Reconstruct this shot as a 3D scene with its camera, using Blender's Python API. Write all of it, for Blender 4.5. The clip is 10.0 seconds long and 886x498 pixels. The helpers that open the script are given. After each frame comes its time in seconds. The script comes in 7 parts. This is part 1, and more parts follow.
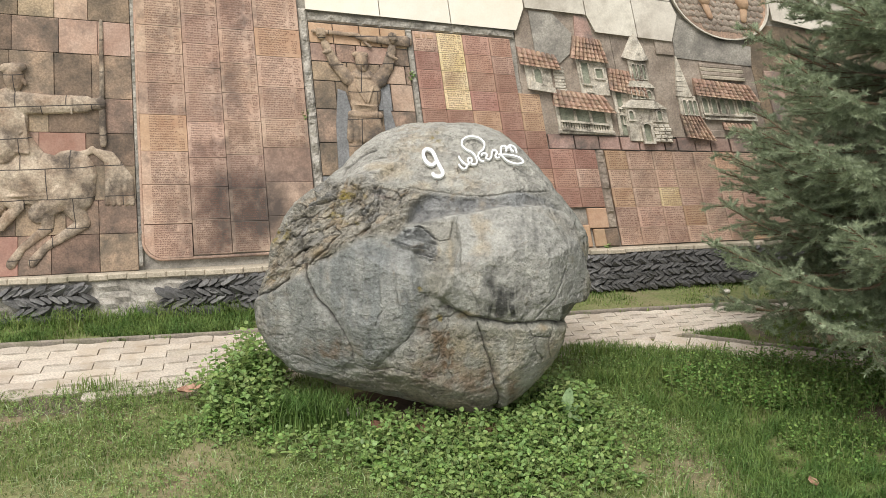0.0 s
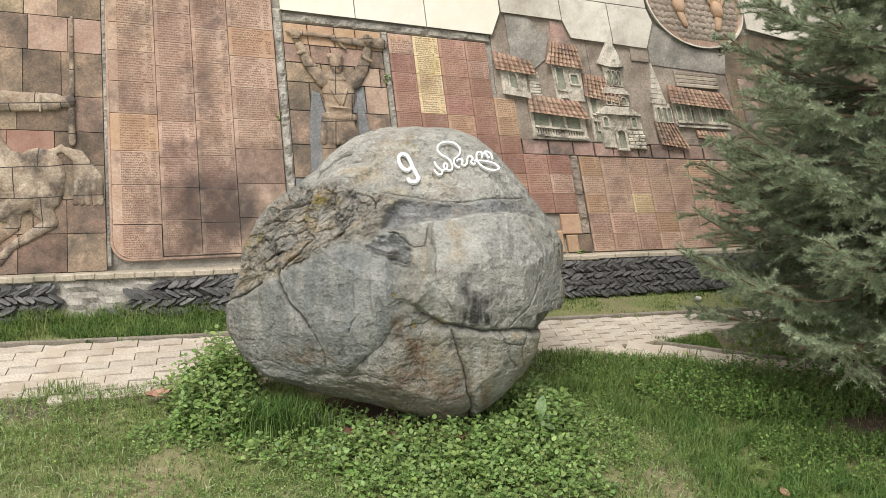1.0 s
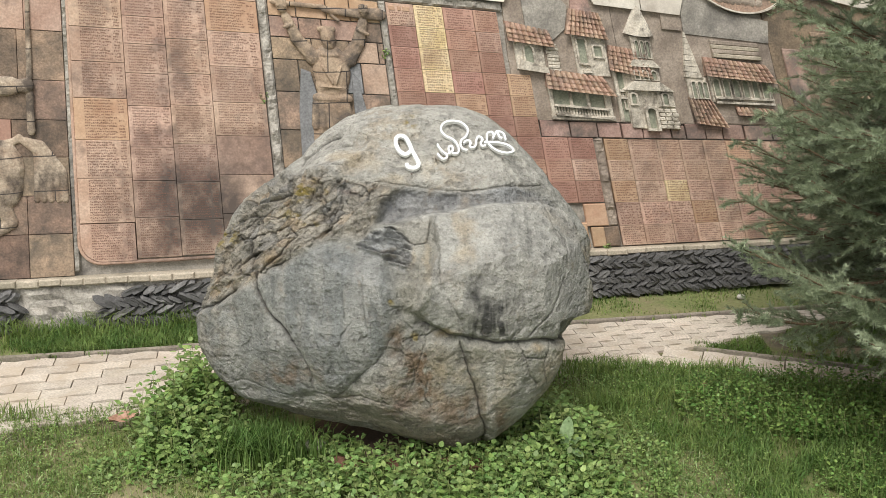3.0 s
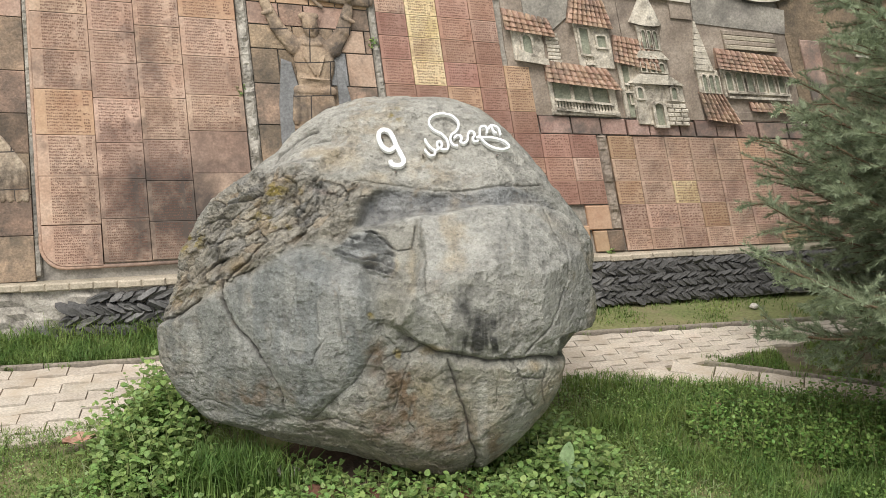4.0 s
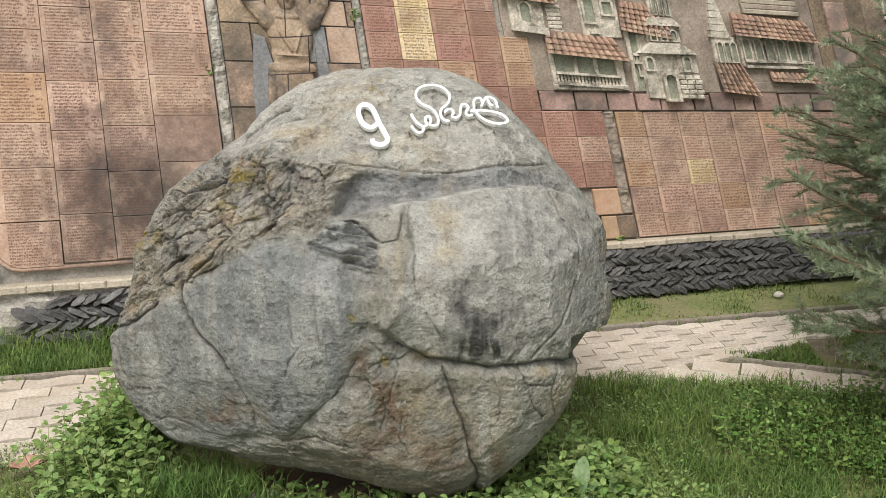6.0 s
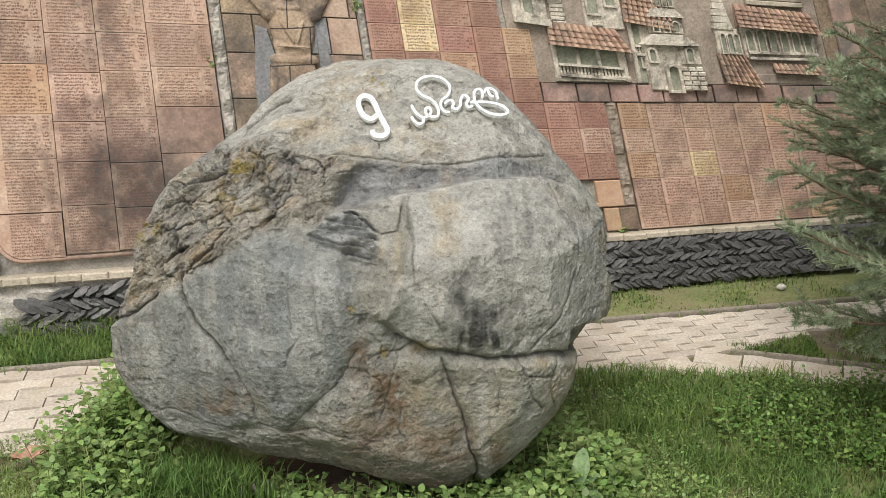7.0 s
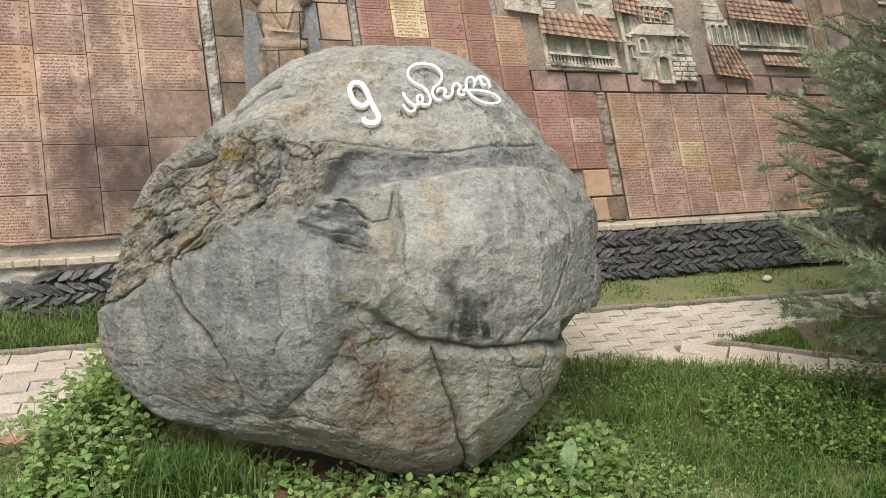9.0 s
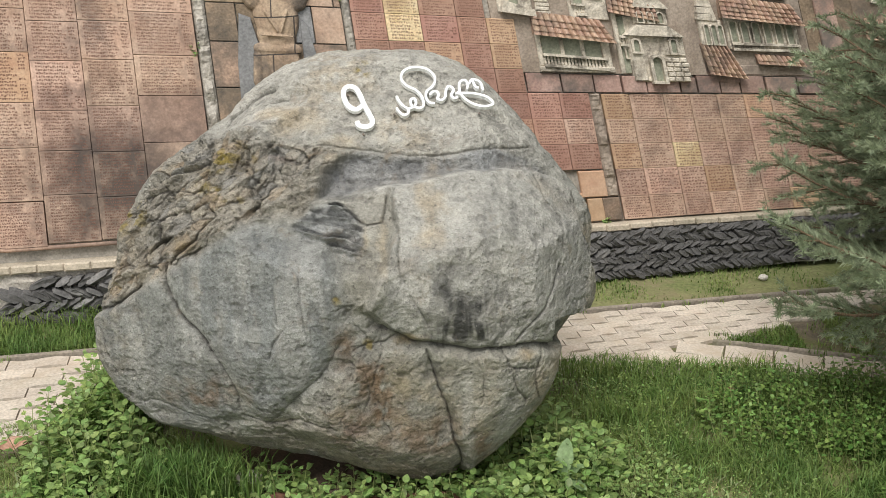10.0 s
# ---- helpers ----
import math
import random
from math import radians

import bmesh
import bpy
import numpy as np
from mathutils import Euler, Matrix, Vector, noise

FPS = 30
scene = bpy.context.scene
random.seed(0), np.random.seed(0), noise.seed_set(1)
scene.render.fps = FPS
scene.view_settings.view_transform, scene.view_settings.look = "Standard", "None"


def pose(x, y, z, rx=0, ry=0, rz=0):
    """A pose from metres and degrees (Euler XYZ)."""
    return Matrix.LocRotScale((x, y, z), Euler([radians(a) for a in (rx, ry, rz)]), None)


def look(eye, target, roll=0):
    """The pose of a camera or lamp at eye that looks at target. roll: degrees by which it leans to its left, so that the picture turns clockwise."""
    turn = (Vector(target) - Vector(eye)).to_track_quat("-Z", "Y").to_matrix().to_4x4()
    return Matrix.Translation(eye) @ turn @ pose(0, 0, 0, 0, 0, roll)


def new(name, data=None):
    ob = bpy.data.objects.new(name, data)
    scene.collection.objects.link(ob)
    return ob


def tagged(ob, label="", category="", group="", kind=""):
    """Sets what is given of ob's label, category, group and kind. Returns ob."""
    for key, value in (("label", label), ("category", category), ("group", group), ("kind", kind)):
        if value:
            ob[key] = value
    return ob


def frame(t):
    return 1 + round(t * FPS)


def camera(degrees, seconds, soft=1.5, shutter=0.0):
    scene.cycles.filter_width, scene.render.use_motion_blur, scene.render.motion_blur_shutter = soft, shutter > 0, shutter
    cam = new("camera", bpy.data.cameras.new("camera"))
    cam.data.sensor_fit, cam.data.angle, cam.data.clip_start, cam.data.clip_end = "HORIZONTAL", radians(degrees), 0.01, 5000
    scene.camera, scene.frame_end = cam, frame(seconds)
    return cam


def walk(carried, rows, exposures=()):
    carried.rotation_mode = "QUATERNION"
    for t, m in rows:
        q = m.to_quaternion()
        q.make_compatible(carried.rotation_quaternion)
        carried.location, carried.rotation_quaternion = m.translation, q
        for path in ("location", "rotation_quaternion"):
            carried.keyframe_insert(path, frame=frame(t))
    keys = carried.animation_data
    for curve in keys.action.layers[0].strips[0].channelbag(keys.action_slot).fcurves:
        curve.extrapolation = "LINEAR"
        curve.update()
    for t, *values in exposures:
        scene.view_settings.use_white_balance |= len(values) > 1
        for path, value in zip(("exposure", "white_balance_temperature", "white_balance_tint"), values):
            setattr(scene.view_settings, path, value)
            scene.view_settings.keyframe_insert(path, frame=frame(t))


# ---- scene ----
# ---- camera ----
cam = camera(44.0, 10.0, soft=0.5)
ROWS = [
    (0, 0.2024, -5.3357, 2.4586, -17.2322, 0.7049, 0.2748),
    (0.5, 0.2005, -5.3042, 2.4830, -17.2298, -0.3893, -0.3127),
    (1, 0.1664, -5.2898, 2.4853, -17.3217, -0.7155, -0.9239),
    (1.5, 0.1878, -5.2672, 2.4701, -17.3300, -1.3586, 0.4563),
    (2, 0.2096, -4.9982, 2.3820, -17.9105, -0.9335, 0.8036),
    (2.5, 0.2153, -4.7500, 2.3156, -17.7292, -0.3636, 0.4870),
    (4, 0.2789, -4.0915, 2.1443, -17.5776, 0.0000, -0.0001),
    (4.5, 0.2879, -3.8999, 2.0844, -17.6754, -0.5869, 0.5687),
    (5, 0.2852, -3.7155, 2.0321, -17.7495, -0.8497, 0.4201),
    (5.5, 0.2939, -3.5965, 1.9935, -17.9070, -0.7007, 0.8725),
    (7, 0.3239, -3.5956, 1.9783, -18.4091, -0.0949, 1.2333),
    (7.5, 0.3326, -3.5939, 1.9792, -18.7801, -0.1998, 0.9802),
    (8, 0.3210, -3.5823, 1.9772, -18.8994, -0.5086, 1.0922),
    (8.5, 0.3004, -3.5707, 1.9845, -18.9440, -0.5141, 0.3669),
    (9, 0.2974, -3.5795, 1.9823, -19.1473, -0.7678, 0.3158),
    (9.5, 0.3141, -3.5901, 1.9822, -19.2087, -0.9349, 0.9583),
    (10, 0.3135, -3.5934, 1.9905, -19.0716, -0.9709, 0.8209),
]
EXPOSURE = [(0.0, 0.22), (10.0, 0.22)]
walk(cam, [(t, pose(x, y, z, 90 + pitch, roll, yaw)) for t, x, y, z, pitch, yaw, roll in ROWS], EXPOSURE)

# ---- light: an overcast spring day ----
world = bpy.data.worlds.new("sky")
scene.world = world
world.use_nodes = True
wn = world.node_tree.nodes
sky = wn.new("ShaderNodeTexSky")
sky.sky_type = "NISHITA"
sky.sun_disc = False
sky.sun_elevation = radians(56)
sky.sun_rotation = radians(198)
sky.air_density, sky.dust_density, sky.ozone_density = 1.0, 6.0, 0.6
wmix = wn.new("ShaderNodeMix")
wmix.data_type = "RGBA"
wmix.inputs["Factor"].default_value = 0.75
wmix.inputs[7].default_value = (7.2, 7.4, 7.4, 1)
world.node_tree.links.new(sky.outputs[0], wmix.inputs[6])
world.node_tree.links.new(wmix.outputs[2], wn["Background"].inputs[0])
wn["Background"].inputs[1].default_value = 0.148
sun = new("sun", bpy.data.lights.new("sun", "SUN"))
sun.data.energy, sun.data.angle, sun.data.color = 2.4, radians(26), (1.0, 0.98, 0.95)
sun.matrix_world = look((-1.4, -4.2, 6.6), (0, 0, 0))


# ---- materials ----
def material(name, c1, c2, scale=8.0, rough=0.85, bump=0.3, fine=90.0, stain=None, stain_scale=2.5, stain_at=(0.5, 0.68), rand=0.0, island=0.0, metal=0.0, spec=0.3, attr="", trans=0.0, grain_by=0.25, smudge=None, joints=None, rough_fine=0.5, fine_depth=0.004):
    m = bpy.data.materials.new(name)
    m.use_nodes = True
    n, l = m.node_tree.nodes, m.node_tree.links
    bsdf = n["Principled BSDF"]
    co = n.new("ShaderNodeTexCoord")
    big = n.new("ShaderNodeTexNoise")
    big.inputs["Scale"].default_value, big.inputs["Detail"].default_value, big.inputs["Roughness"].default_value = scale, 6, 0.65
    small = n.new("ShaderNodeTexNoise")
    small.inputs["Scale"].default_value, small.inputs["Detail"].default_value, small.inputs["Roughness"].default_value = fine, 6, rough_fine
    for t in (big, small):
        l.new(co.outputs["Object"], t.inputs["Vector"])

    def mix(kind, fac, a, b):
        x = n.new("ShaderNodeMix")
        x.data_type, x.blend_type = "RGBA", kind
        for s, v in ((x.inputs["Factor"], fac), (x.inputs[6], a), (x.inputs[7], b)):
            if isinstance(v, (int, float)):
                s.default_value = v
            elif isinstance(v, tuple):
                s.default_value = (*v, 1)
            else:
                l.new(v, s)
        return x.outputs[2]

    def ramp(value, lo, hi):
        x = n.new("ShaderNodeMapRange")
        x.inputs["From Min"].default_value, x.inputs["From Max"].default_value = lo, hi
        l.new(value, x.inputs["Value"])
        return x.outputs["Result"]

    if attr:
        va = n.new("ShaderNodeAttribute")
        va.attribute_name = attr
        col = mix("MULTIPLY", 0.8, va.outputs["Color"], mix("MIX", ramp(big.outputs["Fac"], 0.36, 0.64), c1, c2))
    else:
        col = mix("MIX", ramp(big.outputs["Fac"], 0.36, 0.64), c1, c2)
    grain = mix("MIX", ramp(small.outputs["Fac"], 0.3, 0.7), (1 - grain_by,) * 3, (1 + 0.8 * grain_by,) * 3)
    col = mix("MULTIPLY", 1.0, col, grain)
    if stain:
        st = n.new("ShaderNodeTexNoise")
        st.inputs["Scale"].default_value, st.inputs["Detail"].default_value, st.inputs["Roughness"].default_value = stain_scale, 8, 0.7
        mp = n.new("ShaderNodeMapping")
        mp.inputs["Location"].default_value = (3.1, 7.7, 1.9)
        l.new(co.outputs["Object"], mp.inputs["Vector"])
        l.new(mp.outputs[0], st.inputs["Vector"])
        col = mix("MIX", ramp(st.outputs["Fac"], *stain_at), col, stain)
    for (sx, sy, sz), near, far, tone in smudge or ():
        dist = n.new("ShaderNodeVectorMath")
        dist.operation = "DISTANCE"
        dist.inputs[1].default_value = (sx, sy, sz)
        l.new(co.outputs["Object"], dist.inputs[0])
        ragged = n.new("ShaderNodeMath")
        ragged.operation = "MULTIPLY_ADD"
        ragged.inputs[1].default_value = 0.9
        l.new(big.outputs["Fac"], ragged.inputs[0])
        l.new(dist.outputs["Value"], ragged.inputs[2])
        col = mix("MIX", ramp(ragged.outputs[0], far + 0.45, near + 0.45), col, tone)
    if joints:
        jm = n.new("ShaderNodeMapping")
        jm.inputs["Rotation"].default_value = (radians(90), 0, 0)
        l.new(co.outputs["Object"], jm.inputs["Vector"])
        br = n.new("ShaderNodeTexBrick")
        for key, value in (("Scale", 1.0), ("Mortar Size", 0.0035), ("Mortar Smooth", 0.3), ("Brick Width", joints[0]), ("Row Height", joints[1])):
            br.inputs[key].default_value = value
        l.new(jm.outputs[0], br.inputs["Vector"])
        col = mix("MIX", br.outputs["Fac"], col, (0.06, 0.05, 0.045))
    if rand or island:
        src = n.new("ShaderNodeObjectInfo").outputs["Random"] if rand else n.new("ShaderNodeNewGeometry").outputs["Random Per Island"]
        k = rand or island
        hs = n.new("ShaderNodeHueSaturation")
        val = n.new("ShaderNodeMapRange")
        val.inputs["To Min"].default_value, val.inputs["To Max"].default_value = 1 - k, 1 + k
        l.new(src, val.inputs["Value"])
        l.new(val.outputs[0], hs.inputs["Value"])
        hue = n.new("ShaderNodeMapRange")
        hue.inputs["To Min"].default_value, hue.inputs["To Max"].default_value = 0.5 - 0.05 * k, 0.5 + 0.05 * k
        mod = n.new("ShaderNodeMath")
        mod.operation = "FRACT"
        mul = n.new("ShaderNodeMath")
        mul.operation, mul.inputs[1].default_value = "MULTIPLY", 7.3
        l.new(src, mul.inputs[0])
        l.new(mul.outputs[0], mod.inputs[0])
        l.new(mod.outputs[0], hue.inputs["Value"])
        l.new(hue.outputs[0], hs.inputs["Hue"])
        l.new(col, hs.inputs["Color"])
        col = hs.outputs[0]
    l.new(col, bsdf.inputs["Base Color"])
    bsdf.inputs["Roughness"].default_value, bsdf.inputs["Metallic"].default_value = rough, metal
    bsdf.inputs["Specular IOR Level"].default_value = spec
    if trans:
        tr = n.new("ShaderNodeBsdfTranslucent")
        l.new(col, tr.inputs["Color"])
        ms = n.new("ShaderNodeMixShader")
        ms.inputs[0].default_value = trans
        l.new(bsdf.outputs[0], ms.inputs[1])
        l.new(tr.outputs[0], ms.inputs[2])
        l.new(ms.outputs[0], n["Material Output"].inputs["Surface"])
    if bump:
        b1, b2 = n.new("ShaderNodeBump"), n.new("ShaderNodeBump")
        b1.inputs["Strength"].default_value, b1.inputs["Distance"].default_value = bump, 0.02
        b2.inputs["Strength"].default_value, b2.inputs["Distance"].default_value = bump, fine_depth
        l.new(big.outputs["Fac"], b1.inputs["Height"])
        l.new(small.outputs["Fac"], b2.inputs["Height"])
        l.new(b1.outputs[0], b2.inputs["Normal"])
        l.new(b2.outputs[0], bsdf.inputs["Normal"])
    return m


def rock_material():
    """Schist: mottled mineral colour, sandy grain, pits and hairline cracks."""
    m = bpy.data.materials.new("weathered_boulder")
    m.use_nodes = True
    n, l = m.node_tree.nodes, m.node_tree.links
    bsdf = n["Principled BSDF"]
    co = n.new("ShaderNodeTexCoord").outputs["Object"]

    def noise_tex(scale, detail, rough, distort=0.0, stretch=None):
        t = n.new("ShaderNodeTexNoise")
        for k, v in (("Scale", scale), ("Detail", detail), ("Roughness", rough), ("Distortion", distort)):
            t.inputs[k].default_value = v
        if stretch:
            mp = n.new("ShaderNodeMapping")
            mp.inputs["Scale"].default_value = stretch
            mp.inputs["Rotation"].default_value = (0.0, 0.35, 0.2)
            l.new(co, mp.inputs["Vector"])
            l.new(mp.outputs[0], t.inputs["Vector"])
        else:
            l.new(co, t.inputs["Vector"])
        return t.outputs["Fac"]

    def ramp(v, lo, hi, a=0.0, b=1.0):
        x = n.new("ShaderNodeMapRange")
        for k, val in (("From Min", lo), ("From Max", hi), ("To Min", a), ("To Max", b)):
            x.inputs[k].default_value = val
        l.new(v, x.inputs["Value"])
        return x.outputs["Result"]

    def times(col, value):
        x = n.new("ShaderNodeMix")
        x.data_type, x.blend_type = "RGBA", "MULTIPLY"
        x.inputs["Factor"].default_value = 1.0
        l.new(col, x.inputs[6])
        l.new(value, x.inputs[7])
        return x.outputs[2]

    def over(col, rgb, fac):
        x = n.new("ShaderNodeMix")
        x.data_type = "RGBA"
        l.new(fac, x.inputs["Factor"])
        l.new(col, x.inputs[6])
        x.inputs[7].default_value = (*rgb, 1)
        return x.outputs[2]

    va = n.new("ShaderNodeAttribute")
    va.attribute_name = "Col"
    rough_n, grain_n, fine_n = noise_tex(16, 12, 0.72, 0.3), noise_tex(62, 8, 0.72), noise_tex(240, 3, 0.6)
    vein_n = noise_tex(6, 10, 0.7, 0.6, (1.0, 1.0, 3.2))
    wash_n = noise_tex(7, 6, 0.65, 0.0, (2.6, 2.6, 0.5))
    col = times(va.outputs["Color"], ramp(rough_n, 0.36, 0.64, 0.84, 1.16))
    col = times(col, ramp(grain_n, 0.36, 0.64, 0.8, 1.2))
    col = times(col, ramp(vein_n, 0.38, 0.62, 0.86, 1.14))
    col = times(col, ramp(fine_n, 0.36, 0.64, 0.84, 1.16))
    pit_n = noise_tex(105, 4, 0.62)
    col = over(col, (0.07, 0.068, 0.062), ramp(pit_n, 0.61, 0.67, 0.0, 0.7))
    col = over(col, (0.5, 0.48, 0.43), ramp(noise_tex(80, 5, 0.65, 0.4), 0.63, 0.7, 0.0, 0.4))
    col = over(col, (0.43, 0.41, 0.36), ramp(wash_n, 0.56, 0.72, 0.0, 0.4))
    col = over(col, (0.27, 0.2, 0.125), ramp(noise_tex(9, 10, 0.75, 0.5), 0.57, 0.68, 0.0, 0.4))
    col = over(col, (0.06, 0.06, 0.056), ramp(noise_tex(34, 7, 0.75), 0.635, 0.71, 0.0, 0.55))
    l.new(col, bsdf.inputs["Base Color"])
    bsdf.inputs["Roughness"].default_value = 0.85
    bsdf.inputs["Specular IOR Level"].default_value = 0.3
    # the broken shoulder is rougher than the flat faces
    last = None
    for h, dist, lo, hi in ((rough_n, 0.04, 0.36, 1.0), (vein_n, 0.014, 0.35, 0.7), (grain_n, 0.013, 0.62, 1.0), (fine_n, 0.005, 0.7, 0.9), (pit_n, 0.009, 0.85, 0.9)):
        bp = n.new("ShaderNodeBump")
        bp.inputs["Distance"].default_value = dist
        l.new(ramp(va.outputs["Alpha"], 0.0, 1.0, lo, hi), bp.inputs["Strength"])
        l.new(h, bp.inputs["Height"])
        if last:
            l.new(last, bp.inputs["Normal"])
        last = bp.outputs[0]
    l.new(last, bsdf.inputs["Normal"])
    return m


M_CEMENT = material("grey_cement", (0.28, 0.26, 0.225), (0.42, 0.385, 0.335), 7, 0.9, 0.5, stain=(0.13, 0.12, 0.11))
M_PLASTER = material("brown_plaster", (0.27, 0.22, 0.175), (0.4, 0.335, 0.275), 7, 0.9, 0.4, stain=(0.15, 0.12, 0.1))
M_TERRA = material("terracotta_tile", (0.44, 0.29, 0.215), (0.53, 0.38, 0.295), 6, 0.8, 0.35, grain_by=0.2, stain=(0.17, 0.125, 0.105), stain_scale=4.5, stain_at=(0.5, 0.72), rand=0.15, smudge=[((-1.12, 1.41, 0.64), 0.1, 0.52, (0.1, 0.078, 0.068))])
M_TERRA_DARK = material("red_terracotta_tile", (0.36, 0.2, 0.15), (0.45, 0.28, 0.215), 7, 0.8, 0.25, grain_by=0.12, stain=(0.2, 0.12, 0.1), stain_scale=2.2, stain_at=(0.55, 0.85), rand=0.18)
M_TERRA_PALE = material("pale_buff_tile", (0.6, 0.46, 0.25), (0.68, 0.56, 0.36), 9, 0.8, 0.25, stain=(0.4, 0.28, 0.17), rand=0.12)
M_TERRA_ORANGE = material("orange_buff_tile", (0.43, 0.275, 0.175), (0.5, 0.345, 0.235), 8, 0.8, 0.25, grain_by=0.12, stain=(0.34, 0.19, 0.12), rand=0.14)
M_RELIEF_TILE = material("weathered_brown_tile", (0.23, 0.17, 0.125), (0.4, 0.28, 0.2), 5, 0.85, 0.8, grain_by=0.3, stain=(0.1, 0.085, 0.07), stain_scale=3.6, stain_at=(0.44, 0.66), rand=0.3)
M_RELIEF = material("weathered_clay_relief", (0.26, 0.185, 0.13), (0.52, 0.43, 0.33), 6, 0.85, 0.8, stain=(0.1, 0.08, 0.065), stain_scale=4.6, stain_at=(0.45, 0.62), joints=(0.29, 0.19))
M_RELIEF_MAN = material("ochre_clay_relief", (0.32, 0.23, 0.16), (0.43, 0.33, 0.235), 7, 0.85, 0.6, stain=(0.11, 0.09, 0.075), stain_scale=5, stain_at=(0.46, 0.63), joints=(0.2, 0.17))
M_SLATE_TILE = material("grey_blue_clay", (0.2, 0.2, 0.2), (0.3, 0.3, 0.3), 8, 0.85, 0.4, rand=0.2)
M_INK = material("engraved_letters", (0.15, 0.08, 0.06), (0.23, 0.125, 0.095), 20, 0.9, 0.0)
M_WHITE = material("white_stone", (0.76, 0.69, 0.57), (0.84, 0.79, 0.69), 2.5, 0.6, 0.1, grain_by=0.03, stain=(0.66, 0.55, 0.38), stain_scale=1.3, stain_at=(0.58, 0.8), rand=0.05)
M_WHITE_STAINED = material("stained_white_stone", (0.52, 0.47, 0.4), (0.72, 0.67, 0.58), 4, 0.7, 0.2, grain_by=0.08, stain=(0.3, 0.25, 0.2), stain_scale=2.4, stain_at=(0.5, 0.7), rand=0.08)
M_STONE = material("pale_carved_stone", (0.46, 0.41, 0.335), (0.68, 0.62, 0.52), 14, 0.85, 0.7, stain=(0.16, 0.14, 0.115), stain_scale=9, stain_at=(0.48, 0.64))
M_NICHE = material("dark_green_niche", (0.2, 0.215, 0.165), (0.33, 0.34, 0.26), 16, 0.9, 0.3)
M_ROOF = material("clay_roof_tiles", (0.34, 0.215, 0.155), (0.48, 0.34, 0.25), 12, 0.85, 0.5, stain=(0.15, 0.12, 0.1), stain_scale=6, stain_at=(0.5, 0.68), island=0.18)
M_BAND = material("dull_red_blocks", (0.31, 0.2, 0.16), (0.4, 0.285, 0.235), 8, 0.85, 0.4, stain=(0.14, 0.12, 0.105), stain_scale=4, stain_at=(0.45, 0.62), rand=0.18)
M_LEDGE = material("pale_concrete_ledge", (0.38, 0.33, 0.255), (0.49, 0.425, 0.335), 6, 0.9, 0.5, stain=(0.2, 0.185, 0.13))
M_SLATE = material("dark_slate", (0.085, 0.083, 0.082), (0.165, 0.16, 0.153), 14, 0.7, 0.4, stain=(0.24, 0.22, 0.195), stain_scale=6, stain_at=(0.56, 0.8), island=0.35)
M_MORTAR = material("rough_mortar", (0.34, 0.31, 0.265), (0.5, 0.465, 0.41), 12, 0.95, 0.9, stain=(0.1, 0.09, 0.08), stain_scale=5)
M_KERB = material("concrete_kerb", (0.22, 0.19, 0.155), (0.31, 0.27, 0.22), 9, 0.9, 0.4, stain=(0.16, 0.16, 0.09))
M_PAVER = material("beige_paver", (0.46, 0.4, 0.33), (0.55, 0.49, 0.41), 5, 0.85, 0.25, stain=(0.42, 0.35, 0.27), stain_scale=4, rand=0.1)
M_JOINT = material("sandy_joints", (0.12, 0.1, 0.07), (0.18, 0.15, 0.105), 15, 0.95, 0.4, stain=(0.14, 0.15, 0.05))
M_GROUND = material("lawn_soil", (0.14, 0.165, 0.06), (0.21, 0.21, 0.095), 3, 0.95, 0.7, fine=60, stain=(0.24, 0.185, 0.12), stain_scale=1.4, stain_at=(0.56, 0.7), smudge=[((-1.0, -0.84, 0), 0.0, 0.32, (0.27, 0.205, 0.135)), ((-2.1, -0.3, 0), 0.0, 0.3, (0.24, 0.19, 0.125)), ((1.3, -0.7, 0), 0.0, 0.34, (0.2, 0.17, 0.1)), ((2.45, -0.28, 0), 0.15, 0.5, (0.1, 0.07, 0.05))])
M_SOIL = material("dry_soil", (0.25, 0.19, 0.125), (0.33, 0.26, 0.18), 6, 0.95, 0.7)
M_SOIL_DARK = material("dark_soil", (0.07, 0.05, 0.035), (0.12, 0.085, 0.06), 8, 0.95, 0.8)
M_GRASS = material("grass_blades", (0.11, 0.19, 0.04), (0.235, 0.3, 0.09), 4, 0.6, 0.0, island=0.35, trans=0.35)
M_GRASS_DARK = material("dark_grass_blades", (0.09, 0.17, 0.038), (0.175, 0.255, 0.068), 5, 0.55, 0.0, island=0.3, trans=0.3)
M_GRASS_PALE = material("pale_grass_blades", (0.26, 0.33, 0.14), (0.36, 0.42, 0.22), 5, 0.55, 0.0, island=0.3, trans=0.3)
M_GRASS_DRY = material("straw_blades", (0.32, 0.27, 0.13), (0.42, 0.36, 0.2), 4, 0.7, 0.0, island=0.3, trans=0.2)
M_WEED = material("weed_leaves", (0.17, 0.275, 0.07), (0.285, 0.385, 0.14), 9, 0.42, 0.0, island=0.4, trans=0.35)
# lush leaves, darkened further with the spruce's shade in their colour
M_WEED_DARK = material("shaded_lush_weeds", (0.105, 0.2, 0.042), (0.2, 0.31, 0.085), 9, 0.45, 0.0, island=0.4, trans=0.3)
M_STEM = material("weed_stems", (0.2, 0.25, 0.08), (0.28, 0.3, 0.13), 10, 0.6, 0.0)
M_BIGLEAF = material("dusty_dock_leaf", (0.17, 0.26, 0.11), (0.23, 0.32, 0.15), 20, 0.6, 0.2, trans=0.2)
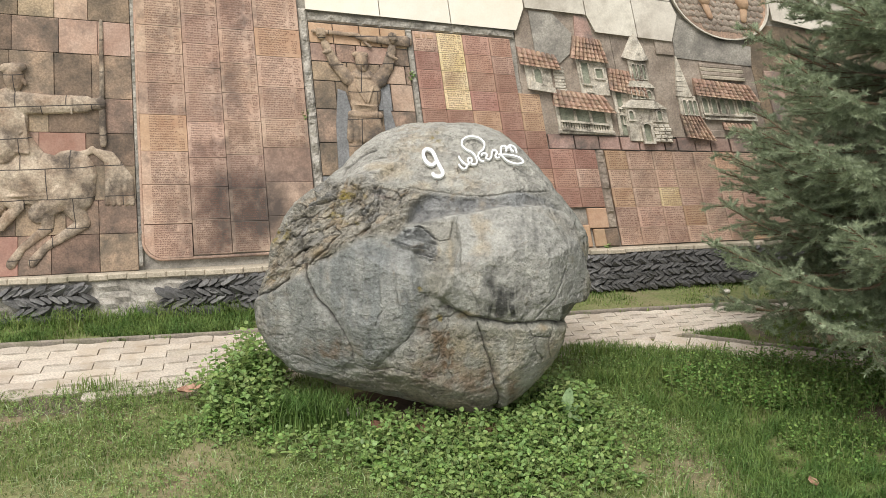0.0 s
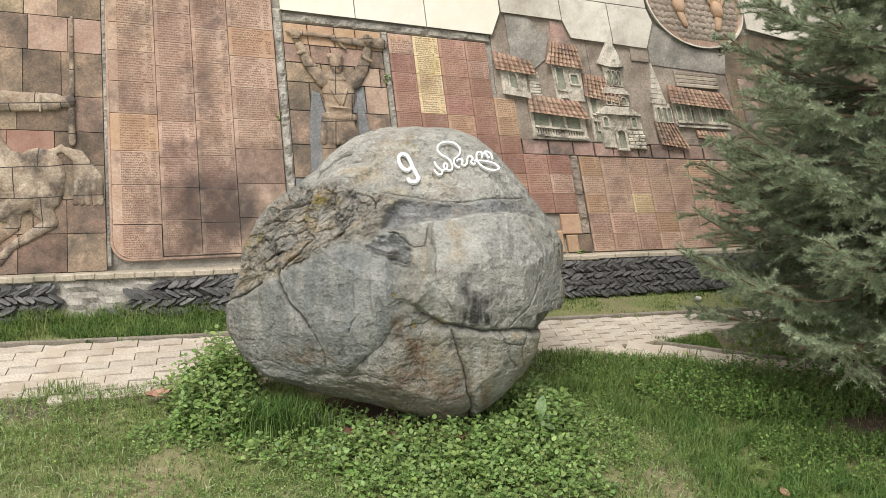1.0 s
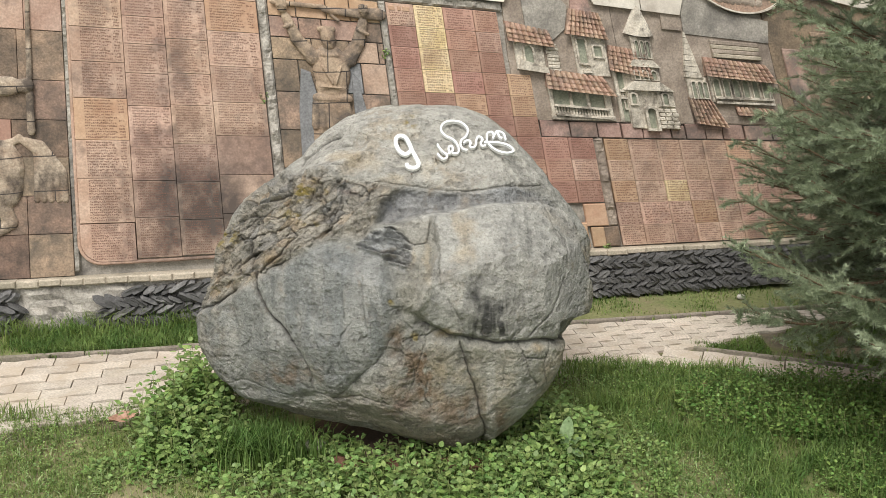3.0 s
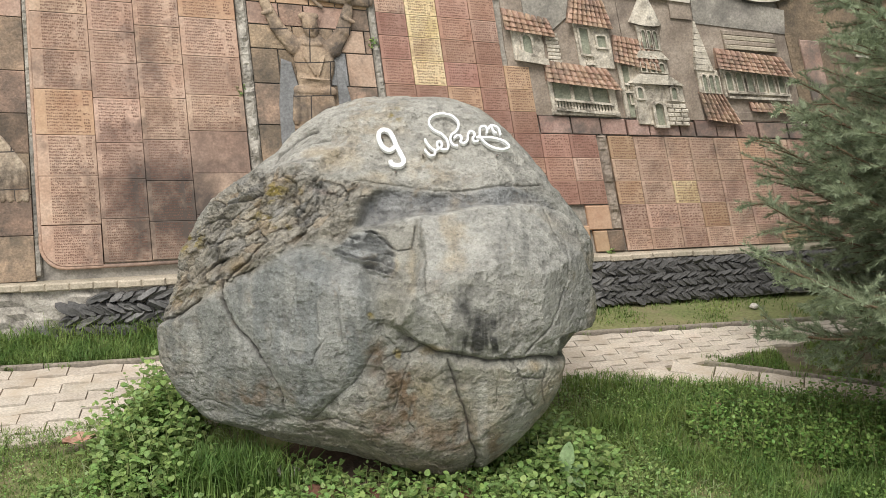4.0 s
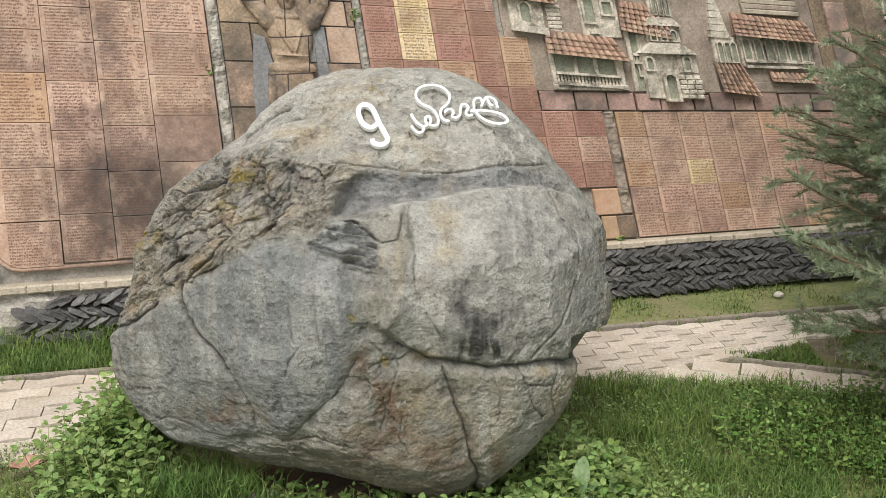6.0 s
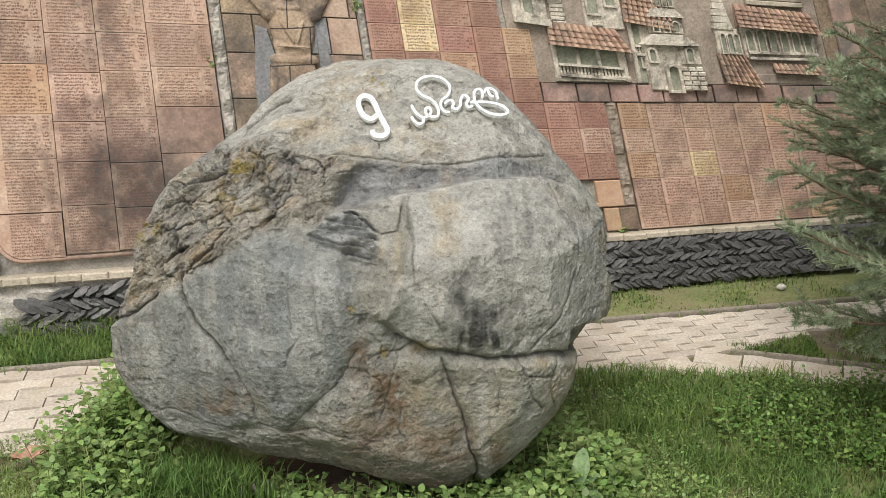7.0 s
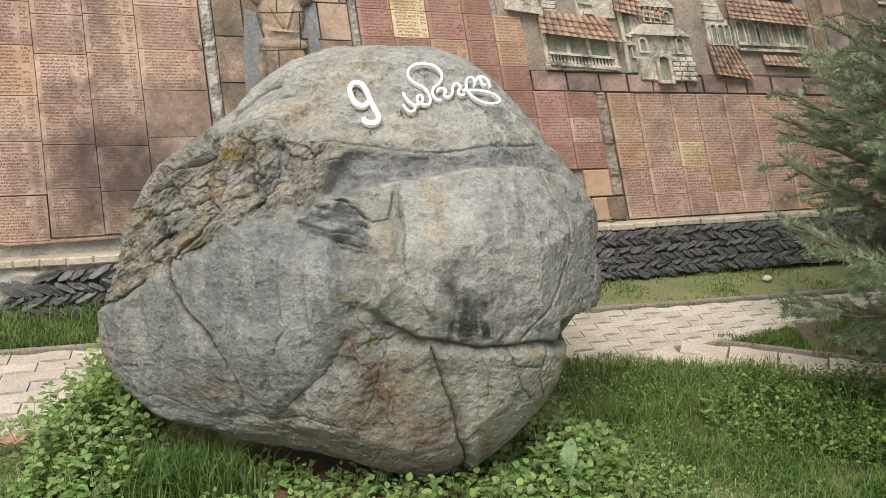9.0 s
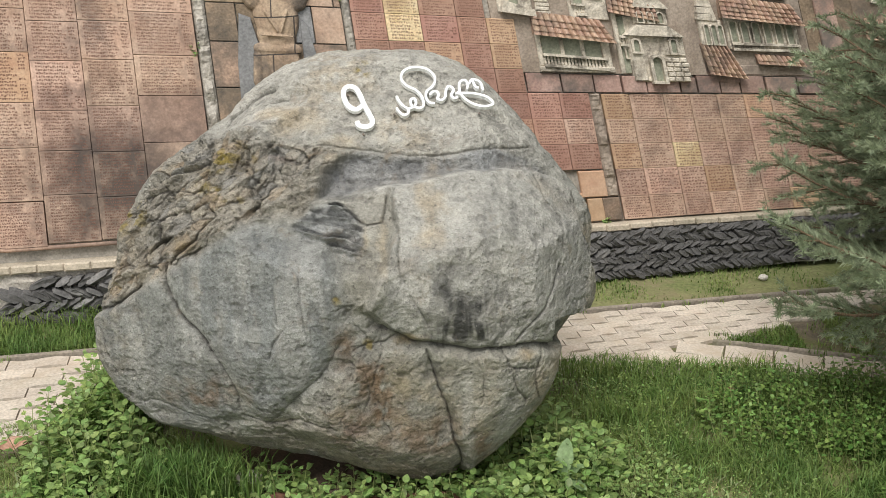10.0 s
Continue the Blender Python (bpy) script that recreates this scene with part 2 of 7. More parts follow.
M_NEEDLE = material("spruce_needles", (0.215, 0.26, 0.155), (0.36, 0.41, 0.27), 5.0, 0.5, 0.0, island=0.3, trans=0.3)
M_TWIG = material("spruce_twigs", (0.13, 0.09, 0.055), (0.19, 0.13, 0.08), 12, 0.8, 0.0)
M_BARK = material("spruce_bark", (0.1, 0.075, 0.055), (0.16, 0.125, 0.095), 14, 0.95, 0.8)
M_ROCK = rock_material()
M_PAINT = material("white_painted_metal", (0.8, 0.8, 0.79), (0.86, 0.86, 0.85), 20, 0.45, 0.02, stain=(0.66, 0.65, 0.62), stain_scale=14)
M_STEEL = material("dark_bolt", (0.12, 0.1, 0.09), (0.2, 0.16, 0.13), 30, 0.6, 0.1)
M_BRICK = material("red_brick", (0.15, 0.075, 0.05), (0.22, 0.11, 0.075), 12, 0.9, 0.5)
M_DRYLEAF = material("dry_leaf", (0.26, 0.13, 0.08), (0.4, 0.25, 0.18), 30, 0.7, 0.2)
M_PEBBLE = material("pale_pebble", (0.5, 0.46, 0.4), (0.6, 0.56, 0.5), 20, 0.85, 0.3)


# ---- building helpers ----
def mesh_object(name, bm, mat, parent=None, label="", smooth=False):
    bmesh.ops.recalc_face_normals(bm, faces=bm.faces)
    me = bpy.data.meshes.new(name)
    bm.to_mesh(me)
    bm.free()
    for m in mat if isinstance(mat, (list, tuple)) else (mat,):
        me.materials.append(m)
    if smooth:
        me.polygons.foreach_set("use_smooth", [True] * len(me.polygons))
    ob = new(name, me)
    if parent:
        ob.parent = parent
    if label:
        ob["label"] = label
    return ob


def part(name, bm, mat, parent, label="", smooth=False):
    return mesh_object(name, bm, mat, parent, label, smooth)


def array_object(name, verts, faces, mat, smooth=False, parent=None):
    """A mesh from arrays: verts (n, 3), faces (m, k)."""
    verts, faces = np.asarray(verts, np.float32), np.asarray(faces, np.int32)
    me = bpy.data.meshes.new(name)
    m, k = faces.shape
    me.vertices.add(len(verts))
    me.vertices.foreach_set("co", verts.ravel())
    me.loops.add(m * k)
    me.loops.foreach_set("vertex_index", faces.ravel())
    me.polygons.add(m)
    me.polygons.foreach_set("loop_start", np.arange(m, dtype=np.int32) * k)
    me.polygons.foreach_set("loop_total", np.full(m, k, np.int32))
    if smooth:
        me.polygons.foreach_set("use_smooth", np.ones(m, bool))
    me.materials.append(mat)
    me.update()
    me.validate()
    ob = new(name, me)
    if parent:
        ob.parent = parent
    return ob


def thing(name, label, category, group="", kind="", at=(0, 0, 0)):
    ob = new(name)
    ob.empty_display_size = 0.05
    return tagged(ob, label, category, group, kind)


def hash3(i, j, k, seed):
    h = (i.astype(np.int64) * 374761393 + j.astype(np.int64) * 668265263 + k.astype(np.int64) * 2147483647 + seed * 974711) & 0x7FFFFFFF
    h = ((h ^ (h >> 13)) * 1274126177) & 0x7FFFFFFF
    return ((h ^ (h >> 16)) & 0xFFFF) / 65535.0


def vnoise(p, scale=1.0, seed=0):
    """Smooth value noise in 0..1 at the points p (n, 3)."""
    q = np.asarray(p, float) * scale
    c = np.floor(q).astype(int)
    f = q - c
    f = f * f * f * (f * (f * 6 - 15) + 10)
    r = 0
    for dx in (0, 1):
        for dy in (0, 1):
            for dz in (0, 1):
                w = (f[:, 0] if dx else 1 - f[:, 0]) * (f[:, 1] if dy else 1 - f[:, 1]) * (f[:, 2] if dz else 1 - f[:, 2])
                r = r + w * hash3(c[:, 0] + dx, c[:, 1] + dy, c[:, 2] + dz, seed)
    return r


def fbm(p, scale, octaves=4, seed=0, ridged=False):
    total, amp, norm = 0, 1.0, 0
    for o in range(octaves):
        v = vnoise(p, scale * 2.03 ** o, seed + o * 17)
        if ridged:
            v = 1 - np.abs(2 * v - 1)
        total, norm, amp = total + amp * v, norm + amp, amp * 0.52
    return total / norm


# ---- the memorial wall's own coordinates: a along it, b up it from the ledge, d out of it ----
WALL_AT = Vector((-2.829, 1.065, 0.0))
WALL_U = Vector((0.9872, 0.1594, 0.0))
WALL_N = Vector((0.1585, -0.9818, 0.1045))
WALL_V = WALL_N.cross(WALL_U)
LEDGE = 0.278


def W(a, b, d=0.0):
    """The courses run together a little towards the far end, and the uprights lean."""
    u = a
    for _ in range(2):
        rise = b * (1 - 0.064 * (u - 1.1))
        u = a + (0.03 - 0.075 * (a - 1.1)) * rise
    return WALL_AT + WALL_U * u + WALL_V * (LEDGE + b * (1 - 0.064 * (u - 1.1))) + WALL_N * d


def block(bm, a0, a1, b0, b1, d0, d1, ch=0.004, lean=0.0):
    """A chamfered block on the wall."""
    back = [bm.verts.new(W(a, b, d0)) for a, b in ((a0, b0), (a1, b0), (a1, b1), (a0, b1))]
    mid = [bm.verts.new(W(a, b, d1 - ch)) for a, b in ((a0, b0), (a1, b0), (a1, b1), (a0, b1))]
    front = [bm.verts.new(W(a + lean, b, d1)) for a, b in ((a0 + ch, b0 + ch), (a1 - ch, b0 + ch), (a1 - ch, b1 - ch), (a0 + ch, b1 - ch))]
    for x, y in ((back, mid), (mid, front)):
        for i in range(4):
            bm.faces.new((x[i], x[(i + 1) % 4], y[(i + 1) % 4], y[i]))
    bm.faces.new(front)
    bm.faces.new(back[::-1])


def prism(bm, outline, d0, d1, top=1.0):
    """A solid of the given outline on the wall; its face may be smaller."""
    ca, cb = sum(p[0] for p in outline) / len(outline), sum(p[1] for p in outline) / len(outline)
    back = [bm.verts.new(W(a, b, d0)) for a, b in outline]
    front = [bm.verts.new(W(ca + (a - ca) * top, cb + (b - cb) * top, d1)) for a, b in outline]
    n = len(outline)
    for i in range(n):
        bm.faces.new((back[i], back[(i + 1) % n], front[(i + 1) % n], front[i]))
    bm.faces.new(front)
    bm.faces.new(back[::-1])


def arch_outline(a, b, w, h, seg=8):
    r = w / 2
    pts = [(a - r, b), (a + r, b)]
    for i in range(seg + 1):
        t = math.pi * i / seg
        pts.append((a + r * math.cos(t), b + h - r + r * math.sin(t)))
    return pts


def ring(bm, inner, outer, d0, d1):
    """A raised frame between two outlines."""
    n = len(inner)
    vi, vo = [bm.verts.new(W(a, b, d1)) for a, b in inner], [bm.verts.new(W(a, b, d1)) for a, b in outer]
    wi, wo = [bm.verts.new(W(a, b, d0)) for a, b in inner], [bm.verts.new(W(a, b, d0)) for a, b in outer]
    for i in range(n):
        j = (i + 1) % n
        bm.faces.new((vi[i], vi[j], vo[j], vo[i]))
        bm.faces.new((wo[i], wo[j], vo[j], vo[i]))
        bm.faces.new((wi[i], wi[j], vi[j], vi[i]))


def limb(bm, p0, r0, p1, r1, flat=0.6, d=0.03, seg=10):
    """A tapered rounded limb of a relief, from p0 to p1 (a, b)."""
    flat, d = 0.68 * flat, 0.75 * d
    va, vb = p1[0] - p0[0], p1[1] - p0[1]
    length = math.hypot(va, vb) or 1e-6
    ta, tb = va / length, vb / length
    rings = []
    steps = [(-0.95, 0.3), (-0.7, 0.71), (0, 1.0)]
    stations = [(p0[0] + ta * s * r0, p0[1] + tb * s * r0, r0 * k) for s, k in steps]
    stations += [(p1[0] - ta * s * r1, p1[1] - tb * s * r1, r1 * k) for s, k in steps[::-1]]
    for a, b, r in stations:
        rings.append([bm.verts.new(W(a - tb * r * math.cos(2 * math.pi * i / seg), b + ta * r * math.cos(2 * math.pi * i / seg), d + flat * r * math.sin(2 * math.pi * i / seg))) for i in range(seg)])
    for x, y in zip(rings, rings[1:]):
        for i in range(seg):
            bm.faces.new((x[i], x[(i + 1) % seg], y[(i + 1) % seg], y[i]))
    bm.faces.new(rings[0])
    bm.faces.new(rings[-1])


def blob(bm, a, b, ra, rb, rd, d=0.03, turn=0.0, seg=12, rows=8):
    rd, d = 0.66 * rd, 0.75 * d
    c, s = math.cos(radians(turn)), math.sin(radians(turn))

    def at(i, j):
        th, ph = math.pi * j / rows, 2 * math.pi * i / seg
        x, y, z = ra * math.sin(th) * math.cos(ph), rb * math.cos(th), rd * math.sin(th) * math.sin(ph)
        return bm.verts.new(W(a + x * c - y * s, b + x * s + y * c, d + z))
    top, low = at(0, 0), at(0, rows)
    g = [[at(i, j) for i in range(seg)] for j in range(1, rows)]
    for x, y in zip(g, g[1:]):
        for i in range(seg):
            bm.faces.new((x[i], x[(i + 1) % seg], y[(i + 1) % seg], y[i]))
    for i in range(seg):
        bm.faces.new((top, g[0][i], g[0][(i + 1) % seg]))
        bm.faces.new((low, g[-1][(i + 1) % seg], g[-1][i]))


def melt(ob, size=0.006, smooth=4):
    """Runs the pieces of a relief into one rounded skin."""
    r = ob.modifiers.new("remesh", "REMESH")
    r.mode, r.voxel_size, r.use_smooth_shade = "VOXEL", size, True
    s = ob.modifiers.new("smooth", "SMOOTH")
    s.iterations, s.factor = smooth, 0.5
    return ob

# ---- ground ----
def near_edge(x):
    """Where the lawn round the boulder meets the paved path."""
    return 0.49 + 0.217 * x if x < 1.0 else 0.72 - 0.3 * (x - 1.05)


def ground_height(x, y):
    h = 0.02 * np.exp(-((x - 0.1) ** 2 / 1.6 + (y + 0.2) ** 2 / 0.5))
    h = h + 0.012 * (fbm(np.stack([x, y, 0 * x], -1).reshape(-1, 3), 2.2, 3, 5).reshape(np.shape(x)) - 0.5)
    return h - 0.012


def build_ground():
    near = np.concatenate([-np.geomspace(400, 3.5, 14), np.linspace(-3.2, 3.6, 140), np.geomspace(4, 400, 14)])
    deep = np.concatenate([-np.geomspace(400, 3.0, 14), np.linspace(-2.6, 2.6, 110), np.geomspace(3, 400, 14)])
    X, Y = np.meshgrid(near, deep, indexing="ij")
    Z = ground_height(X, Y)
    path = (Y - X * 0.0 > 0.2 + 0.217 * X) & (Y < 1.03 + 0.1615 * X) & (np.abs(X) < 40)
    Z = np.where(path, np.minimum(Z, -0.02), Z)
    Z = np.where((np.abs(X) > 30) | (np.abs(Y) > 30), -0.02, Z)
    n, m = X.shape
    idx = np.arange(n * m).reshape(n, m)
    f = np.stack([idx[:-1, :-1], idx[1:, :-1], idx[1:, 1:], idx[:-1, 1:]], -1).reshape(-1, 4)
    ob = array_object("ground", np.stack([X, Y, Z], -1).reshape(-1, 3), f, M_GROUND, smooth=True)
    tagged(ob, "grassy soil with bare trodden patches round the boulder", "ground", kind="structure")


build_ground()


# ---- memorial wall ----
def build_wall():
    A = np.linspace(-5.0, 9.0, 120)
    B = np.linspace(-0.45, 2.9, 36)
    bm = bmesh.new()
    front = [[bm.verts.new(W(a, b, 0.010 * (noise.noise(Vector((a * 6, b * 6, 0))) ) - 0.012)) for b in B] for a in A]
    for i in range(len(A) - 1):
        for j in range(len(B) - 1):
            bm.faces.new((front[i][j], front[i + 1][j], front[i + 1][j + 1], front[i][j + 1]))
    edge = [front[i][0] for i in range(len(A))] + [front[-1][j] for j in range(1, len(B))] + [front[i][-1] for i in range(len(A) - 2, -1, -1)] + [front[0][j] for j in range(len(B) - 2, 0, -1)]
    rear = [bm.verts.new(v.co + Vector((-0.08, 0.5, 0))) for v in edge]
    for i in range(len(edge)):
        j = (i + 1) % len(edge)
        bm.faces.new((edge[i], edge[j], rear[j], rear[i]))
    bm.faces.new(rear)
    wall = mesh_object("wall_north", bm, M_CEMENT, smooth=False)
    return tagged(wall, "battered grey cement memorial wall behind the path", "wall", kind="structure")


wall = build_wall()


def tile(parent, a0, a1, b0, b1, mat, depth=0.012, gap=0.0012, name="tile"):
    bm = bmesh.new()
    block(bm, a0 + gap, a1 - gap, b0 + gap, b1 - gap, -0.02, depth, 0.0022)
    return part(name, bm, mat, parent)


def inscription(owner, a0, a1, b0, b1, lines, depth, rng, full=0.7, initials=True, height=0.5, margin=0.12):
    """Lines of short engraved bars, with a second short column at the right."""
    bm = bmesh.new()
    w = a1 - a0
    pitch = (b1 - b0) / lines
    for k in range(lines):
        y = b1 - (k + 0.62) * pitch
        x, stop = a0 + w * margin, a0 + w * margin + w * rng.uniform(full - 0.16, full)
        runs = [(x, stop)]
        if initials and rng.random() < 0.85:
            s = a0 + w * rng.uniform(0.8, 0.84)
            runs.append((s, s + w * 0.11))
        for x, stop in runs:
            while x < stop:
                g = pitch * rng.uniform(0.38, 0.6)
                t, s = pitch * height * rng.uniform(0.85, 1.15), pitch * 0.16
                # two thin bars for each character
                lo, hi = (y, y + t) if rng.random() < 0.72 else (y - t * 0.25, y + t * 0.85)
                for q in (((x, lo), (x + s, lo), (x + s, hi), (x, hi)), ((x, (yy := rng.choice((lo, hi - s)))), (x + g, yy), (x + g, yy + s), (x, yy + s))):
                    bm.faces.new([bm.verts.new(W(a, b, depth + 0.0012)) for a, b in q])
                if rng.random() < 0.5:
                    bm.faces.new([bm.verts.new(W(a, b, depth + 0.0012)) for a, b in ((x + g - s, lo), (x + g, lo), (x + g, hi), (x + g - s, hi))])
                x += g + pitch * 0.24
    return tagged(part("inscription", bm, M_INK, owner), kind="stuff")


def panel_main():
    rng = random.Random(11)
    p = thing("inscription_panel", "tall terracotta tile panel with engraved lines, rounded lower corner", "memorial panel", "inscription panels")
    cols = [1.07, 1.375, 1.62, 1.865, 2.175]
    first = [0.075, 0.294, 0.546, 0.757, 0.986, 1.182, 1.365, 1.532, 1.72, 1.93, 2.14, 2.4]
    starts = [None, [0.085, 0.32, 0.53, 0.72, 0.95, 1.13, 1.29, 1.44, 1.62, 1.83, 2.05, 2.4], [0.09, 0.3, 0.52, 0.74, 0.96, 1.14, 1.33, 1.545, 1.74, 1.95, 2.15, 2.4], [0.1, 0.33, 0.56, 0.79, 0.985, 1.19, 1.39, 1.57, 1.77, 1.98, 2.4]]
    for c in range(4):
        rows = starts[c] or first
        for r in range(len(rows) - 1):
            a0, a1, b0, b1 = cols[c], cols[c + 1], rows[r], rows[r + 1]
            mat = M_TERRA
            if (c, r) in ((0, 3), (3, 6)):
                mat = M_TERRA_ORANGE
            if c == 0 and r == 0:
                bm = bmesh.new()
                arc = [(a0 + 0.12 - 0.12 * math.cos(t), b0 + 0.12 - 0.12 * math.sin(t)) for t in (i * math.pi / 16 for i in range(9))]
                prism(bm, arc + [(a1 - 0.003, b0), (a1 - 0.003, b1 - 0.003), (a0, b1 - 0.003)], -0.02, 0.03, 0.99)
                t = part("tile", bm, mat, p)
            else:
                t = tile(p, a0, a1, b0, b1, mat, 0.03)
            if b1 < 2.2 and not (c == 3 and r < 3):
                left = 0.05 if c == 0 else 0.015
                inscription(t, a0 + left, a1 - 0.005, b0 + 0.008, b1 - 0.006, max(6, round((b1 - b0) / 0.0162)), 0.03, rng, 0.72, margin=0.05)
    # a raised rim down the side and round the corner
    bm = bmesh.new()
    path = [(1.068, 2.4), (1.066, 1.6), (1.062, 0.9), (1.062, 0.2)] + [(1.182 - 0.12 * math.cos(t), 0.185 - 0.12 * math.sin(t)) for t in (i * math.pi / 16 for i in range(9))] + [(1.7, 0.07), (2.175, 0.085)]
    for q, r in zip(path, path[1:]):
        limb(bm, q, 0.011, r, 0.011, 0.8, 0.028, 6)
    part("rim", bm, M_TERRA, p, smooth=True)


panel_main()


def panel_middle():
    rng = random.Random(5)
    p = thing("inscription_panel", "stepped red tile panel with one pale column of names", "memorial panel", "inscription panels")
    cols = [2.965, 3.137, 3.318, 3.508, 3.66, 3.81, 3.975, 4.135]
    rows = [1.635, 1.497, 1.368, 1.233, 1.088, 0.949, 0.81, 0.655, 0.5, 0.34, 0.2]
    for c in range(7):
        for r in range(10):
            if (c == 4 and r < 3) or (c > 4 and r < 6) or (c > 4 and r > 8) or (r == 9):
                continue
            a0, a1, b0, b1 = cols[c], cols[c + 1], rows[r + 1], rows[r]
            mat = M_TERRA_DARK
            if c == 1 and r < 4:
                mat = M_TERRA_PALE
            elif (c == 4 and r in (3, 4)) or (c == 2 and r == 4):
                mat = M_TERRA_ORANGE
            elif (c + 2 * r) % 5 == 0:
                mat = M_TERRA
            t = tile(p, a0, a1, b0, b1, mat, 0.014)
            if (c, r) == (0, 0):
                # the heading stays as three plain raised bars
                bm = bmesh.new()
                for k, w in ((0.1, 0.22), (0.42, 0.12), (0.6, 0.25)):
                    block(bm, a0 + (a1 - a0) * k, a0 + (a1 - a0) * (k + w), b1 - 0.045, b1 - 0.018, 0.01, 0.018, 0.002)
                part("heading", bm, M_TERRA_ORANGE, t)
                inscription(t, a0, a1, b0 + 0.004, b1 - 0.05, 5, 0.014, rng)
            else:
                inscription(t, a0, a1, b0 + 0.006, b1 - 0.005, 8, 0.014, rng)


def panel_right():
    rng = random.Random(7)
    p = thing("inscription_panel", "long low red tile panel of engraved names above the ledge", "memorial panel", "inscription panels")
    cols = [4.2, 4.35, 4.535, 4.68, 4.83, 4.98, 5.13, 5.28, 5.43, 5.58, 5.73, 5.88]
    rows = [0.806, 0.65, 0.496, 0.335, 0.158, 0.008]
    for c in range(11):
        for r in range(5):
            a0, a1, b0, b1 = cols[c], cols[c + 1], rows[r + 1], rows[r]
            mat = M_TERRA_ORANGE if (c * 5 + r * 7) % 11 == 3 else M_TERRA
            if (c, r) in ((2, 2), (0, 0)):
                mat = M_TERRA_PALE if c else M_TERRA_ORANGE
            t = tile(p, a0, a1, b0, b1, mat, 0.016)
            inscription(t, a0, a1, b0 + 0.006, b1 - 0.005, 8, 0.016, rng)


panel_middle()
panel_right()

for box, mat in (((4.0, 4.135, 0.165, 0.33), M_TERRA_ORANGE), ((4.02, 4.1, 0.01, 0.155), M_TERRA_ORANGE), ((4.1, 4.19, 0.01, 0.155), M_RELIEF_TILE), ((3.78, 4.0, 0.01, 0.19), M_TERRA_ORANGE)):
    bm = bmesh.new()
    block(bm, *box, -0.02, 0.018, 0.005)
    tagged(mesh_object("clay_block", bm, mat), "plain weathered clay block at the foot of the wall", "block", "loose clay blocks")

# strips of cement between the panels
for a0, a1, b0, b1, mat, d in ((1.028, 1.06, 0.02, 2.6, M_CEMENT, 0.016), (2.178, 2.238, 0.3, 1.72, M_MORTAR, 0.024), (2.922, 2.964, 0.4, 1.64, M_CEMENT, 0.02), (4.137, 4.198, 0.16, 0.81, M_PLASTER, 0.012), (2.24, 3.7, 1.64, 1.7, M_CEMENT, 0.014)):
    bm = bmesh.new()
    na, nb = max(5, int((a1 - a0) / 0.012)), max(5, int((b1 - b0) / 0.012))
    g = []
    for i in range(na + 1):
        row = []
        for j in range(nb + 1):
            a, b = a0 + (a1 - a0) * i / na, b0 + (b1 - b0) * j / nb
            rim = i in (0, na) or j in (0, nb)
            lump = 0.016 * noise.noise(Vector((a * 14, b * 14, 0))) + 0.008 * noise.noise(Vector((a * 45, b * 45, 2)))
            row.append(bm.verts.new(W(a, b, d - 0.012 if rim else d + lump)))
        g.append(row)
    for x, y in zip(g, g[1:]):
        for j in range(nb):
            bm.faces.new((x[j], y[j], y[j + 1], x[j + 1]))
    tagged(mesh_object("trim", bm, mat), "rough cement strip between two panels", "trim", kind="structure")


# ---- white stone facing ----
def build_facing():
    p = thing("stone_facing", "smooth cream-white stone slabs above the panels", "stone facing")
    outline = [
        [(2.235, 1.715), (2.75, 1.712), (2.75, 2.75), (2.235, 2.75)],
        [(2.755, 1.712), (3.25, 1.708), (3.25, 2.75), (2.755, 2.75)],
        [(3.255, 1.708), (3.715, 1.704), (3.795, 1.875), (3.8, 2.2), (3.255, 2.2)],
        [(3.255, 2.205), (3.8, 2.205), (3.8, 2.75), (3.255, 2.75)],
        [(3.805, 1.877), (4.245, 1.873), (4.245, 2.75), (3.805, 2.75)],
        [(4.25, 1.872), (4.295, 1.747), (4.6, 1.738), (4.6, 2.05), (4.25, 2.05)],
        [(4.605, 1.738), (4.85, 1.73), (4.93, 1.95), (4.9, 2.05), (4.605, 2.05)],
        [(4.25, 2.055), (4.9, 2.055), (4.9, 2.2), (5.05, 2.45), (5.05, 2.75), (4.25, 2.75)],
        [(5.66, 2.0), (6.3, 1.9), (6.3, 2.75), (5.6, 2.75), (5.66, 2.3)],
        [(6.305, 1.9), (7.4, 1.8), (7.4, 2.75), (6.305, 2.75)],
    ]
    for o in outline:
        bm = bmesh.new()
        prism(bm, o, -0.02, 0.035, 0.9985)
        part("slab", bm, M_WHITE if o[0][0] < 3.8 else M_WHITE_STAINED, p)


build_facing()


# ---- the rider's panel ----
def rider_panel():
    p = thing("relief_panel", "weathered brown clay tiles behind the horse relief", "relief panel", "relief panels")
    rng = random.Random(3)
    rows = [0.0, 0.24, 0.45, 0.66, 0.86, 1.07, 1.33, 1.53, 1.75, 2.0, 2.3, 2.6]
    for r in range(len(rows) - 1):
        a = 1.028
        while a > -3.2:
            w = rng.uniform(0.2, 0.36)
            mat = M_RELIEF_TILE if rng.random() < 0.66 else rng.choice((M_TERRA, M_RELIEF_TILE, M_TERRA_DARK))
            if r >= 7 and rng.random() < 0.3:
                mat = M_STONE
            tile(p, a - w, a, rows[r], rows[r + 1], mat, 0.012 + rng.uniform(0, 0.006), 0.0016)
            a -= w


rider_panel()


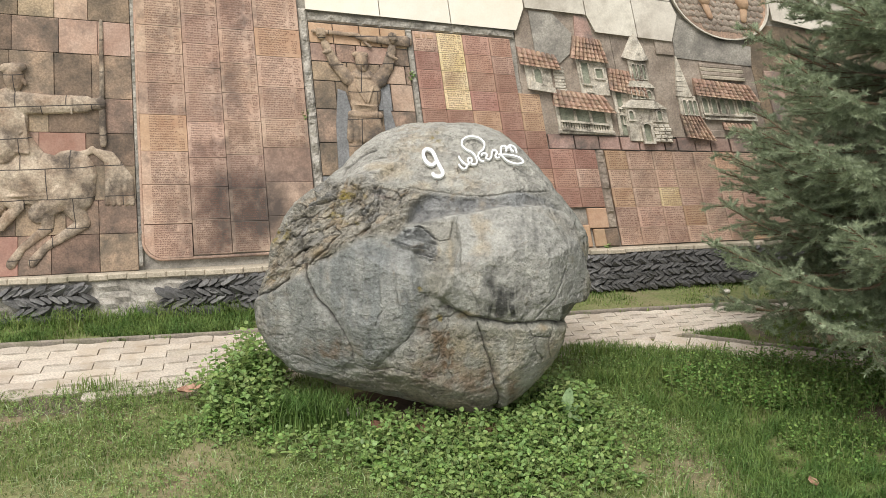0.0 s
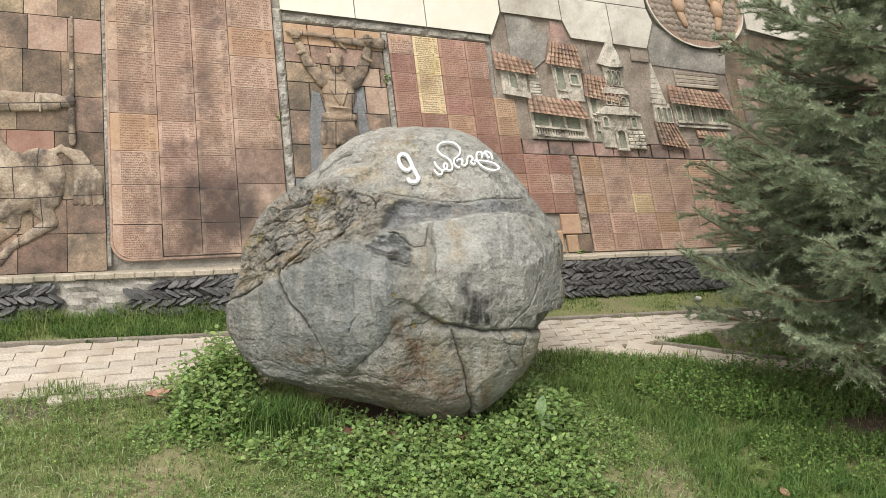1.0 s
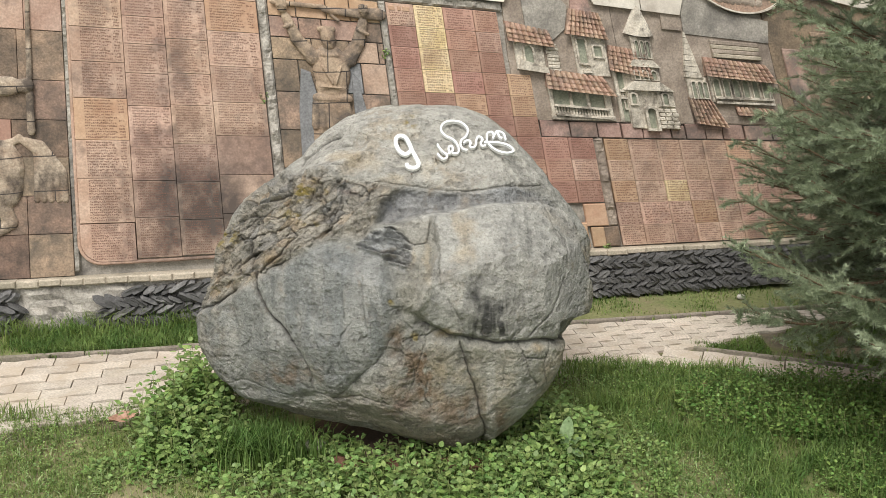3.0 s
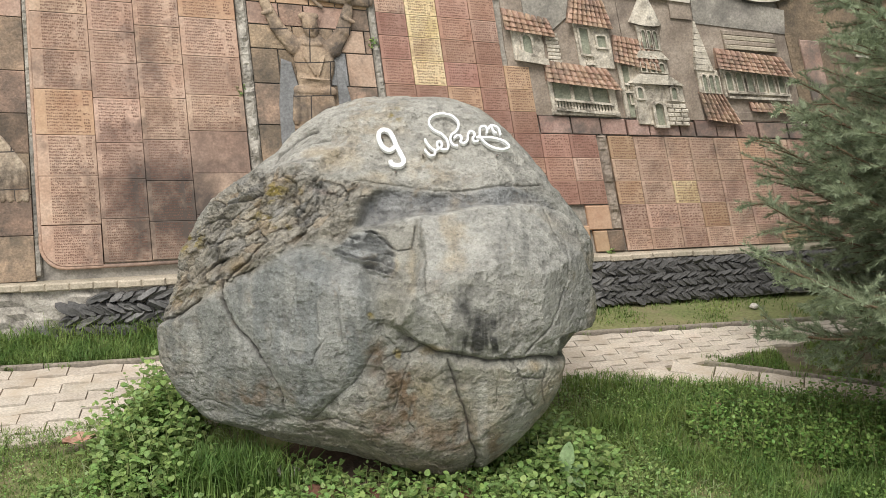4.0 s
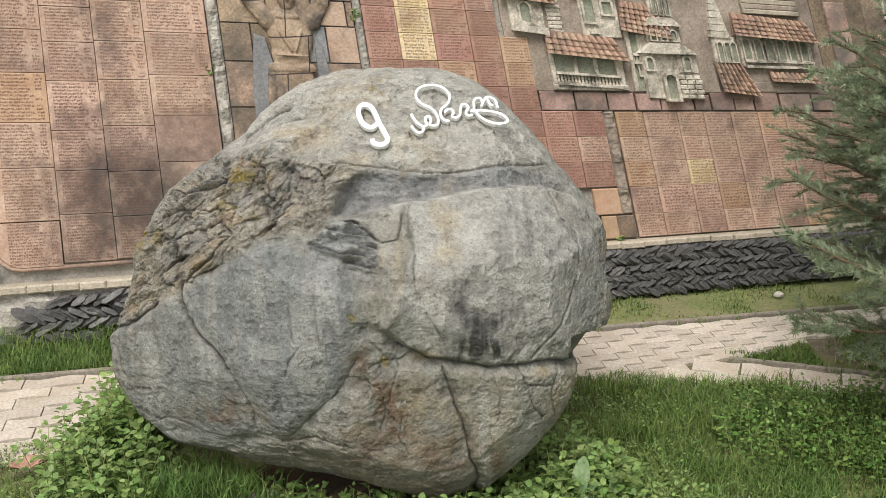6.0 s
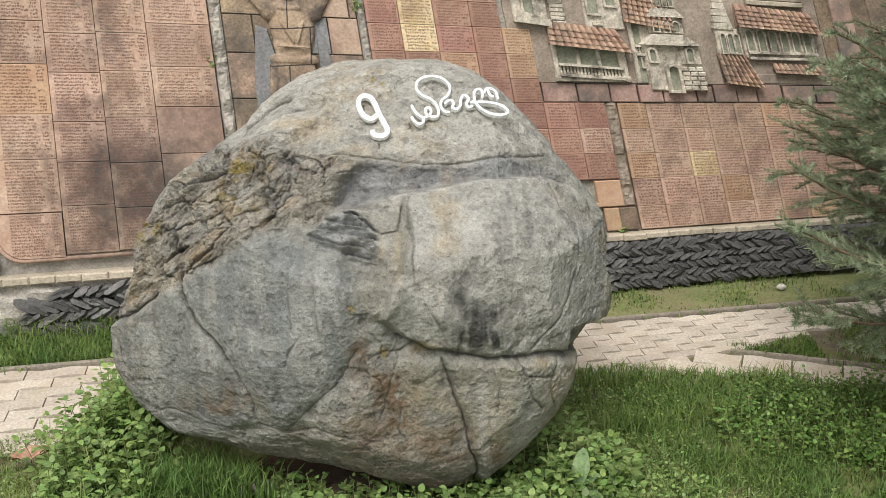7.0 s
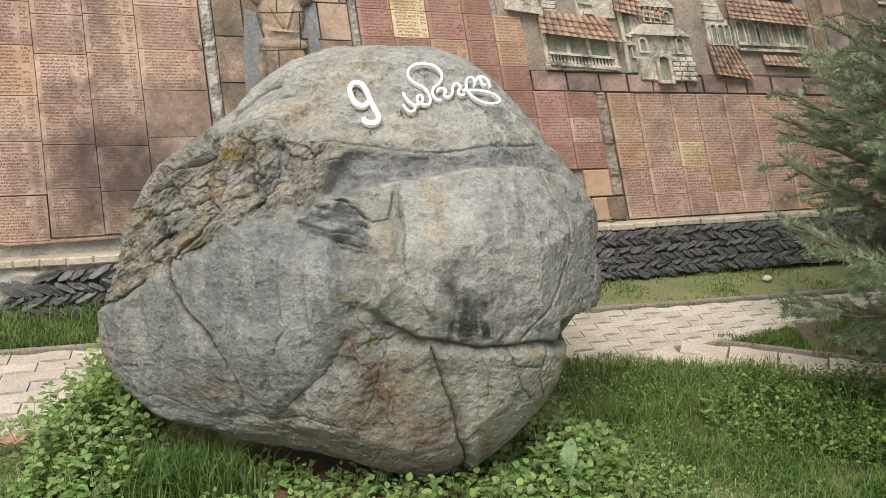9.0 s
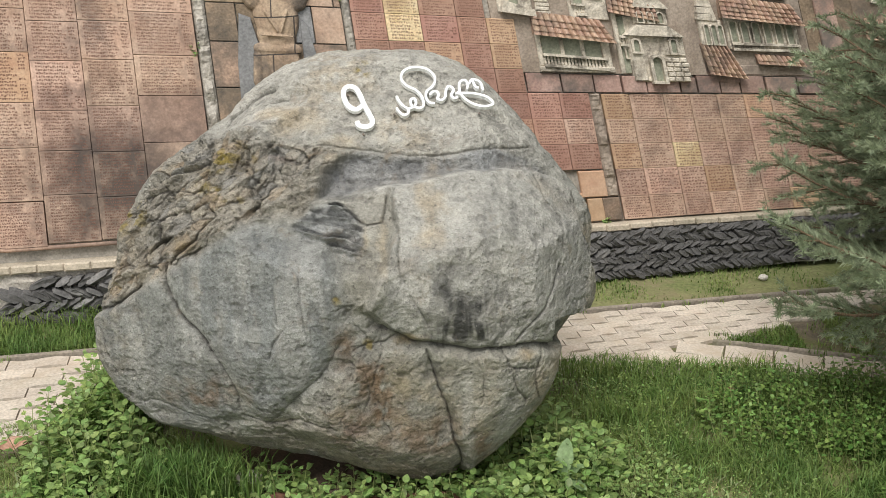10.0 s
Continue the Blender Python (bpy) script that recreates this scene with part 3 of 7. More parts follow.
def horse_relief():
    bm = bmesh.new()
    # haunches, belly, tail and legs of the horse
    blob(bm, 0.40, 0.585, 0.26, 0.165, 0.085, 0.02, -6)
    blob(bm, 0.08, 0.60, 0.3, 0.15, 0.07, 0.02, 4)
    blob(bm, 0.62, 0.60, 0.17, 0.16, 0.08, 0.02)
    blob(bm, 0.66, 0.52, 0.12, 0.15, 0.07, 0.02)
    blob(bm, -0.28, 0.7, 0.22, 0.2, 0.07, 0.02, 30)
    for k, r in enumerate((0.0, 0.03, 0.06, 0.09, 0.12)):
        pts = [(0.66, 0.69 + r * 0.3), (0.76, 0.735 - r * 0.1 + 0.03), (0.85 + r * 0.25, 0.69 + r * 0.35), (0.855 + r * 1.2, 0.58), (0.845 + r * 1.3, 0.43)]
        for q, w in zip(pts, pts[1:]):
            limb(bm, q, 0.02, w, 0.02, 0.9, 0.02)
    limb(bm, (0.56, 0.5), 0.12, (0.42, 0.38), 0.07, 0.7, 0.02)
    limb(bm, (0.6, 0.46), 0.085, (0.7, 0.31), 0.042, 0.7, 0.02)
    limb(bm, (0.7, 0.31), 0.042, (0.46, 0.17), 0.028, 0.8, 0.02)
    limb(bm, (0.46, 0.17), 0.028, (0.38, 0.08), 0.034, 0.8, 0.02)
    limb(bm, (0.46, 0.4), 0.075, (0.48, 0.29), 0.036, 0.7, 0.02)
    limb(bm, (0.48, 0.29), 0.036, (0.32, 0.17), 0.026, 0.8, 0.02)
    limb(bm, (0.32, 0.17), 0.026, (0.25, 0.075), 0.034, 0.8, 0.02)
    limb(bm, (0.14, 0.45), 0.1, (0.03, 0.3), 0.045, 0.7, 0.02)
    limb(bm, (0.03, 0.3), 0.045, (-0.05, 0.1), 0.035, 0.8, 0.02)
    # the rider: a rounded torso, head, thigh and the straight arm
    blob(bm, 0.235, 0.92, 0.13, 0.2, 0.07, 0.03, 4)
    blob(bm, 0.11, 1.0, 0.11, 0.13, 0.06, 0.02)
    blob(bm, 0.268, 1.175, 0.068, 0.088, 0.06, 0.035, 8)
    limb(bm, (0.25, 1.07), 0.045, (0.26, 1.11), 0.045, 0.8, 0.03)
    limb(bm, (0.26, 1.03), 0.07, (0.48, 1.025), 0.06, 0.8, 0.035)
    limb(bm, (0.48, 1.025), 0.06, (0.74, 1.035), 0.05, 0.8, 0.035)
    limb(bm, (0.74, 1.035), 0.032, (0.82, 1.04), 0.04, 0.9, 0.04)
    limb(bm, (0.05, 1.02), 0.06, (-0.1, 0.9), 0.05, 0.8, 0.03)
    limb(bm, (0.3, 0.8), 0.085, (0.42, 0.71), 0.05, 0.7, 0.03)
    limb(bm, (0.2, 0.78), 0.12, (-0.02, 0.68), 0.09, 0.7, 0.035)
    limb(bm, (0.0, 0.62), 0.07, (0.3, 0.42), 0.04, 0.8, 0.045)
    limb(bm, (0.3, 0.42), 0.04, (0.18, 0.3), 0.035, 0.8, 0.045)
    # reins, girth folds and coat edges carved as thin ridges
    for q, r in (((0.13, 0.48), (0.62, 0.5)), ((0.3, 0.82), (0.29, 1.06)), ((0.2, 0.82), (0.17, 1.06)), ((0.36, 0.74), (0.2, 0.76)), ((0.5, 0.63), (0.47, 0.47)), ((0.62, 0.72), (0.66, 0.5)), ((0.34, 0.95), (0.37, 0.75)), ((0.64, 0.98), (0.64, 1.07)), ((0.08, 0.78), (0.32, 0.86))):
        limb(bm, q, 0.009, r, 0.007, 1.0, 0.075, 6)
    limb(bm, (0.21, 1.225), 0.03, (0.33, 1.235), 0.026, 0.9, 0.05)
    limb(bm, (0.335, 1.16), 0.012, (0.345, 1.14), 0.012, 0.9, 0.05)
    # sheath and hilt
    limb(bm, (0.838, 1.53), 0.014, (0.832, 1.08), 0.018, 0.9, 0.03)
    limb(bm, (0.832, 1.0), 0.024, (0.832, 0.8), 0.024, 0.9, 0.035)
    ob = melt(mesh_object("horse_relief", bm, M_RELIEF), 0.005, 1)
    tagged(ob, "weathered clay relief of a horse and rider on the wall", "relief sculpture")


horse_relief()


def man_panel():
    p = thing("relief_panel", "cracked ochre and grey clay tiles behind the standing relief", "relief panel", "relief panels")
    rng = random.Random(8)
    rows = [0.35, 0.6, 0.83, 1.06, 1.25, 1.38, 1.5, 1.635]
    for r in range(len(rows) - 1):
        a = 2.24
        while a < 2.91:
            w = min(rng.uniform(0.13, 0.26), 2.92 - a)
            mat = M_TERRA_ORANGE if r > 5 else rng.choice((M_RELIEF_TILE, M_RELIEF_TILE, M_TERRA, M_SLATE_TILE if r < 4 else M_RELIEF_TILE))
            tile(p, a, a + w, rows[r], rows[r + 1], mat, 0.012 + rng.uniform(0, 0.008), 0.003)
            a += w


man_panel()


def man_relief():
    bm = bmesh.new()
    blob(bm, 2.585, 1.2, 0.115, 0.16, 0.06, 0.03)
    blob(bm, 2.575, 1.1, 0.1, 0.12, 0.05, 0.03)
    blob(bm, 2.585, 1.39, 0.046, 0.075, 0.055, 0.045)
    limb(bm, (2.585, 1.28), 0.042, (2.585, 1.34), 0.04, 0.8, 0.035)
    blob(bm, 2.49, 1.27, 0.06, 0.05, 0.045, 0.03)
    blob(bm, 2.69, 1.27, 0.06, 0.05, 0.045, 0.03)
    limb(bm, (2.48, 1.28), 0.05, (2.4, 1.37), 0.04, 0.8, 0.035)
    limb(bm, (2.4, 1.37), 0.042, (2.345, 1.5), 0.03, 0.8, 0.04)
    blob(bm, 2.325, 1.56, 0.034, 0.042, 0.045, 0.05)
    limb(bm, (2.7, 1.28), 0.05, (2.765, 1.37), 0.04, 0.8, 0.035)
    limb(bm, (2.765, 1.37), 0.042, (2.81, 1.5), 0.03, 0.8, 0.04)
    blob(bm, 2.82, 1.57, 0.03, 0.042, 0.045, 0.05)
    # the bar held overhead
    limb(bm, (2.27, 1.578), 0.014, (2.58, 1.572), 0.017, 0.9, 0.045)
    limb(bm, (2.58, 1.56), 0.02, (2.72, 1.55), 0.026, 0.9, 0.045)
    limb(bm, (2.72, 1.55), 0.026, (2.92, 1.555), 0.04, 0.7, 0.04)
    limb(bm, (2.62, 1.53), 0.01, (2.66, 1.5), 0.012, 0.9, 0.045)
    # cuffs, collar, hair and fingers
    limb(bm, (2.375, 1.455), 0.012, (2.33, 1.44), 0.012, 0.9, 0.065)
    limb(bm, (2.775, 1.45), 0.012, (2.83, 1.43), 0.012, 0.9, 0.065)
    limb(bm, (2.54, 1.29), 0.012, (2.63, 1.29), 0.012, 0.9, 0.07)
    limb(bm, (2.545, 1.44), 0.022, (2.62, 1.445), 0.02, 0.9, 0.05)
    limb(bm, (2.585, 1.4), 0.008, (2.59, 1.375), 0.01, 1.0, 0.095)
    for k in range(4):
        limb(bm, (2.303 + 0.015 * k, 1.595), 0.009, (2.303 + 0.015 * k, 1.56), 0.009, 0.9, 0.085)
        limb(bm, (2.8 + 0.014 * k, 1.6), 0.008, (2.8 + 0.014 * k, 1.565), 0.008, 0.9, 0.085)
    for q, r in (((2.53, 1.22), (2.58, 1.12)), ((2.64, 1.22), (2.6, 1.12)), ((2.5, 1.1), (2.66, 1.095))):
        limb(bm, q, 0.007, r, 0.006, 1.0, 0.085, 6)
    # belt and pleated skirt
    limb(bm, (2.48, 1.03), 0.03, (2.66, 1.03), 0.03, 0.9, 0.05)
    for k in range(6):
        limb(bm, (2.47 + 0.035 * k, 1.0), 0.024, (2.455 + 0.042 * k, 0.86), 0.028, 0.9, 0.05)
    limb(bm, (2.49, 0.86), 0.06, (2.47, 0.5), 0.05, 0.6, 0.03)
    limb(bm, (2.63, 0.86), 0.06, (2.66, 0.5), 0.05, 0.6, 0.03)
    ob = melt(mesh_object("standing_relief", bm, M_RELIEF_MAN), 0.004, 1)
    tagged(ob, "ochre clay relief of a figure holding a bar overhead", "relief sculpture")
    for name, pts in (("grey_clay_fold", [(2.4, 1.22), (2.46, 1.2), (2.5, 1.0), (2.45, 0.9), (2.42, 0.5), (2.34, 0.5), (2.36, 0.95)]), ("grey_clay_fold", [(2.7, 1.22), (2.735, 1.18), (2.78, 0.9), (2.8, 0.5), (2.7, 0.5), (2.69, 0.98)])):
        bm = bmesh.new()
        prism(bm, pts, -0.01, 0.03, 0.9)
        tagged(mesh_object(name, bm, M_SLATE_TILE), "blue-grey clay drapery fold beside the standing relief", "relief fragment", "clay folds")


man_relief()

# ---- ledge and kerbs ----
def build_ledge():
    bm = bmesh.new()
    for k in range(-40, 68):
        wob = 0.006 * noise.noise(Vector((k * 0.9, 0, 5)))
        block(bm, k * 0.12, k * 0.12 + 0.1205, -0.045 + wob, -0.003 + wob * 0.4, -0.02, 0.07 + 0.02 * noise.noise(Vector((k * 0.37, 2, 0))), 0.008)
    tagged(mesh_object("ledge", bm, M_LEDGE), "pale concrete ledge under the panels", "ledge", kind="structure")
    bm = bmesh.new()
    rows = 9
    A = np.linspace(-4.5, 7.5, 260)
    g = [[bm.verts.new(W(a, -0.05 - 0.33 * j / rows, 0.035 + 0.012 * j / rows + 0.03 * (noise.noise(Vector((a * 9, j * 0.7, 3))) ))) for j in range(rows + 1)] for a in A]
    for x, y in zip(g, g[1:]):
        for j in range(rows):
            bm.faces.new((x[j], y[j], y[j + 1], x[j + 1]))
    tagged(mesh_object("plinth", bm, M_MORTAR), "rough mortar plinth that holds the slate braid", "plinth", kind="structure")


build_ledge()

PATH_U, PATH_Q = Vector((0.9872, 0.1594, 0)), Vector((-0.1594, 0.9872, 0))


def on_path(p, q, z=0.0):
    return PATH_U * p + PATH_Q * q + Vector((0, 0, z))


def bar_on_ground(bm, x0, y0, x1, y1, width, z0, z1, ch=0.006):
    d = Vector((x1 - x0, y1 - y0, 0)).normalized()
    s = Vector((-d.y, d.x, 0)) * width / 2
    lo, hi = Vector((x0, y0, 0)), Vector((x1, y1, 0))
    rings = []
    for at, e in ((lo, 0), (hi, 0)):
        rings.append([bm.verts.new(at + s + Vector((0, 0, z0))), bm.verts.new(at + s + Vector((0, 0, z1 - ch))), bm.verts.new(at + s * 0.75 + Vector((0, 0, z1))), bm.verts.new(at - s * 0.75 + Vector((0, 0, z1))), bm.verts.new(at - s + Vector((0, 0, z1 - ch))), bm.verts.new(at - s + Vector((0, 0, z0)))])
    for i in range(6):
        bm.faces.new((rings[0][i], rings[0][(i + 1) % 6], rings[1][(i + 1) % 6], rings[1][i]))
    bm.faces.new(rings[0])
    bm.faces.new(rings[1])


def build_kerbs():
    k = thing("kerb", "thin mossy concrete kerb along the paved path", "kerb", kind="structure")
    rng = random.Random(4)
    p = -6.0
    while p < 9:
        a, b = on_path(p, 1.035), on_path(p + 0.497, 1.035)
        bm = bmesh.new()
        bar_on_ground(bm, a.x, a.y + rng.uniform(-0.004, 0.004), b.x, b.y + rng.uniform(-0.004, 0.004), 0.02, -0.05, 0.02 + rng.uniform(-0.004, 0.004))
        part("kerbstone", bm, M_KERB, k)
        p += 0.5
    x, y = 1.553, 0.836
    for i in range(9):
        bm = bmesh.new()
        bar_on_ground(bm, x, y, x + 0.305, y - 0.098, 0.018, -0.05, 0.014 + rng.uniform(-0.004, 0.004))
        part("kerbstone", bm, M_KERB, k)
        x, y = x + 0.3065, y - 0.0985


build_kerbs()


# ---- boulder ----
S_UP, S_OUT = Vector((0, 0.302, 0.9533)), Vector((0, -0.9533, 0.302))
STONE_AT = Vector((0.025, -0.013, 0.714))
# half-widths of the stone round its middle, every 10 degrees from its right-hand side
GIRTH = [0.842, 0.868, 0.835, 0.800, 0.796, 0.798, 0.815, 0.794, 0.757, 0.748, 0.746, 0.723, 0.697, 0.676, 0.680, 0.727, 0.768, 0.776, 0.809, 0.867, 0.891, 0.873, 0.841, 0.764, 0.723, 0.694, 0.685, 0.697, 0.739, 0.788, 0.810, 0.806, 0.806, 0.814, 0.797, 0.848]


def seg_dist(x, h, line):
    best = np.full(x.shape, 9.0)
    for (x0, h0), (x1, h1) in zip(line, line[1:]):
        dx, dh = x1 - x0, h1 - h0
        t = np.clip(((x - x0) * dx + (h - h0) * dh) / (dx * dx + dh * dh + 1e-9), 0, 1)
        best = np.minimum(best, np.hypot(x - x0 - t * dx, h - h0 - t * dh))
    return best


def inside(x, h, poly, soft=0.03):
    """1 within the polygon, falling to 0 over soft metres at its edge."""
    odd = np.zeros(x.shape, bool)
    n = len(poly)
    for i in range(n):
        (x0, h0), (x1, h1) = poly[i], poly[(i + 1) % n]
        cross = ((h0 > h) != (h1 > h)) & (x < (x1 - x0) * (h - h0) / (h1 - h0 + 1e-12) + x0)
        odd ^= cross
    d = seg_dist(x, h, poly + poly[:1])
    d = np.where(odd, d, -d)
    t = np.clip(d / soft * 0.5 + 0.5, 0, 1)
    return t * t * (3 - 2 * t)


def strata_cells(u, v, count, seed, box):
    """Irregular cells: which one each place lies in, its offset from the middle, and the distance to the border."""
    rng = np.random.default_rng(seed)
    su, sv = rng.uniform(box[0], box[1], count), rng.uniform(box[2], box[3], count)
    d1, d2, who = np.full(len(u), 9.0), np.full(len(u), 9.0), np.zeros(len(u), int)
    for k in range(count):
        r = np.hypot(u - su[k], v - sv[k])
        near = r < d1
        d2 = np.where(near, d1, np.minimum(d2, r))
        d1 = np.where(near, r, d1)
        who[near] = k
    return who, u - su[who], v - sv[who], d2 - d1


def build_boulder():
    bm = bmesh.new()
    bmesh.ops.create_icosphere(bm, subdivisions=8, radius=1.0)
    # twice as fine on the side that faces the lawn
    fine = [f for f in bm.faces if min(-v.co.y for v in f.verts) > 0.12]
    bmesh.ops.subdivide_edges(bm, edges=list({e for f in fine for e in f.edges}), cuts=1, use_grid_fill=True)
    me = bpy.data.meshes.new("boulder")
    bm.to_mesh(me)
    bm.free()
    n = len(me.vertices)
    c = np.empty(n * 3, np.float32)
    me.vertices.foreach_get("co", c)
    c = c.reshape(n, 3).astype(float)
    c /= np.linalg.norm(c, axis=1)[:, None]
    # local: x right, h up, w out towards the lawn
    ux, uh, uw = c[:, 0], c[:, 2], -c[:, 1]
    rho = np.hypot(ux, uh)
    ang = np.degrees(np.arctan2(uh, ux)) % 360
    girth = (0.982 + 0.035 * np.clip(uh / np.maximum(rho, 1e-6), 0, 1) ** 2) * np.interp(ang, np.arange(0, 361, 10), GIRTH + GIRTH[:1])
    flat = np.sqrt(np.maximum(0, 1 - np.abs(uw) ** 2.0))
    x, h = girth * flat * ux / np.maximum(rho, 1e-6), girth * flat * uh / np.maximum(rho, 1e-6)
    w = np.where(uw > 0, 0.52 * np.abs(uw) ** 0.85, -0.36 * np.abs(uw) ** 0.9)
    # the face leans back in its upper part
    w -= np.clip(h - 0.1, 0, 1) * 0.5
    w -= np.clip(uw * 3, 0, 1) * np.clip(-h - 0.45, 0, 1) * 0.2
    # broad cleavage planes: across, up, out, and how much they take off
    for nx, nh, nw, cut in ((-0.42, -0.05, 0.9, 0.085), (0.3, 0.1, 0.95, 0.05), (0.12, -0.36, 0.92, 0.055), (0.05, 0.6, 0.8, 0.1), (-0.55, 0.5, 0.67, 0.06), (0.78, 0.0, 0.63, 0.06), (-0.35, -0.42, 0.84, 0.055), (0.5, 0.55, 0.67, 0.06)):
        s = nx * x + nh * h + nw * w
        top = s.max() - cut
        w = np.where(s > top, w - (s - top) * 0.93 / nw, w)
    p = np.stack([x, h, w], -1)
    X = x + 0.014 * (fbm(p, 9, 3, 1) - 0.5) * 2 + 0.006 * (fbm(p, 34, 2, 11) - 0.5)
    H = h + 0.014 * (fbm(p, 9, 3, 2) - 0.5) * 2 + 0.006 * (fbm(p, 34, 2, 12) - 0.5)

    def line(pts, wide, power=1.4):
        return np.exp(-np.abs(seg_dist(X, H, pts) / wide) ** power)

    # ---- the parts of the face ----
    bulge = inside(X, H, [(0.159, 0.243), (0.230, 0.251), (0.310, 0.280), (0.429, 0.292), (0.523, 0.296), (0.620, 0.292), (0.688, 0.266), (0.735, 0.214), (0.758, 0.129), (0.787, 0.034), (0.819, -0.081), (0.807, -0.173), (0.718, -0.189), (0.668, -0.257), (0.561, -0.252), (0.451, -0.259), (0.326, -0.245), (0.238, -0.225), (0.178, -0.196), (0.136, -0.172), (0.094, -0.127), (0.122, -0.049), (0.158, 0.054), (0.180, 0.140)], 0.015)
    swell = inside(X, H, [(0.265, 0.227), (0.635, 0.243), (0.720, 0.056), (0.717, -0.148), (0.506, -0.224), (0.274, -0.176), (0.210, 0.035)], 0.14)
    flank = inside(X, H, [(-0.016, 0.211), (0.071, 0.229), (0.159, 0.243), (0.185, 0.140), (0.167, 0.036), (0.138, -0.067), (0.102, -0.132), (0.051, -0.131), (0.022, -0.047), (0.063, 0.022), (0.082, 0.107)], 0.03)
    facet = inside(X, H, [(-0.537, -0.005), (-0.471, 0.039), (-0.367, 0.090), (-0.242, 0.131), (-0.117, 0.086), (-0.027, 0.084), (-0.004, 0.006), (0.003, -0.116), (0.009, -0.221), (-0.044, -0.319), (-0.129, -0.402), (-0.217, -0.483), (-0.295, -0.432), (-0.340, -0.309), (-0.434, -0.192), (-0.511, -0.121)], 0.05)
    lobe = inside(X, H, [(-0.882, -0.173), (-0.758, -0.110), (-0.643, -0.056), (-0.552, -0.019), (-0.530, -0.112), (-0.450, -0.205), (-0.350, -0.319), (-0.308, -0.458), (-0.411, -0.503), (-0.569, -0.522), (-0.768, -0.498), (-0.864, -0.373)], 0.03)
    low = inside(X, H, [(0.046, -0.267), (0.151, -0.236), (0.264, -0.251), (0.314, -0.398), (0.361, -0.611), (0.371, -0.778), (0.200, -0.775), (0.024, -0.639), (-0.137, -0.509), (-0.028, -0.343)], 0.06)
    low_r = inside(X, H, [(0.276, -0.253), (0.414, -0.266), (0.505, -0.263), (0.700, -0.272), (0.687, -0.359), (0.639, -0.469), (0.531, -0.632), (0.390, -0.739), (0.349, -0.500), (0.306, -0.341)], 0.025)
    crown = inside(X, H, [(-0.438, 0.566), (-0.305, 0.706), (-0.158, 0.835), (0.313, 0.825), (0.478, 0.662), (0.639, 0.446), (0.630, 0.385), (0.377, 0.361), (0.230, 0.354), (0.049, 0.376), (-0.098, 0.392), (-0.249, 0.417), (-0.448, 0.427)], 0.06)
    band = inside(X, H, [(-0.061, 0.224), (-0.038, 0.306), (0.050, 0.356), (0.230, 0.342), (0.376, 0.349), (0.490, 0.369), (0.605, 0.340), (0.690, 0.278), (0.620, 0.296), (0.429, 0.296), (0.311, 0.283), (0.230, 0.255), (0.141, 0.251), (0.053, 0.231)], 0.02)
    lens = inside(X, H, [(0.330, 0.336), (0.509, 0.366), (0.595, 0.339), (0.657, 0.297), (0.524, 0.307), (0.393, 0.307)], 0.012)
    crag = inside(X, H, [(-0.918, -0.193), (-0.790, 0.030), (-0.708, 0.197), (-0.618, 0.357), (-0.469, 0.428), (-0.308, 0.424), (-0.097, 0.387), (0.032, 0.357), (-0.038, 0.306), (-0.070, 0.225), (-0.119, 0.155), (-0.208, 0.157), (-0.288, 0.141), (-0.358, 0.095), (-0.471, 0.037), (-0.537, -0.001), (-0.556, -0.026), (-0.643, -0.060), (-0.760, -0.119)], 0.035)
    notch = inside(X, H, [(-0.119, 0.155), (-0.065, 0.189), (-0.009, 0.207), (0.055, 0.151), (0.081, 0.125), (0.081, 0.069), (0.054, 0.018), (0.007, 0.037), (-0.031, 0.075), (-0.109, 0.085), (-0.136, 0.126)], 0.012)
    undercut = inside(X, H, [(0.667, -0.192), (0.718, -0.182), (0.836, -0.174), (0.816, -0.242), (0.743, -0.279), (0.669, -0.265)], 0.012)
    shelf = inside(X, H, [(-0.440, 0.489), (-0.372, 0.560), (-0.235, 0.596), (-0.114, 0.578), (-0.136, 0.514), (-0.237, 0.477), (-0.349, 0.440), (-0.448, 0.425)], 0.03)

    foot = np.clip((0.05 - H) / 0.3, 0, 1)
    d = (0.078 - 0.034 * foot) * bulge + 0.026 * swell + 0.02 * flank + 0.03 * facet + 0.024 * lobe + 0.05 * low + 0.058 * low_r + 0.012 * crown
    slope = np.clip(seg_dist(X, H, [(-0.106, 0.387), (0.049, 0.374), (0.230, 0.352), (0.471, 0.369), (0.648, 0.357)]) / 0.1, 0, 1)
    d -= 0.075 * band * slope - 0.014 * lens
    d -= 0.055 * undercut + 0.022 * shelf
    # the long scooped hollow between the flat left face and the brow
    d -= 0.026 * line([(-0.014, 0.058), (0.022, -0.047), (0.050, -0.143)], 0.024) + 0.018 * line([(0.097, -0.014), (0.076, -0.135), (0.136, -0.175)], 0.03)
    d -= 0.007 * line([(0.009, -0.239), (-0.063, -0.346), (-0.209, -0.495)], 0.022) + 0.010 * line([(-0.337, -0.385), (-0.272, -0.471), (-0.181, -0.489)], 0.025)
    # the lower edge of the stone is rounded off in shallow scallops
    d -= 0.009 * line([(-0.767, -0.464), (-0.554, -0.479), (-0.370, -0.494), (-0.219, -0.495)], 0.022)
    # a bright ridge above the weathered shoulder
    d += 0.024 * line([(-0.457, 0.417), (-0.348, 0.431), (-0.236, 0.463), (-0.135, 0.508)], 0.022)
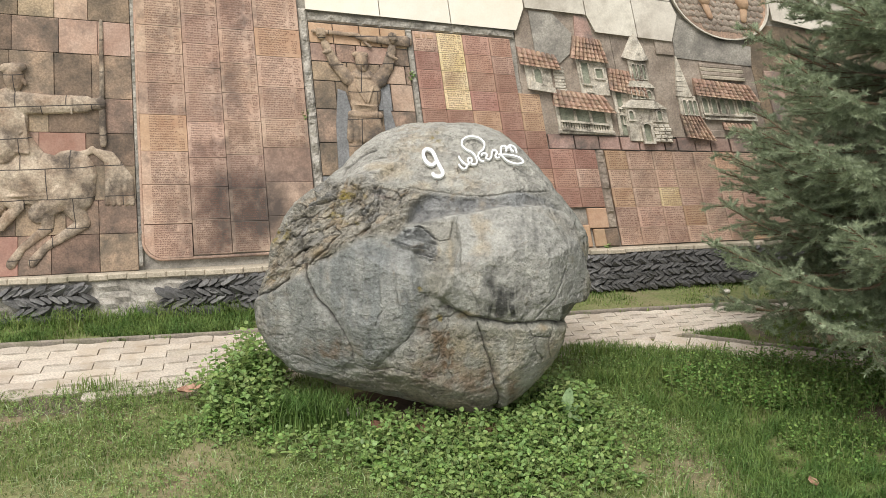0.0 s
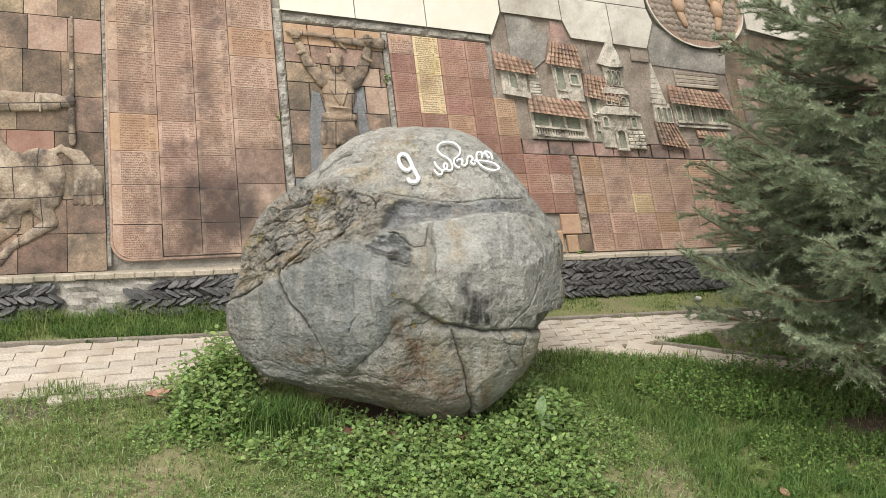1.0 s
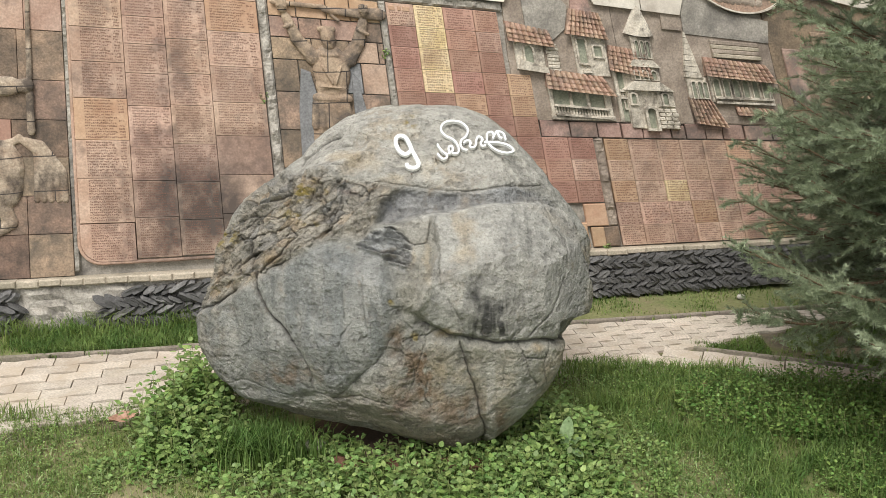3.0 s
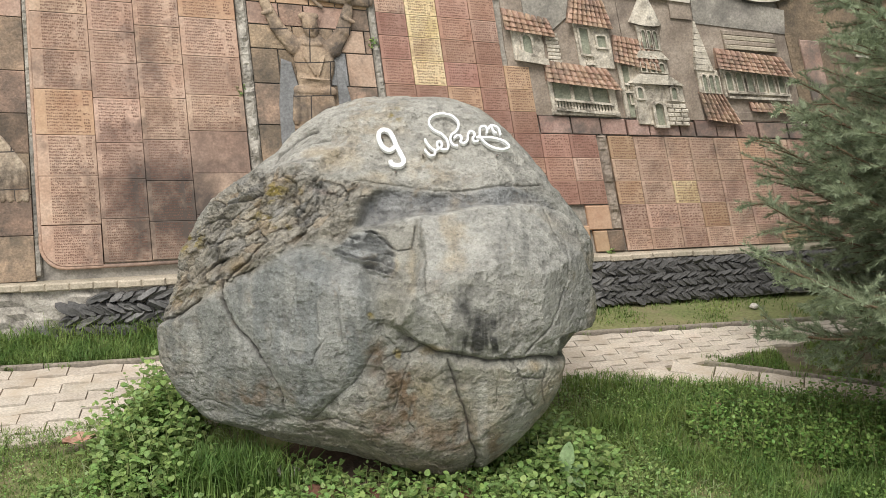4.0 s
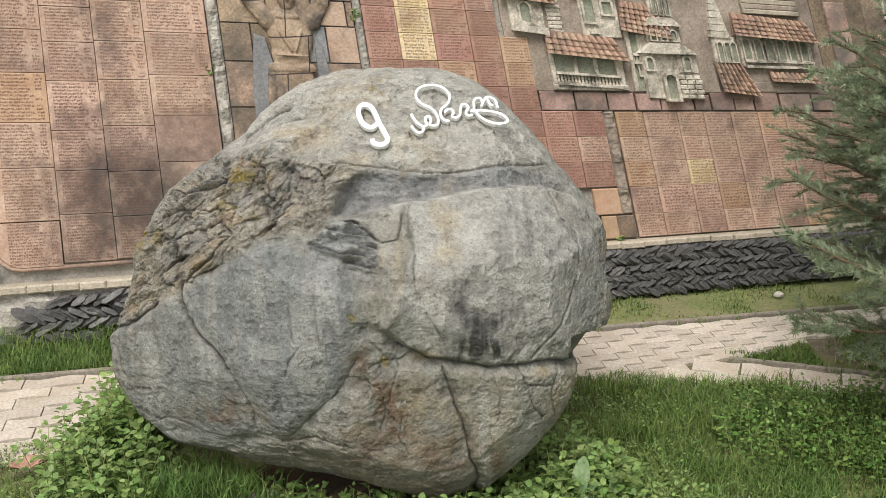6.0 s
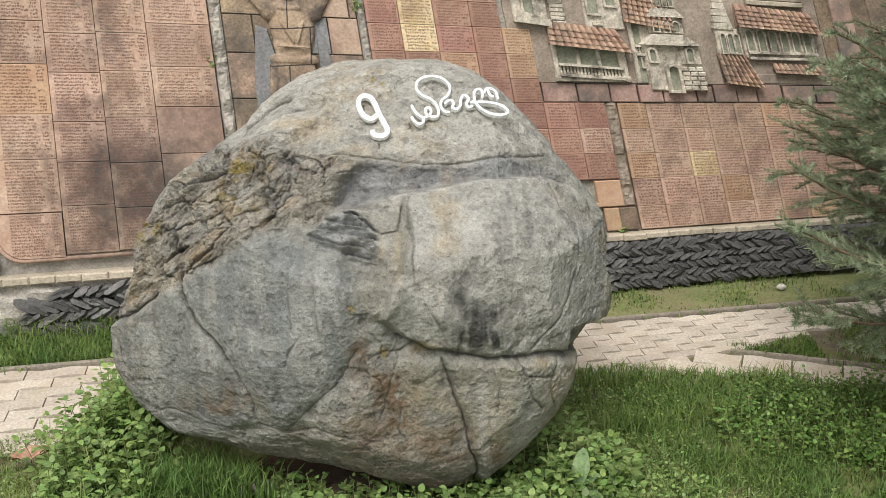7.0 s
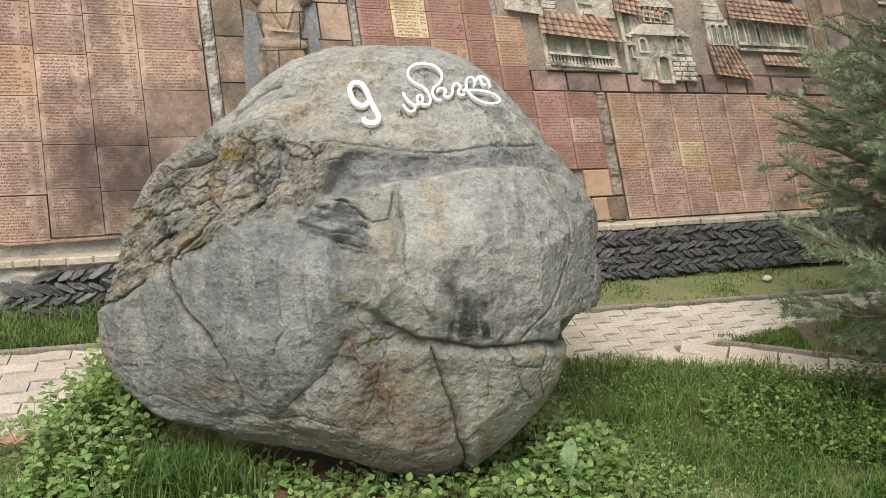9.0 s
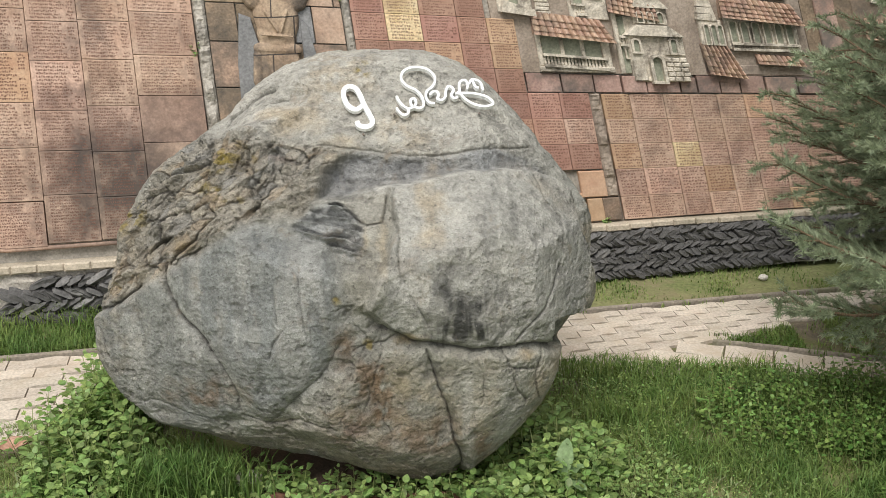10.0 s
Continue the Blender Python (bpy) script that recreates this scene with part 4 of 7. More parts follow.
    d -= 0.02 * line([(-0.441, 0.445), (-0.381, 0.506), (-0.309, 0.560), (-0.198, 0.616)], 0.02) + 0.012 * line([(-0.047, 0.682), (-0.126, 0.728), (-0.171, 0.694)], 0.016)
    d += 0.02 * line([(-0.332, 0.124), (-0.226, 0.152), (-0.110, 0.132), (-0.030, 0.101)], 0.02)

    # ---- cracks: depth, width and course ----
    cracks = [
        (0.03, 0.0075, [(-0.555, 0.013), (-0.540, -0.076), (-0.508, -0.134), (-0.444, -0.198), (-0.397, -0.259)]),
        (0.014, 0.006, [(-0.397, -0.259), (-0.350, -0.319), (-0.323, -0.388), (-0.312, -0.458)]),
        (0.022, 0.0065, [(0.136, -0.175), (0.178, -0.196), (0.224, -0.223), (0.317, -0.244), (0.414, -0.259), (0.491, -0.256), (0.552, -0.252), (0.623, -0.258), (0.732, -0.273)]),
        (0.022, 0.0048, [(0.264, -0.251), (0.291, -0.322), (0.316, -0.402), (0.343, -0.499), (0.362, -0.623), (0.371, -0.778)]),
        (0.012, 0.0055, [(-0.106, 0.387), (0.049, 0.374), (0.230, 0.352), (0.340, 0.349), (0.471, 0.369), (0.629, 0.377)]),
        (0.012, 0.004, [(0.491, -0.256), (0.515, -0.318), (0.534, -0.378), (0.569, -0.431)]),
        (0.012, 0.0045, [(0.517, -0.313), (0.601, -0.329)]),
        (0.012, 0.0045, [(0.623, -0.260), (0.593, -0.346), (0.615, -0.430)]),
        (0.012, 0.0045, [(0.180, 0.229), (0.170, 0.149), (0.186, 0.071), (0.195, -0.016), (0.208, -0.060)]),
        (0.010, 0.004, [(0.607, 0.262), (0.631, 0.201), (0.674, 0.134), (0.683, 0.039)]),
        (0.010, 0.004, [(0.216, -0.086), (0.249, -0.131), (0.266, -0.180)]),
        (0.009, 0.0045, [(0.009, -0.230), (-0.043, -0.310), (-0.129, -0.402), (-0.218, -0.489)]),
        (0.012, 0.0045, [(0.046, -0.258), (0.096, -0.227), (0.138, -0.225), (0.173, -0.201)]),
        (0.010, 0.004, [(0.031, -0.294), (0.079, -0.322), (0.097, -0.388), (0.073, -0.444)]),
        (0.007, 0.004, [(-0.767, -0.466), (-0.634, -0.425), (-0.519, -0.470), (-0.389, -0.489)]),
        (0.010, 0.004, [(-0.309, -0.472), (-0.220, -0.504), (-0.134, -0.475), (-0.019, -0.500)]),
        (0.008, 0.0032, [(-0.190, -0.043), (-0.181, -0.121), (-0.174, -0.174)]),
        (0.009, 0.0035, [(-0.160, -0.183), (-0.189, -0.236), (-0.201, -0.276)]),
        (0.008, 0.0032, [(-0.351, -0.147), (-0.342, -0.209), (-0.350, -0.222)]),
        (0.007, 0.0035, [(-0.644, -0.078), (-0.635, -0.179), (-0.616, -0.243)]),
        (0.022, 0.007, [(-0.381, 0.155), (-0.422, 0.131), (-0.461, 0.079), (-0.531, 0.013)]),
        (0.018, 0.006, [(-0.467, 0.186), (-0.425, 0.210), (-0.382, 0.161)]),
        (0.016, 0.006, [(-0.639, 0.067), (-0.627, 0.013), (-0.577, -0.005), (-0.580, 0.085)]),
        (0.016, 0.006, [(-0.591, 0.291), (-0.499, 0.309), (-0.433, 0.337)]),
        (0.014, 0.005, [(-0.672, 0.140), (-0.660, 0.214), (-0.582, 0.248), (-0.477, 0.235)]),
        (0.012, 0.005, [(-0.280, 0.150), (-0.247, 0.193), (-0.212, 0.219)]),
        (0.014, 0.005, [(-0.344, 0.401), (-0.282, 0.373), (-0.304, 0.313), (-0.253, 0.265)]),
        (0.010, 0.005, [(-0.208, 0.382), (-0.167, 0.337), (-0.093, 0.326)]),
        (0.030, 0.009, [(-0.878, -0.164), (-0.734, -0.127), (-0.643, -0.050)]),
        (0.016, 0.006, [(0.752, 0.148), (0.762, 0.054), (0.793, -0.022)]),
        (0.014, 0.005, [(0.668, -0.015), (0.618, -0.140), (0.533, -0.235)]),
        (0.016, 0.005, [(-0.009, 0.204), (0.055, 0.146), (0.090, 0.128), (0.142, 0.137), (0.159, 0.211)]),
        (0.016, 0.006, [(-0.429, 0.436), (-0.402, 0.507), (-0.331, 0.568), (-0.237, 0.607)]),
        (0.012, 0.005, [(-0.356, 0.483), (-0.284, 0.532), (-0.188, 0.549)]),
        (0.010, 0.004, [(0.049, -0.178), (0.091, -0.206), (0.062, -0.294)]),
        (0.010, 0.004, [(0.134, -0.243), (0.103, -0.369)]),
        (0.009, 0.004, [(0.145, -0.408), (0.125, -0.475), (0.162, -0.527)]),
        (0.008, 0.0035, [(0.414, -0.274), (0.436, -0.350), (0.428, -0.427)]),
        (0.008, 0.0035, [(-0.110, 0.008), (-0.104, -0.096), (-0.087, -0.202)]),
        (0.010, 0.004, [(-0.788, -0.189), (-0.767, -0.277), (-0.730, -0.344)]),
    ]
    # crack shade for the colour, stronger in deeper cracks
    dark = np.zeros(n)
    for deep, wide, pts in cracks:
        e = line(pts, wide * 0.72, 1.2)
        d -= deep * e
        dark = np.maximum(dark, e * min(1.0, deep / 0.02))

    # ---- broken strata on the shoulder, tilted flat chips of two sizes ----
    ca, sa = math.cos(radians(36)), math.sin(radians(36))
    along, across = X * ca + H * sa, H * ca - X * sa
    # drops below 1 where shade is painted between chips
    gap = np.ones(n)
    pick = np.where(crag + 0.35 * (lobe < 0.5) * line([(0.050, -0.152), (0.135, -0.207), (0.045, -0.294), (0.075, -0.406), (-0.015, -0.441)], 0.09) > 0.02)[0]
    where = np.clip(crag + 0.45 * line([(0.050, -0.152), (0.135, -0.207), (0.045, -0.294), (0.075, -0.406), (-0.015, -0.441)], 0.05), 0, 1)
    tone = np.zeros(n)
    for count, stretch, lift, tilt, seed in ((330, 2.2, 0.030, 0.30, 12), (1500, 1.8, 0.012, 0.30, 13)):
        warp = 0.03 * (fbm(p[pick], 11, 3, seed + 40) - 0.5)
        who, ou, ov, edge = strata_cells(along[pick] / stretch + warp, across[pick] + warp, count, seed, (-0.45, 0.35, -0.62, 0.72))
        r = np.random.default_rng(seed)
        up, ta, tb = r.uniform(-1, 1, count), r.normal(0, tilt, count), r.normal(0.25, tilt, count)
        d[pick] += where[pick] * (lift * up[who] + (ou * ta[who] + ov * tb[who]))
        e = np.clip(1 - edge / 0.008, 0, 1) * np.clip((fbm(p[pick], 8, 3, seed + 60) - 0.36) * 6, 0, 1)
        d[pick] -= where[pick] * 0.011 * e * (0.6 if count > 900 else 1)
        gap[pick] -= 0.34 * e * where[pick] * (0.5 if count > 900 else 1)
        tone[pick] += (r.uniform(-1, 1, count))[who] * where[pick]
    d += crag * 0.05 * (fbm(np.stack([along * 1.2, across * 2.6, w], -1), 5, 4, 21, ridged=True) - 0.62)
    # stacked slabs in the notch
    step = (H * 30 + X * 7 + 0.5 * fbm(p, 10, 2, 44)) % 1.0
    d += notch * (0.06 * step - 0.035)
    # painted shade where each slab is set back
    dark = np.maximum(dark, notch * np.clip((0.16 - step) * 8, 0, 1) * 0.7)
    # general unevenness; the flat faces stay flat
    calm = np.clip(0.8 * facet + 0.75 * bulge + 0.7 * low + 0.75 * low_r + 0.7 * lobe + 0.3 * crown + 0.6 * band, 0, 0.85)
    d += 0.034 * (fbm(p, 2.6, 3, 3) - 0.5) + 0.034 * (fbm(p, 7, 5, 4, ridged=True) - 0.6) * (1 - calm)
    d += 0.009 * (fbm(p, 24, 4, 6, ridged=True) - 0.6) * (0.9 - calm + 0.5 * crag) + 0.005 * (fbm(p, 80, 2, 7) - 0.5)
    chips = np.clip((fbm(p, 13, 4, 8) - 0.56) * 9, 0, 1) * (1 - crag)
    d -= 0.006 * chips + 0.004 * np.clip((fbm(p, 30, 4, 98) - 0.6) * 14, 0, 1)
    rim = np.clip(uw * 2.2 + 0.25, 0.12, 1)
    nx, nh, nw = ux * 0.22, uh * 0.22, uw
    ln = np.sqrt(nx ** 2 + nh ** 2 + nw ** 2)
    d *= rim
    x, h, w = x + d * nx / ln, h + d * nh / ln, w + d * nw / ln
    pos = np.array(STONE_AT)[None] + x[:, None] * np.array([1.0, 0, 0]) + h[:, None] * np.array(S_UP)[None] + w[:, None] * np.array(S_OUT)[None]
    me.vertices.foreach_set("co", pos.astype(np.float32).ravel())

    # ---- mineral colour: grey schist, tan crusts, rust, lichen, soot; painted light and shade ----
    def blend(col, rgb, f):
        return col * (1 - f[:, None]) + np.array(rgb)[None] * f[:, None]

    def spot(at, rx, rh, seed, edge=0.85):
        r = np.hypot((X - at[0]) / rx, (H - at[1]) / rh)
        return np.clip((1 - r + edge * 2 * (fbm(p, 16, 4, seed) - 0.5)) / edge, 0, 1)
    big, mid, tiny = fbm(p, 2.3, 4, 50), fbm(p, 6, 5, 51), fbm(p, 22, 4, 52)
    patch = np.clip((mid - 0.42) * 5, 0, 1)
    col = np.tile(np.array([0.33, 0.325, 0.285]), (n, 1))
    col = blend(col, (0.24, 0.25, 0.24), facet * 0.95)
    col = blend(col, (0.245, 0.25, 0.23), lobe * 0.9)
    # bulge and crown: pale stone with light from above put into its colour
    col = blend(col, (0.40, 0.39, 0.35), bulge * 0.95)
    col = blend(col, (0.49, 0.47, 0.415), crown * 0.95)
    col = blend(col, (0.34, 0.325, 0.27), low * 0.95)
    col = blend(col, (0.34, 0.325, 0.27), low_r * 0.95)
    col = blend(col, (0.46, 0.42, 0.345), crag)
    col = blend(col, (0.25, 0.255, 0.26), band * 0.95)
    col = blend(col, (0.34, 0.345, 0.335), lens * 0.8)
    col = blend(col, (0.36, 0.33, 0.26), flank * 0.45)
    # pale and tan mottling in patches
    col = blend(col, (0.47, 0.45, 0.4), patch * (0.32 - 0.2 * facet - 0.16 * lobe))
    col = blend(col, (0.43, 0.335, 0.21), np.clip((big - 0.5) * 7, 0, 1) * np.clip((tiny - 0.36) * 4, 0, 1) * (0.45 - 0.35 * facet - 0.25 * lobe))
    col *= (1 + 0.2 * np.clip(tone, -1, 1))[:, None]
    col = blend(col, (0.44, 0.335, 0.22), crag * np.clip(tone - 0.35, 0, 1) * 0.7)
    col = blend(col, (0.44, 0.43, 0.4), crag * np.clip(-tone - 0.5, 0, 1) * 0.7)
    for k, (at, rx, rh, f) in enumerate((((0.290, 0.146), 0.06, 0.17, 0.55), ((0.141, 0.072), 0.02, 0.1, 0.35), ((0.056, 0.073), 0.05, 0.06, 0.5), ((0.183, -0.335), 0.09, 0.09, 0.3), ((-0.179, 0.475), 0.12, 0.06, 0.5), ((0.213, -0.210), 0.05, 0.02, 0.7), ((0.562, -0.284), 0.05, 0.02, 0.6), ((-0.500, 0.066), 0.08, 0.04, 0.6), ((-0.720, 0.141), 0.05, 0.07, 0.55), ((0.012, 0.399), 0.1, 0.03, 0.4))):
        col = blend(col, (0.42, 0.315, 0.175), spot(at, rx, rh, 61 + k) * f)
    for k, (at, rx, rh) in enumerate((((0.128, -0.389), 0.022, 0.13), ((0.168, -0.497), 0.05, 0.05), ((0.266, -0.534), 0.06, 0.06), ((-0.435, -0.397), 0.12, 0.05), ((0.036, -0.481), 0.06, 0.05), ((0.078, -0.331), 0.05, 0.07), ((0.414, -0.572), 0.04, 0.05), ((0.013, -0.221), 0.03, 0.05))):
        col = blend(col, (0.2, 0.115, 0.06), np.clip(spot(at, rx * 1.5, rh * 1.5, 80 + k, 0.9) * 1.3, 0, 1) * np.clip((tiny - 0.36) * 6, 0, 1) * 0.6)
    col = blend(col, (0.27, 0.17, 0.15), spot((0.034, -0.501), 0.05, 0.03, 96) * 0.5 + spot((-0.185, 0.338), 0.05, 0.02, 97) * 0.6)
    lichen = np.clip((fbm(p, 40, 2, 81) - 0.5) * 8, 0, 1)
    for k, (at, rx, rh) in enumerate((((-0.355, 0.344), 0.08, 0.04), ((-0.410, 0.243), 0.05, 0.03), ((-0.321, 0.204), 0.03, 0.02), ((0.096, -0.234), 0.02, 0.02), ((0.064, 0.654), 0.03, 0.03), ((-0.000, -0.095), 0.015, 0.03), ((-0.753, -0.053), 0.03, 0.02), ((-0.704, 0.178), 0.04, 0.05))):
        col = blend(col, (0.37, 0.28, 0.05), spot(at, rx * 1.3, rh * 1.3, 100 + k, 0.8) * lichen * 0.85)
    # damp earth splashed on the foot
    col = blend(col, (0.23, 0.18, 0.125), np.clip((-H - 0.4) * 4, 0, 1) * np.clip((mid - 0.36) * 5, 0, 1) * 0.75)
    # run-off streaks
    vert = np.clip((fbm(np.stack([X * 24, H * 1.6, 0 * X], -1), 1, 4, 62) - 0.52) * 6, 0, 1)
    col = blend(col, (0.17, 0.175, 0.165), np.maximum(np.maximum(facet, lobe), 0.5 * bulge) * vert * 0.5)
    pale = np.clip((fbm(np.stack([X * 18, H * 2.2, 0 * X + 5], -1), 1, 4, 66) - 0.56) * 6, 0, 1)
    col = blend(col, (0.46, 0.45, 0.41), np.clip(facet + lobe + low_r, 0, 1) * pale * 0.45)
    # wear on the brow and shoulder edges, with a highlight painted in
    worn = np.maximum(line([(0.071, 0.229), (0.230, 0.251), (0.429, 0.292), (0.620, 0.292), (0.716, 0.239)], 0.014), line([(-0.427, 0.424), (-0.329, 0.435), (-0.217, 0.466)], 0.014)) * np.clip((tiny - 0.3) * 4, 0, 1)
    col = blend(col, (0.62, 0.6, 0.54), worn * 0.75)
    streak = fbm(np.stack([X * 52, H * 4, 0 * X], -1), 1, 3, 60)
    runs = np.clip((-0.13 - H) / 0.08, 0, 1)
    soot = np.maximum(spot((0.367, -0.123), 0.115, 0.12, 77, 0.9), 0.85 * spot((0.353, -0.189), 0.125, 0.075, 78, 0.7)) * np.clip(0.8 + (streak - 0.5) * (0.8 + 3.2 * runs), 0.15, 1)
    col = blend(col, (0.03, 0.03, 0.03), np.clip(soot * 1.25, 0, 0.88))
    # chips, scars, chip gaps and cracks: recess shade painted into the colour
    col = blend(col, (0.07, 0.065, 0.058), chips * 0.1)
    scar = np.clip((fbm(p, 30, 4, 98) - 0.6) * 14, 0, 1)
    col = blend(col, (0.09, 0.085, 0.078), scar * 0.3)
    col = blend(col, (0.45, 0.46, 0.455), notch * 0.75)
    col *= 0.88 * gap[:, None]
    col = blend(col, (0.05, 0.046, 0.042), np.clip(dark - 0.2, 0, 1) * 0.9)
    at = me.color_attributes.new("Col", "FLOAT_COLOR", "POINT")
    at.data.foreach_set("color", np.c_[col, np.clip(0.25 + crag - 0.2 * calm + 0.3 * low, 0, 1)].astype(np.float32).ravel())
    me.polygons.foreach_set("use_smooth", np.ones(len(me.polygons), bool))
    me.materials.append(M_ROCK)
    me.update()
    ob = new("boulder", me)
    return tagged(ob, "huge grey schist boulder with tan crusts and a soot stain", "boulder")


boulder = build_boulder()


# ---- white lettering on the boulder ----
from mathutils.bvhtree import BVHTree

STONE_TREE = BVHTree.FromPolygons([v.co.copy() for v in boulder.data.vertices], [tuple(f.vertices) for f in boulder.data.polygons])


def on_stone(x, h, out=0.0):
    """The place on the boulder's face at x across and h up, out metres proud of it."""
    start = STONE_AT + Vector((1, 0, 0)) * x + S_UP * h + S_OUT * 2
    place, normal, _, _ = STONE_TREE.ray_cast(start, -S_OUT)
    if place is None:
        place = start - S_OUT * 2
    return place + S_OUT * out


def smooth_line(pts, per=6):
    out = []
    for i in range(len(pts) - 1):
        p0, p1, p2, p3 = pts[max(i - 1, 0)], pts[i], pts[i + 1], pts[min(i + 2, len(pts) - 1)]
        for k in range(per):
            t = k / per
            out.append(tuple(0.5 * (2 * b + (c - a) * t + (2 * a - 5 * b + 4 * c - d) * t * t + (3 * b - a - 3 * c + d) * t ** 3) for a, b, c, d in zip(p0, p1, p2, p3)))
    out.append(pts[-1])
    return out


def letter(parent, name, lines, width, corner):
    """A flat cut-out letter of strokes, on a plane that stands just off the stone."""
    o, e1, e2, nrm = corner
    bm = bmesh.new()
    for line in lines:
        pts = smooth_line(line)
        rows = []
        for i, (x, h) in enumerate(pts):
            (xa, ha), (xb, hb) = pts[max(i - 1, 0)], pts[min(i + 1, len(pts) - 1)]
            l = math.hypot(xb - xa, hb - ha) or 1e-6
            sx, sh = -(hb - ha) / l * width / 2, (xb - xa) / l * width / 2
            end = 0.6 if i in (0, len(pts) - 1) else 1.0
            rows.append([bm.verts.new(o + e1 * (x + sx * end * k) + e2 * (h + sh * end * k) + nrm * z) for k, z in ((1, 0.0), (1, 0.014), (-1, 0.014), (-1, 0.0))])
        for a, b in zip(rows, rows[1:]):
            for i in range(4):
                bm.faces.new((a[i], a[(i + 1) % 4], b[(i + 1) % 4], b[i]))
        bm.faces.new(rows[0])
        bm.faces.new(rows[-1])
    return part(name, bm, M_PAINT, parent)


def build_lettering():
    inscr = thing("lettering", "white cut-out metal date in flowing script bolted to the boulder", "lettering")
    # a plane through the stone's face under the letters
    a, b, c = on_stone(*(0.008, 0.514)), on_stone(*(0.434, 0.514)), on_stone(*(0.253, 0.637))
    nrm = (b - a).cross(c - a).normalized()
    if nrm.dot(S_OUT) < 0:
        nrm = -nrm
    reach = [on_stone(*(0.027, 0.579)), on_stone(*(0.092, 0.443)), on_stone(*(0.201, 0.482)), on_stone(*(0.253, 0.501)), on_stone(*(0.253, 0.650)), on_stone(*(0.311, 0.521)), on_stone(*(0.356, 0.566)), on_stone(*(0.395, 0.592)), on_stone(*(0.498, 0.508)), on_stone(*(0.214, 0.547)), on_stone(*(0.305, 0.598))]
    a = a + nrm * (max((p - a).dot(nrm) for p in reach) + 0.006)
    # points of that plane seen straight on from the lawn
    k = 1 / S_OUT.dot(nrm)

    def drop(v):
        return v - S_OUT * (v.dot(nrm) * k)
    e1, e2 = drop(Vector((1, 0, 0))), drop(S_UP)
    o = STONE_AT + S_OUT * ((a - STONE_AT).dot(nrm) * k)
    corner = (o, e1, e2, nrm)
    letter(inscr, "digit", [[(0.071, 0.514), (0.050, 0.500), (0.024, 0.514), (0.008, 0.547), (0.008, 0.572), (0.024, 0.584), (0.047, 0.576), (0.063, 0.550), (0.076, 0.518), (0.095, 0.482), (0.105, 0.459), (0.098, 0.443), (0.079, 0.439), (0.061, 0.445), (0.054, 0.459)]], 0.0155, corner)
    letter(inscr, "letter", [[(0.183, 0.548), (0.192, 0.529), (0.207, 0.511), (0.222, 0.500), (0.222, 0.485), (0.208, 0.479), (0.194, 0.489), (0.183, 0.505)]], 0.0078, corner)
    letter(inscr, "letter", [[(0.222, 0.500), (0.239, 0.507), (0.249, 0.521), (0.243, 0.537), (0.231, 0.532), (0.234, 0.514), (0.253, 0.504), (0.270, 0.507), (0.274, 0.524), (0.265, 0.550), (0.247, 0.569), (0.218, 0.585), (0.200, 0.608), (0.203, 0.634), (0.224, 0.650), (0.253, 0.654), (0.285, 0.647), (0.308, 0.627), (0.314, 0.605), (0.305, 0.582), (0.285, 0.563), (0.282, 0.543), (0.292, 0.524), (0.311, 0.519)]], 0.0078, corner)
    letter(inscr, "letter", [[(0.295, 0.550), (0.305, 0.561), (0.318, 0.562), (0.325, 0.550), (0.320, 0.537), (0.334, 0.531), (0.347, 0.543), (0.349, 0.563), (0.356, 0.579), (0.368, 0.579), (0.376, 0.566), (0.367, 0.550), (0.376, 0.538), (0.390, 0.541)]], 0.0078, corner)
    letter(inscr, "letter", [[(0.382, 0.553), (0.395, 0.563), (0.395, 0.587), (0.403, 0.601), (0.418, 0.601), (0.425, 0.585), (0.420, 0.572)], [(0.429, 0.589), (0.439, 0.605), (0.456, 0.603), (0.469, 0.592), (0.476, 0.565)], [(0.440, 0.603), (0.450, 0.580), (0.461, 0.574)], [(0.395, 0.562), (0.411, 0.537), (0.440, 0.516), (0.476, 0.507), (0.502, 0.512), (0.505, 0.524), (0.485, 0.542), (0.453, 0.552), (0.418, 0.556), (0.389, 0.553)]], 0.0078, corner)
    for at in ((0.021, 0.560), (0.076, 0.421), (0.177, 0.489), (0.460, 0.490), (0.485, 0.563)):
        bm = bmesh.new()
        p = on_stone(*at, -0.01)
        m = S_OUT.to_track_quat("Z", "Y").to_matrix().to_4x4()
        bmesh.ops.create_cone(bm, cap_ends=True, segments=8, radius1=0.004, radius2=0.0035, depth=0.05, matrix=Matrix.Translation(p + S_OUT * 0.012) @ m)
        part("bolt", bm, M_STEEL, inscr)


build_lettering()


# ---- the carved town on the wall ----
def backing(name, pts, mat, d, label):
    bm = bmesh.new()
    prism(bm, pts, -0.02, d, 1.0)
    tagged(mesh_object(name, bm, mat), label, "plaster panel", "plaster panels")


backing("plaster_panel", [(3.7, 0.93), (4.4, 0.93), (4.4, 1.95), (3.72, 1.95), (3.69, 1.35)], M_PLASTER, 0.006, "grey-brown plaster ground of the carved town")
backing("plaster_panel", [(4.403, 0.93), (5.42, 0.93), (5.42, 1.76), (4.403, 1.8)], M_PLASTER, 0.006, "grey-brown plaster ground of the carved town")
backing("plaster_panel", [(5.423, 0.81), (7.4, 0.81), (7.4, 1.95), (5.423, 1.95)], M_RELIEF_TILE, 0.006, "brown clay ground beyond the carved town")
backing("plaster_panel", [(3.83, 1.5), (3.98, 1.47), (4.08, 1.56), (4.12, 1.72), (4.0, 1.86), (3.83, 1.86)], M_CEMENT, 0.018, "smooth grey plaster patch over the town")
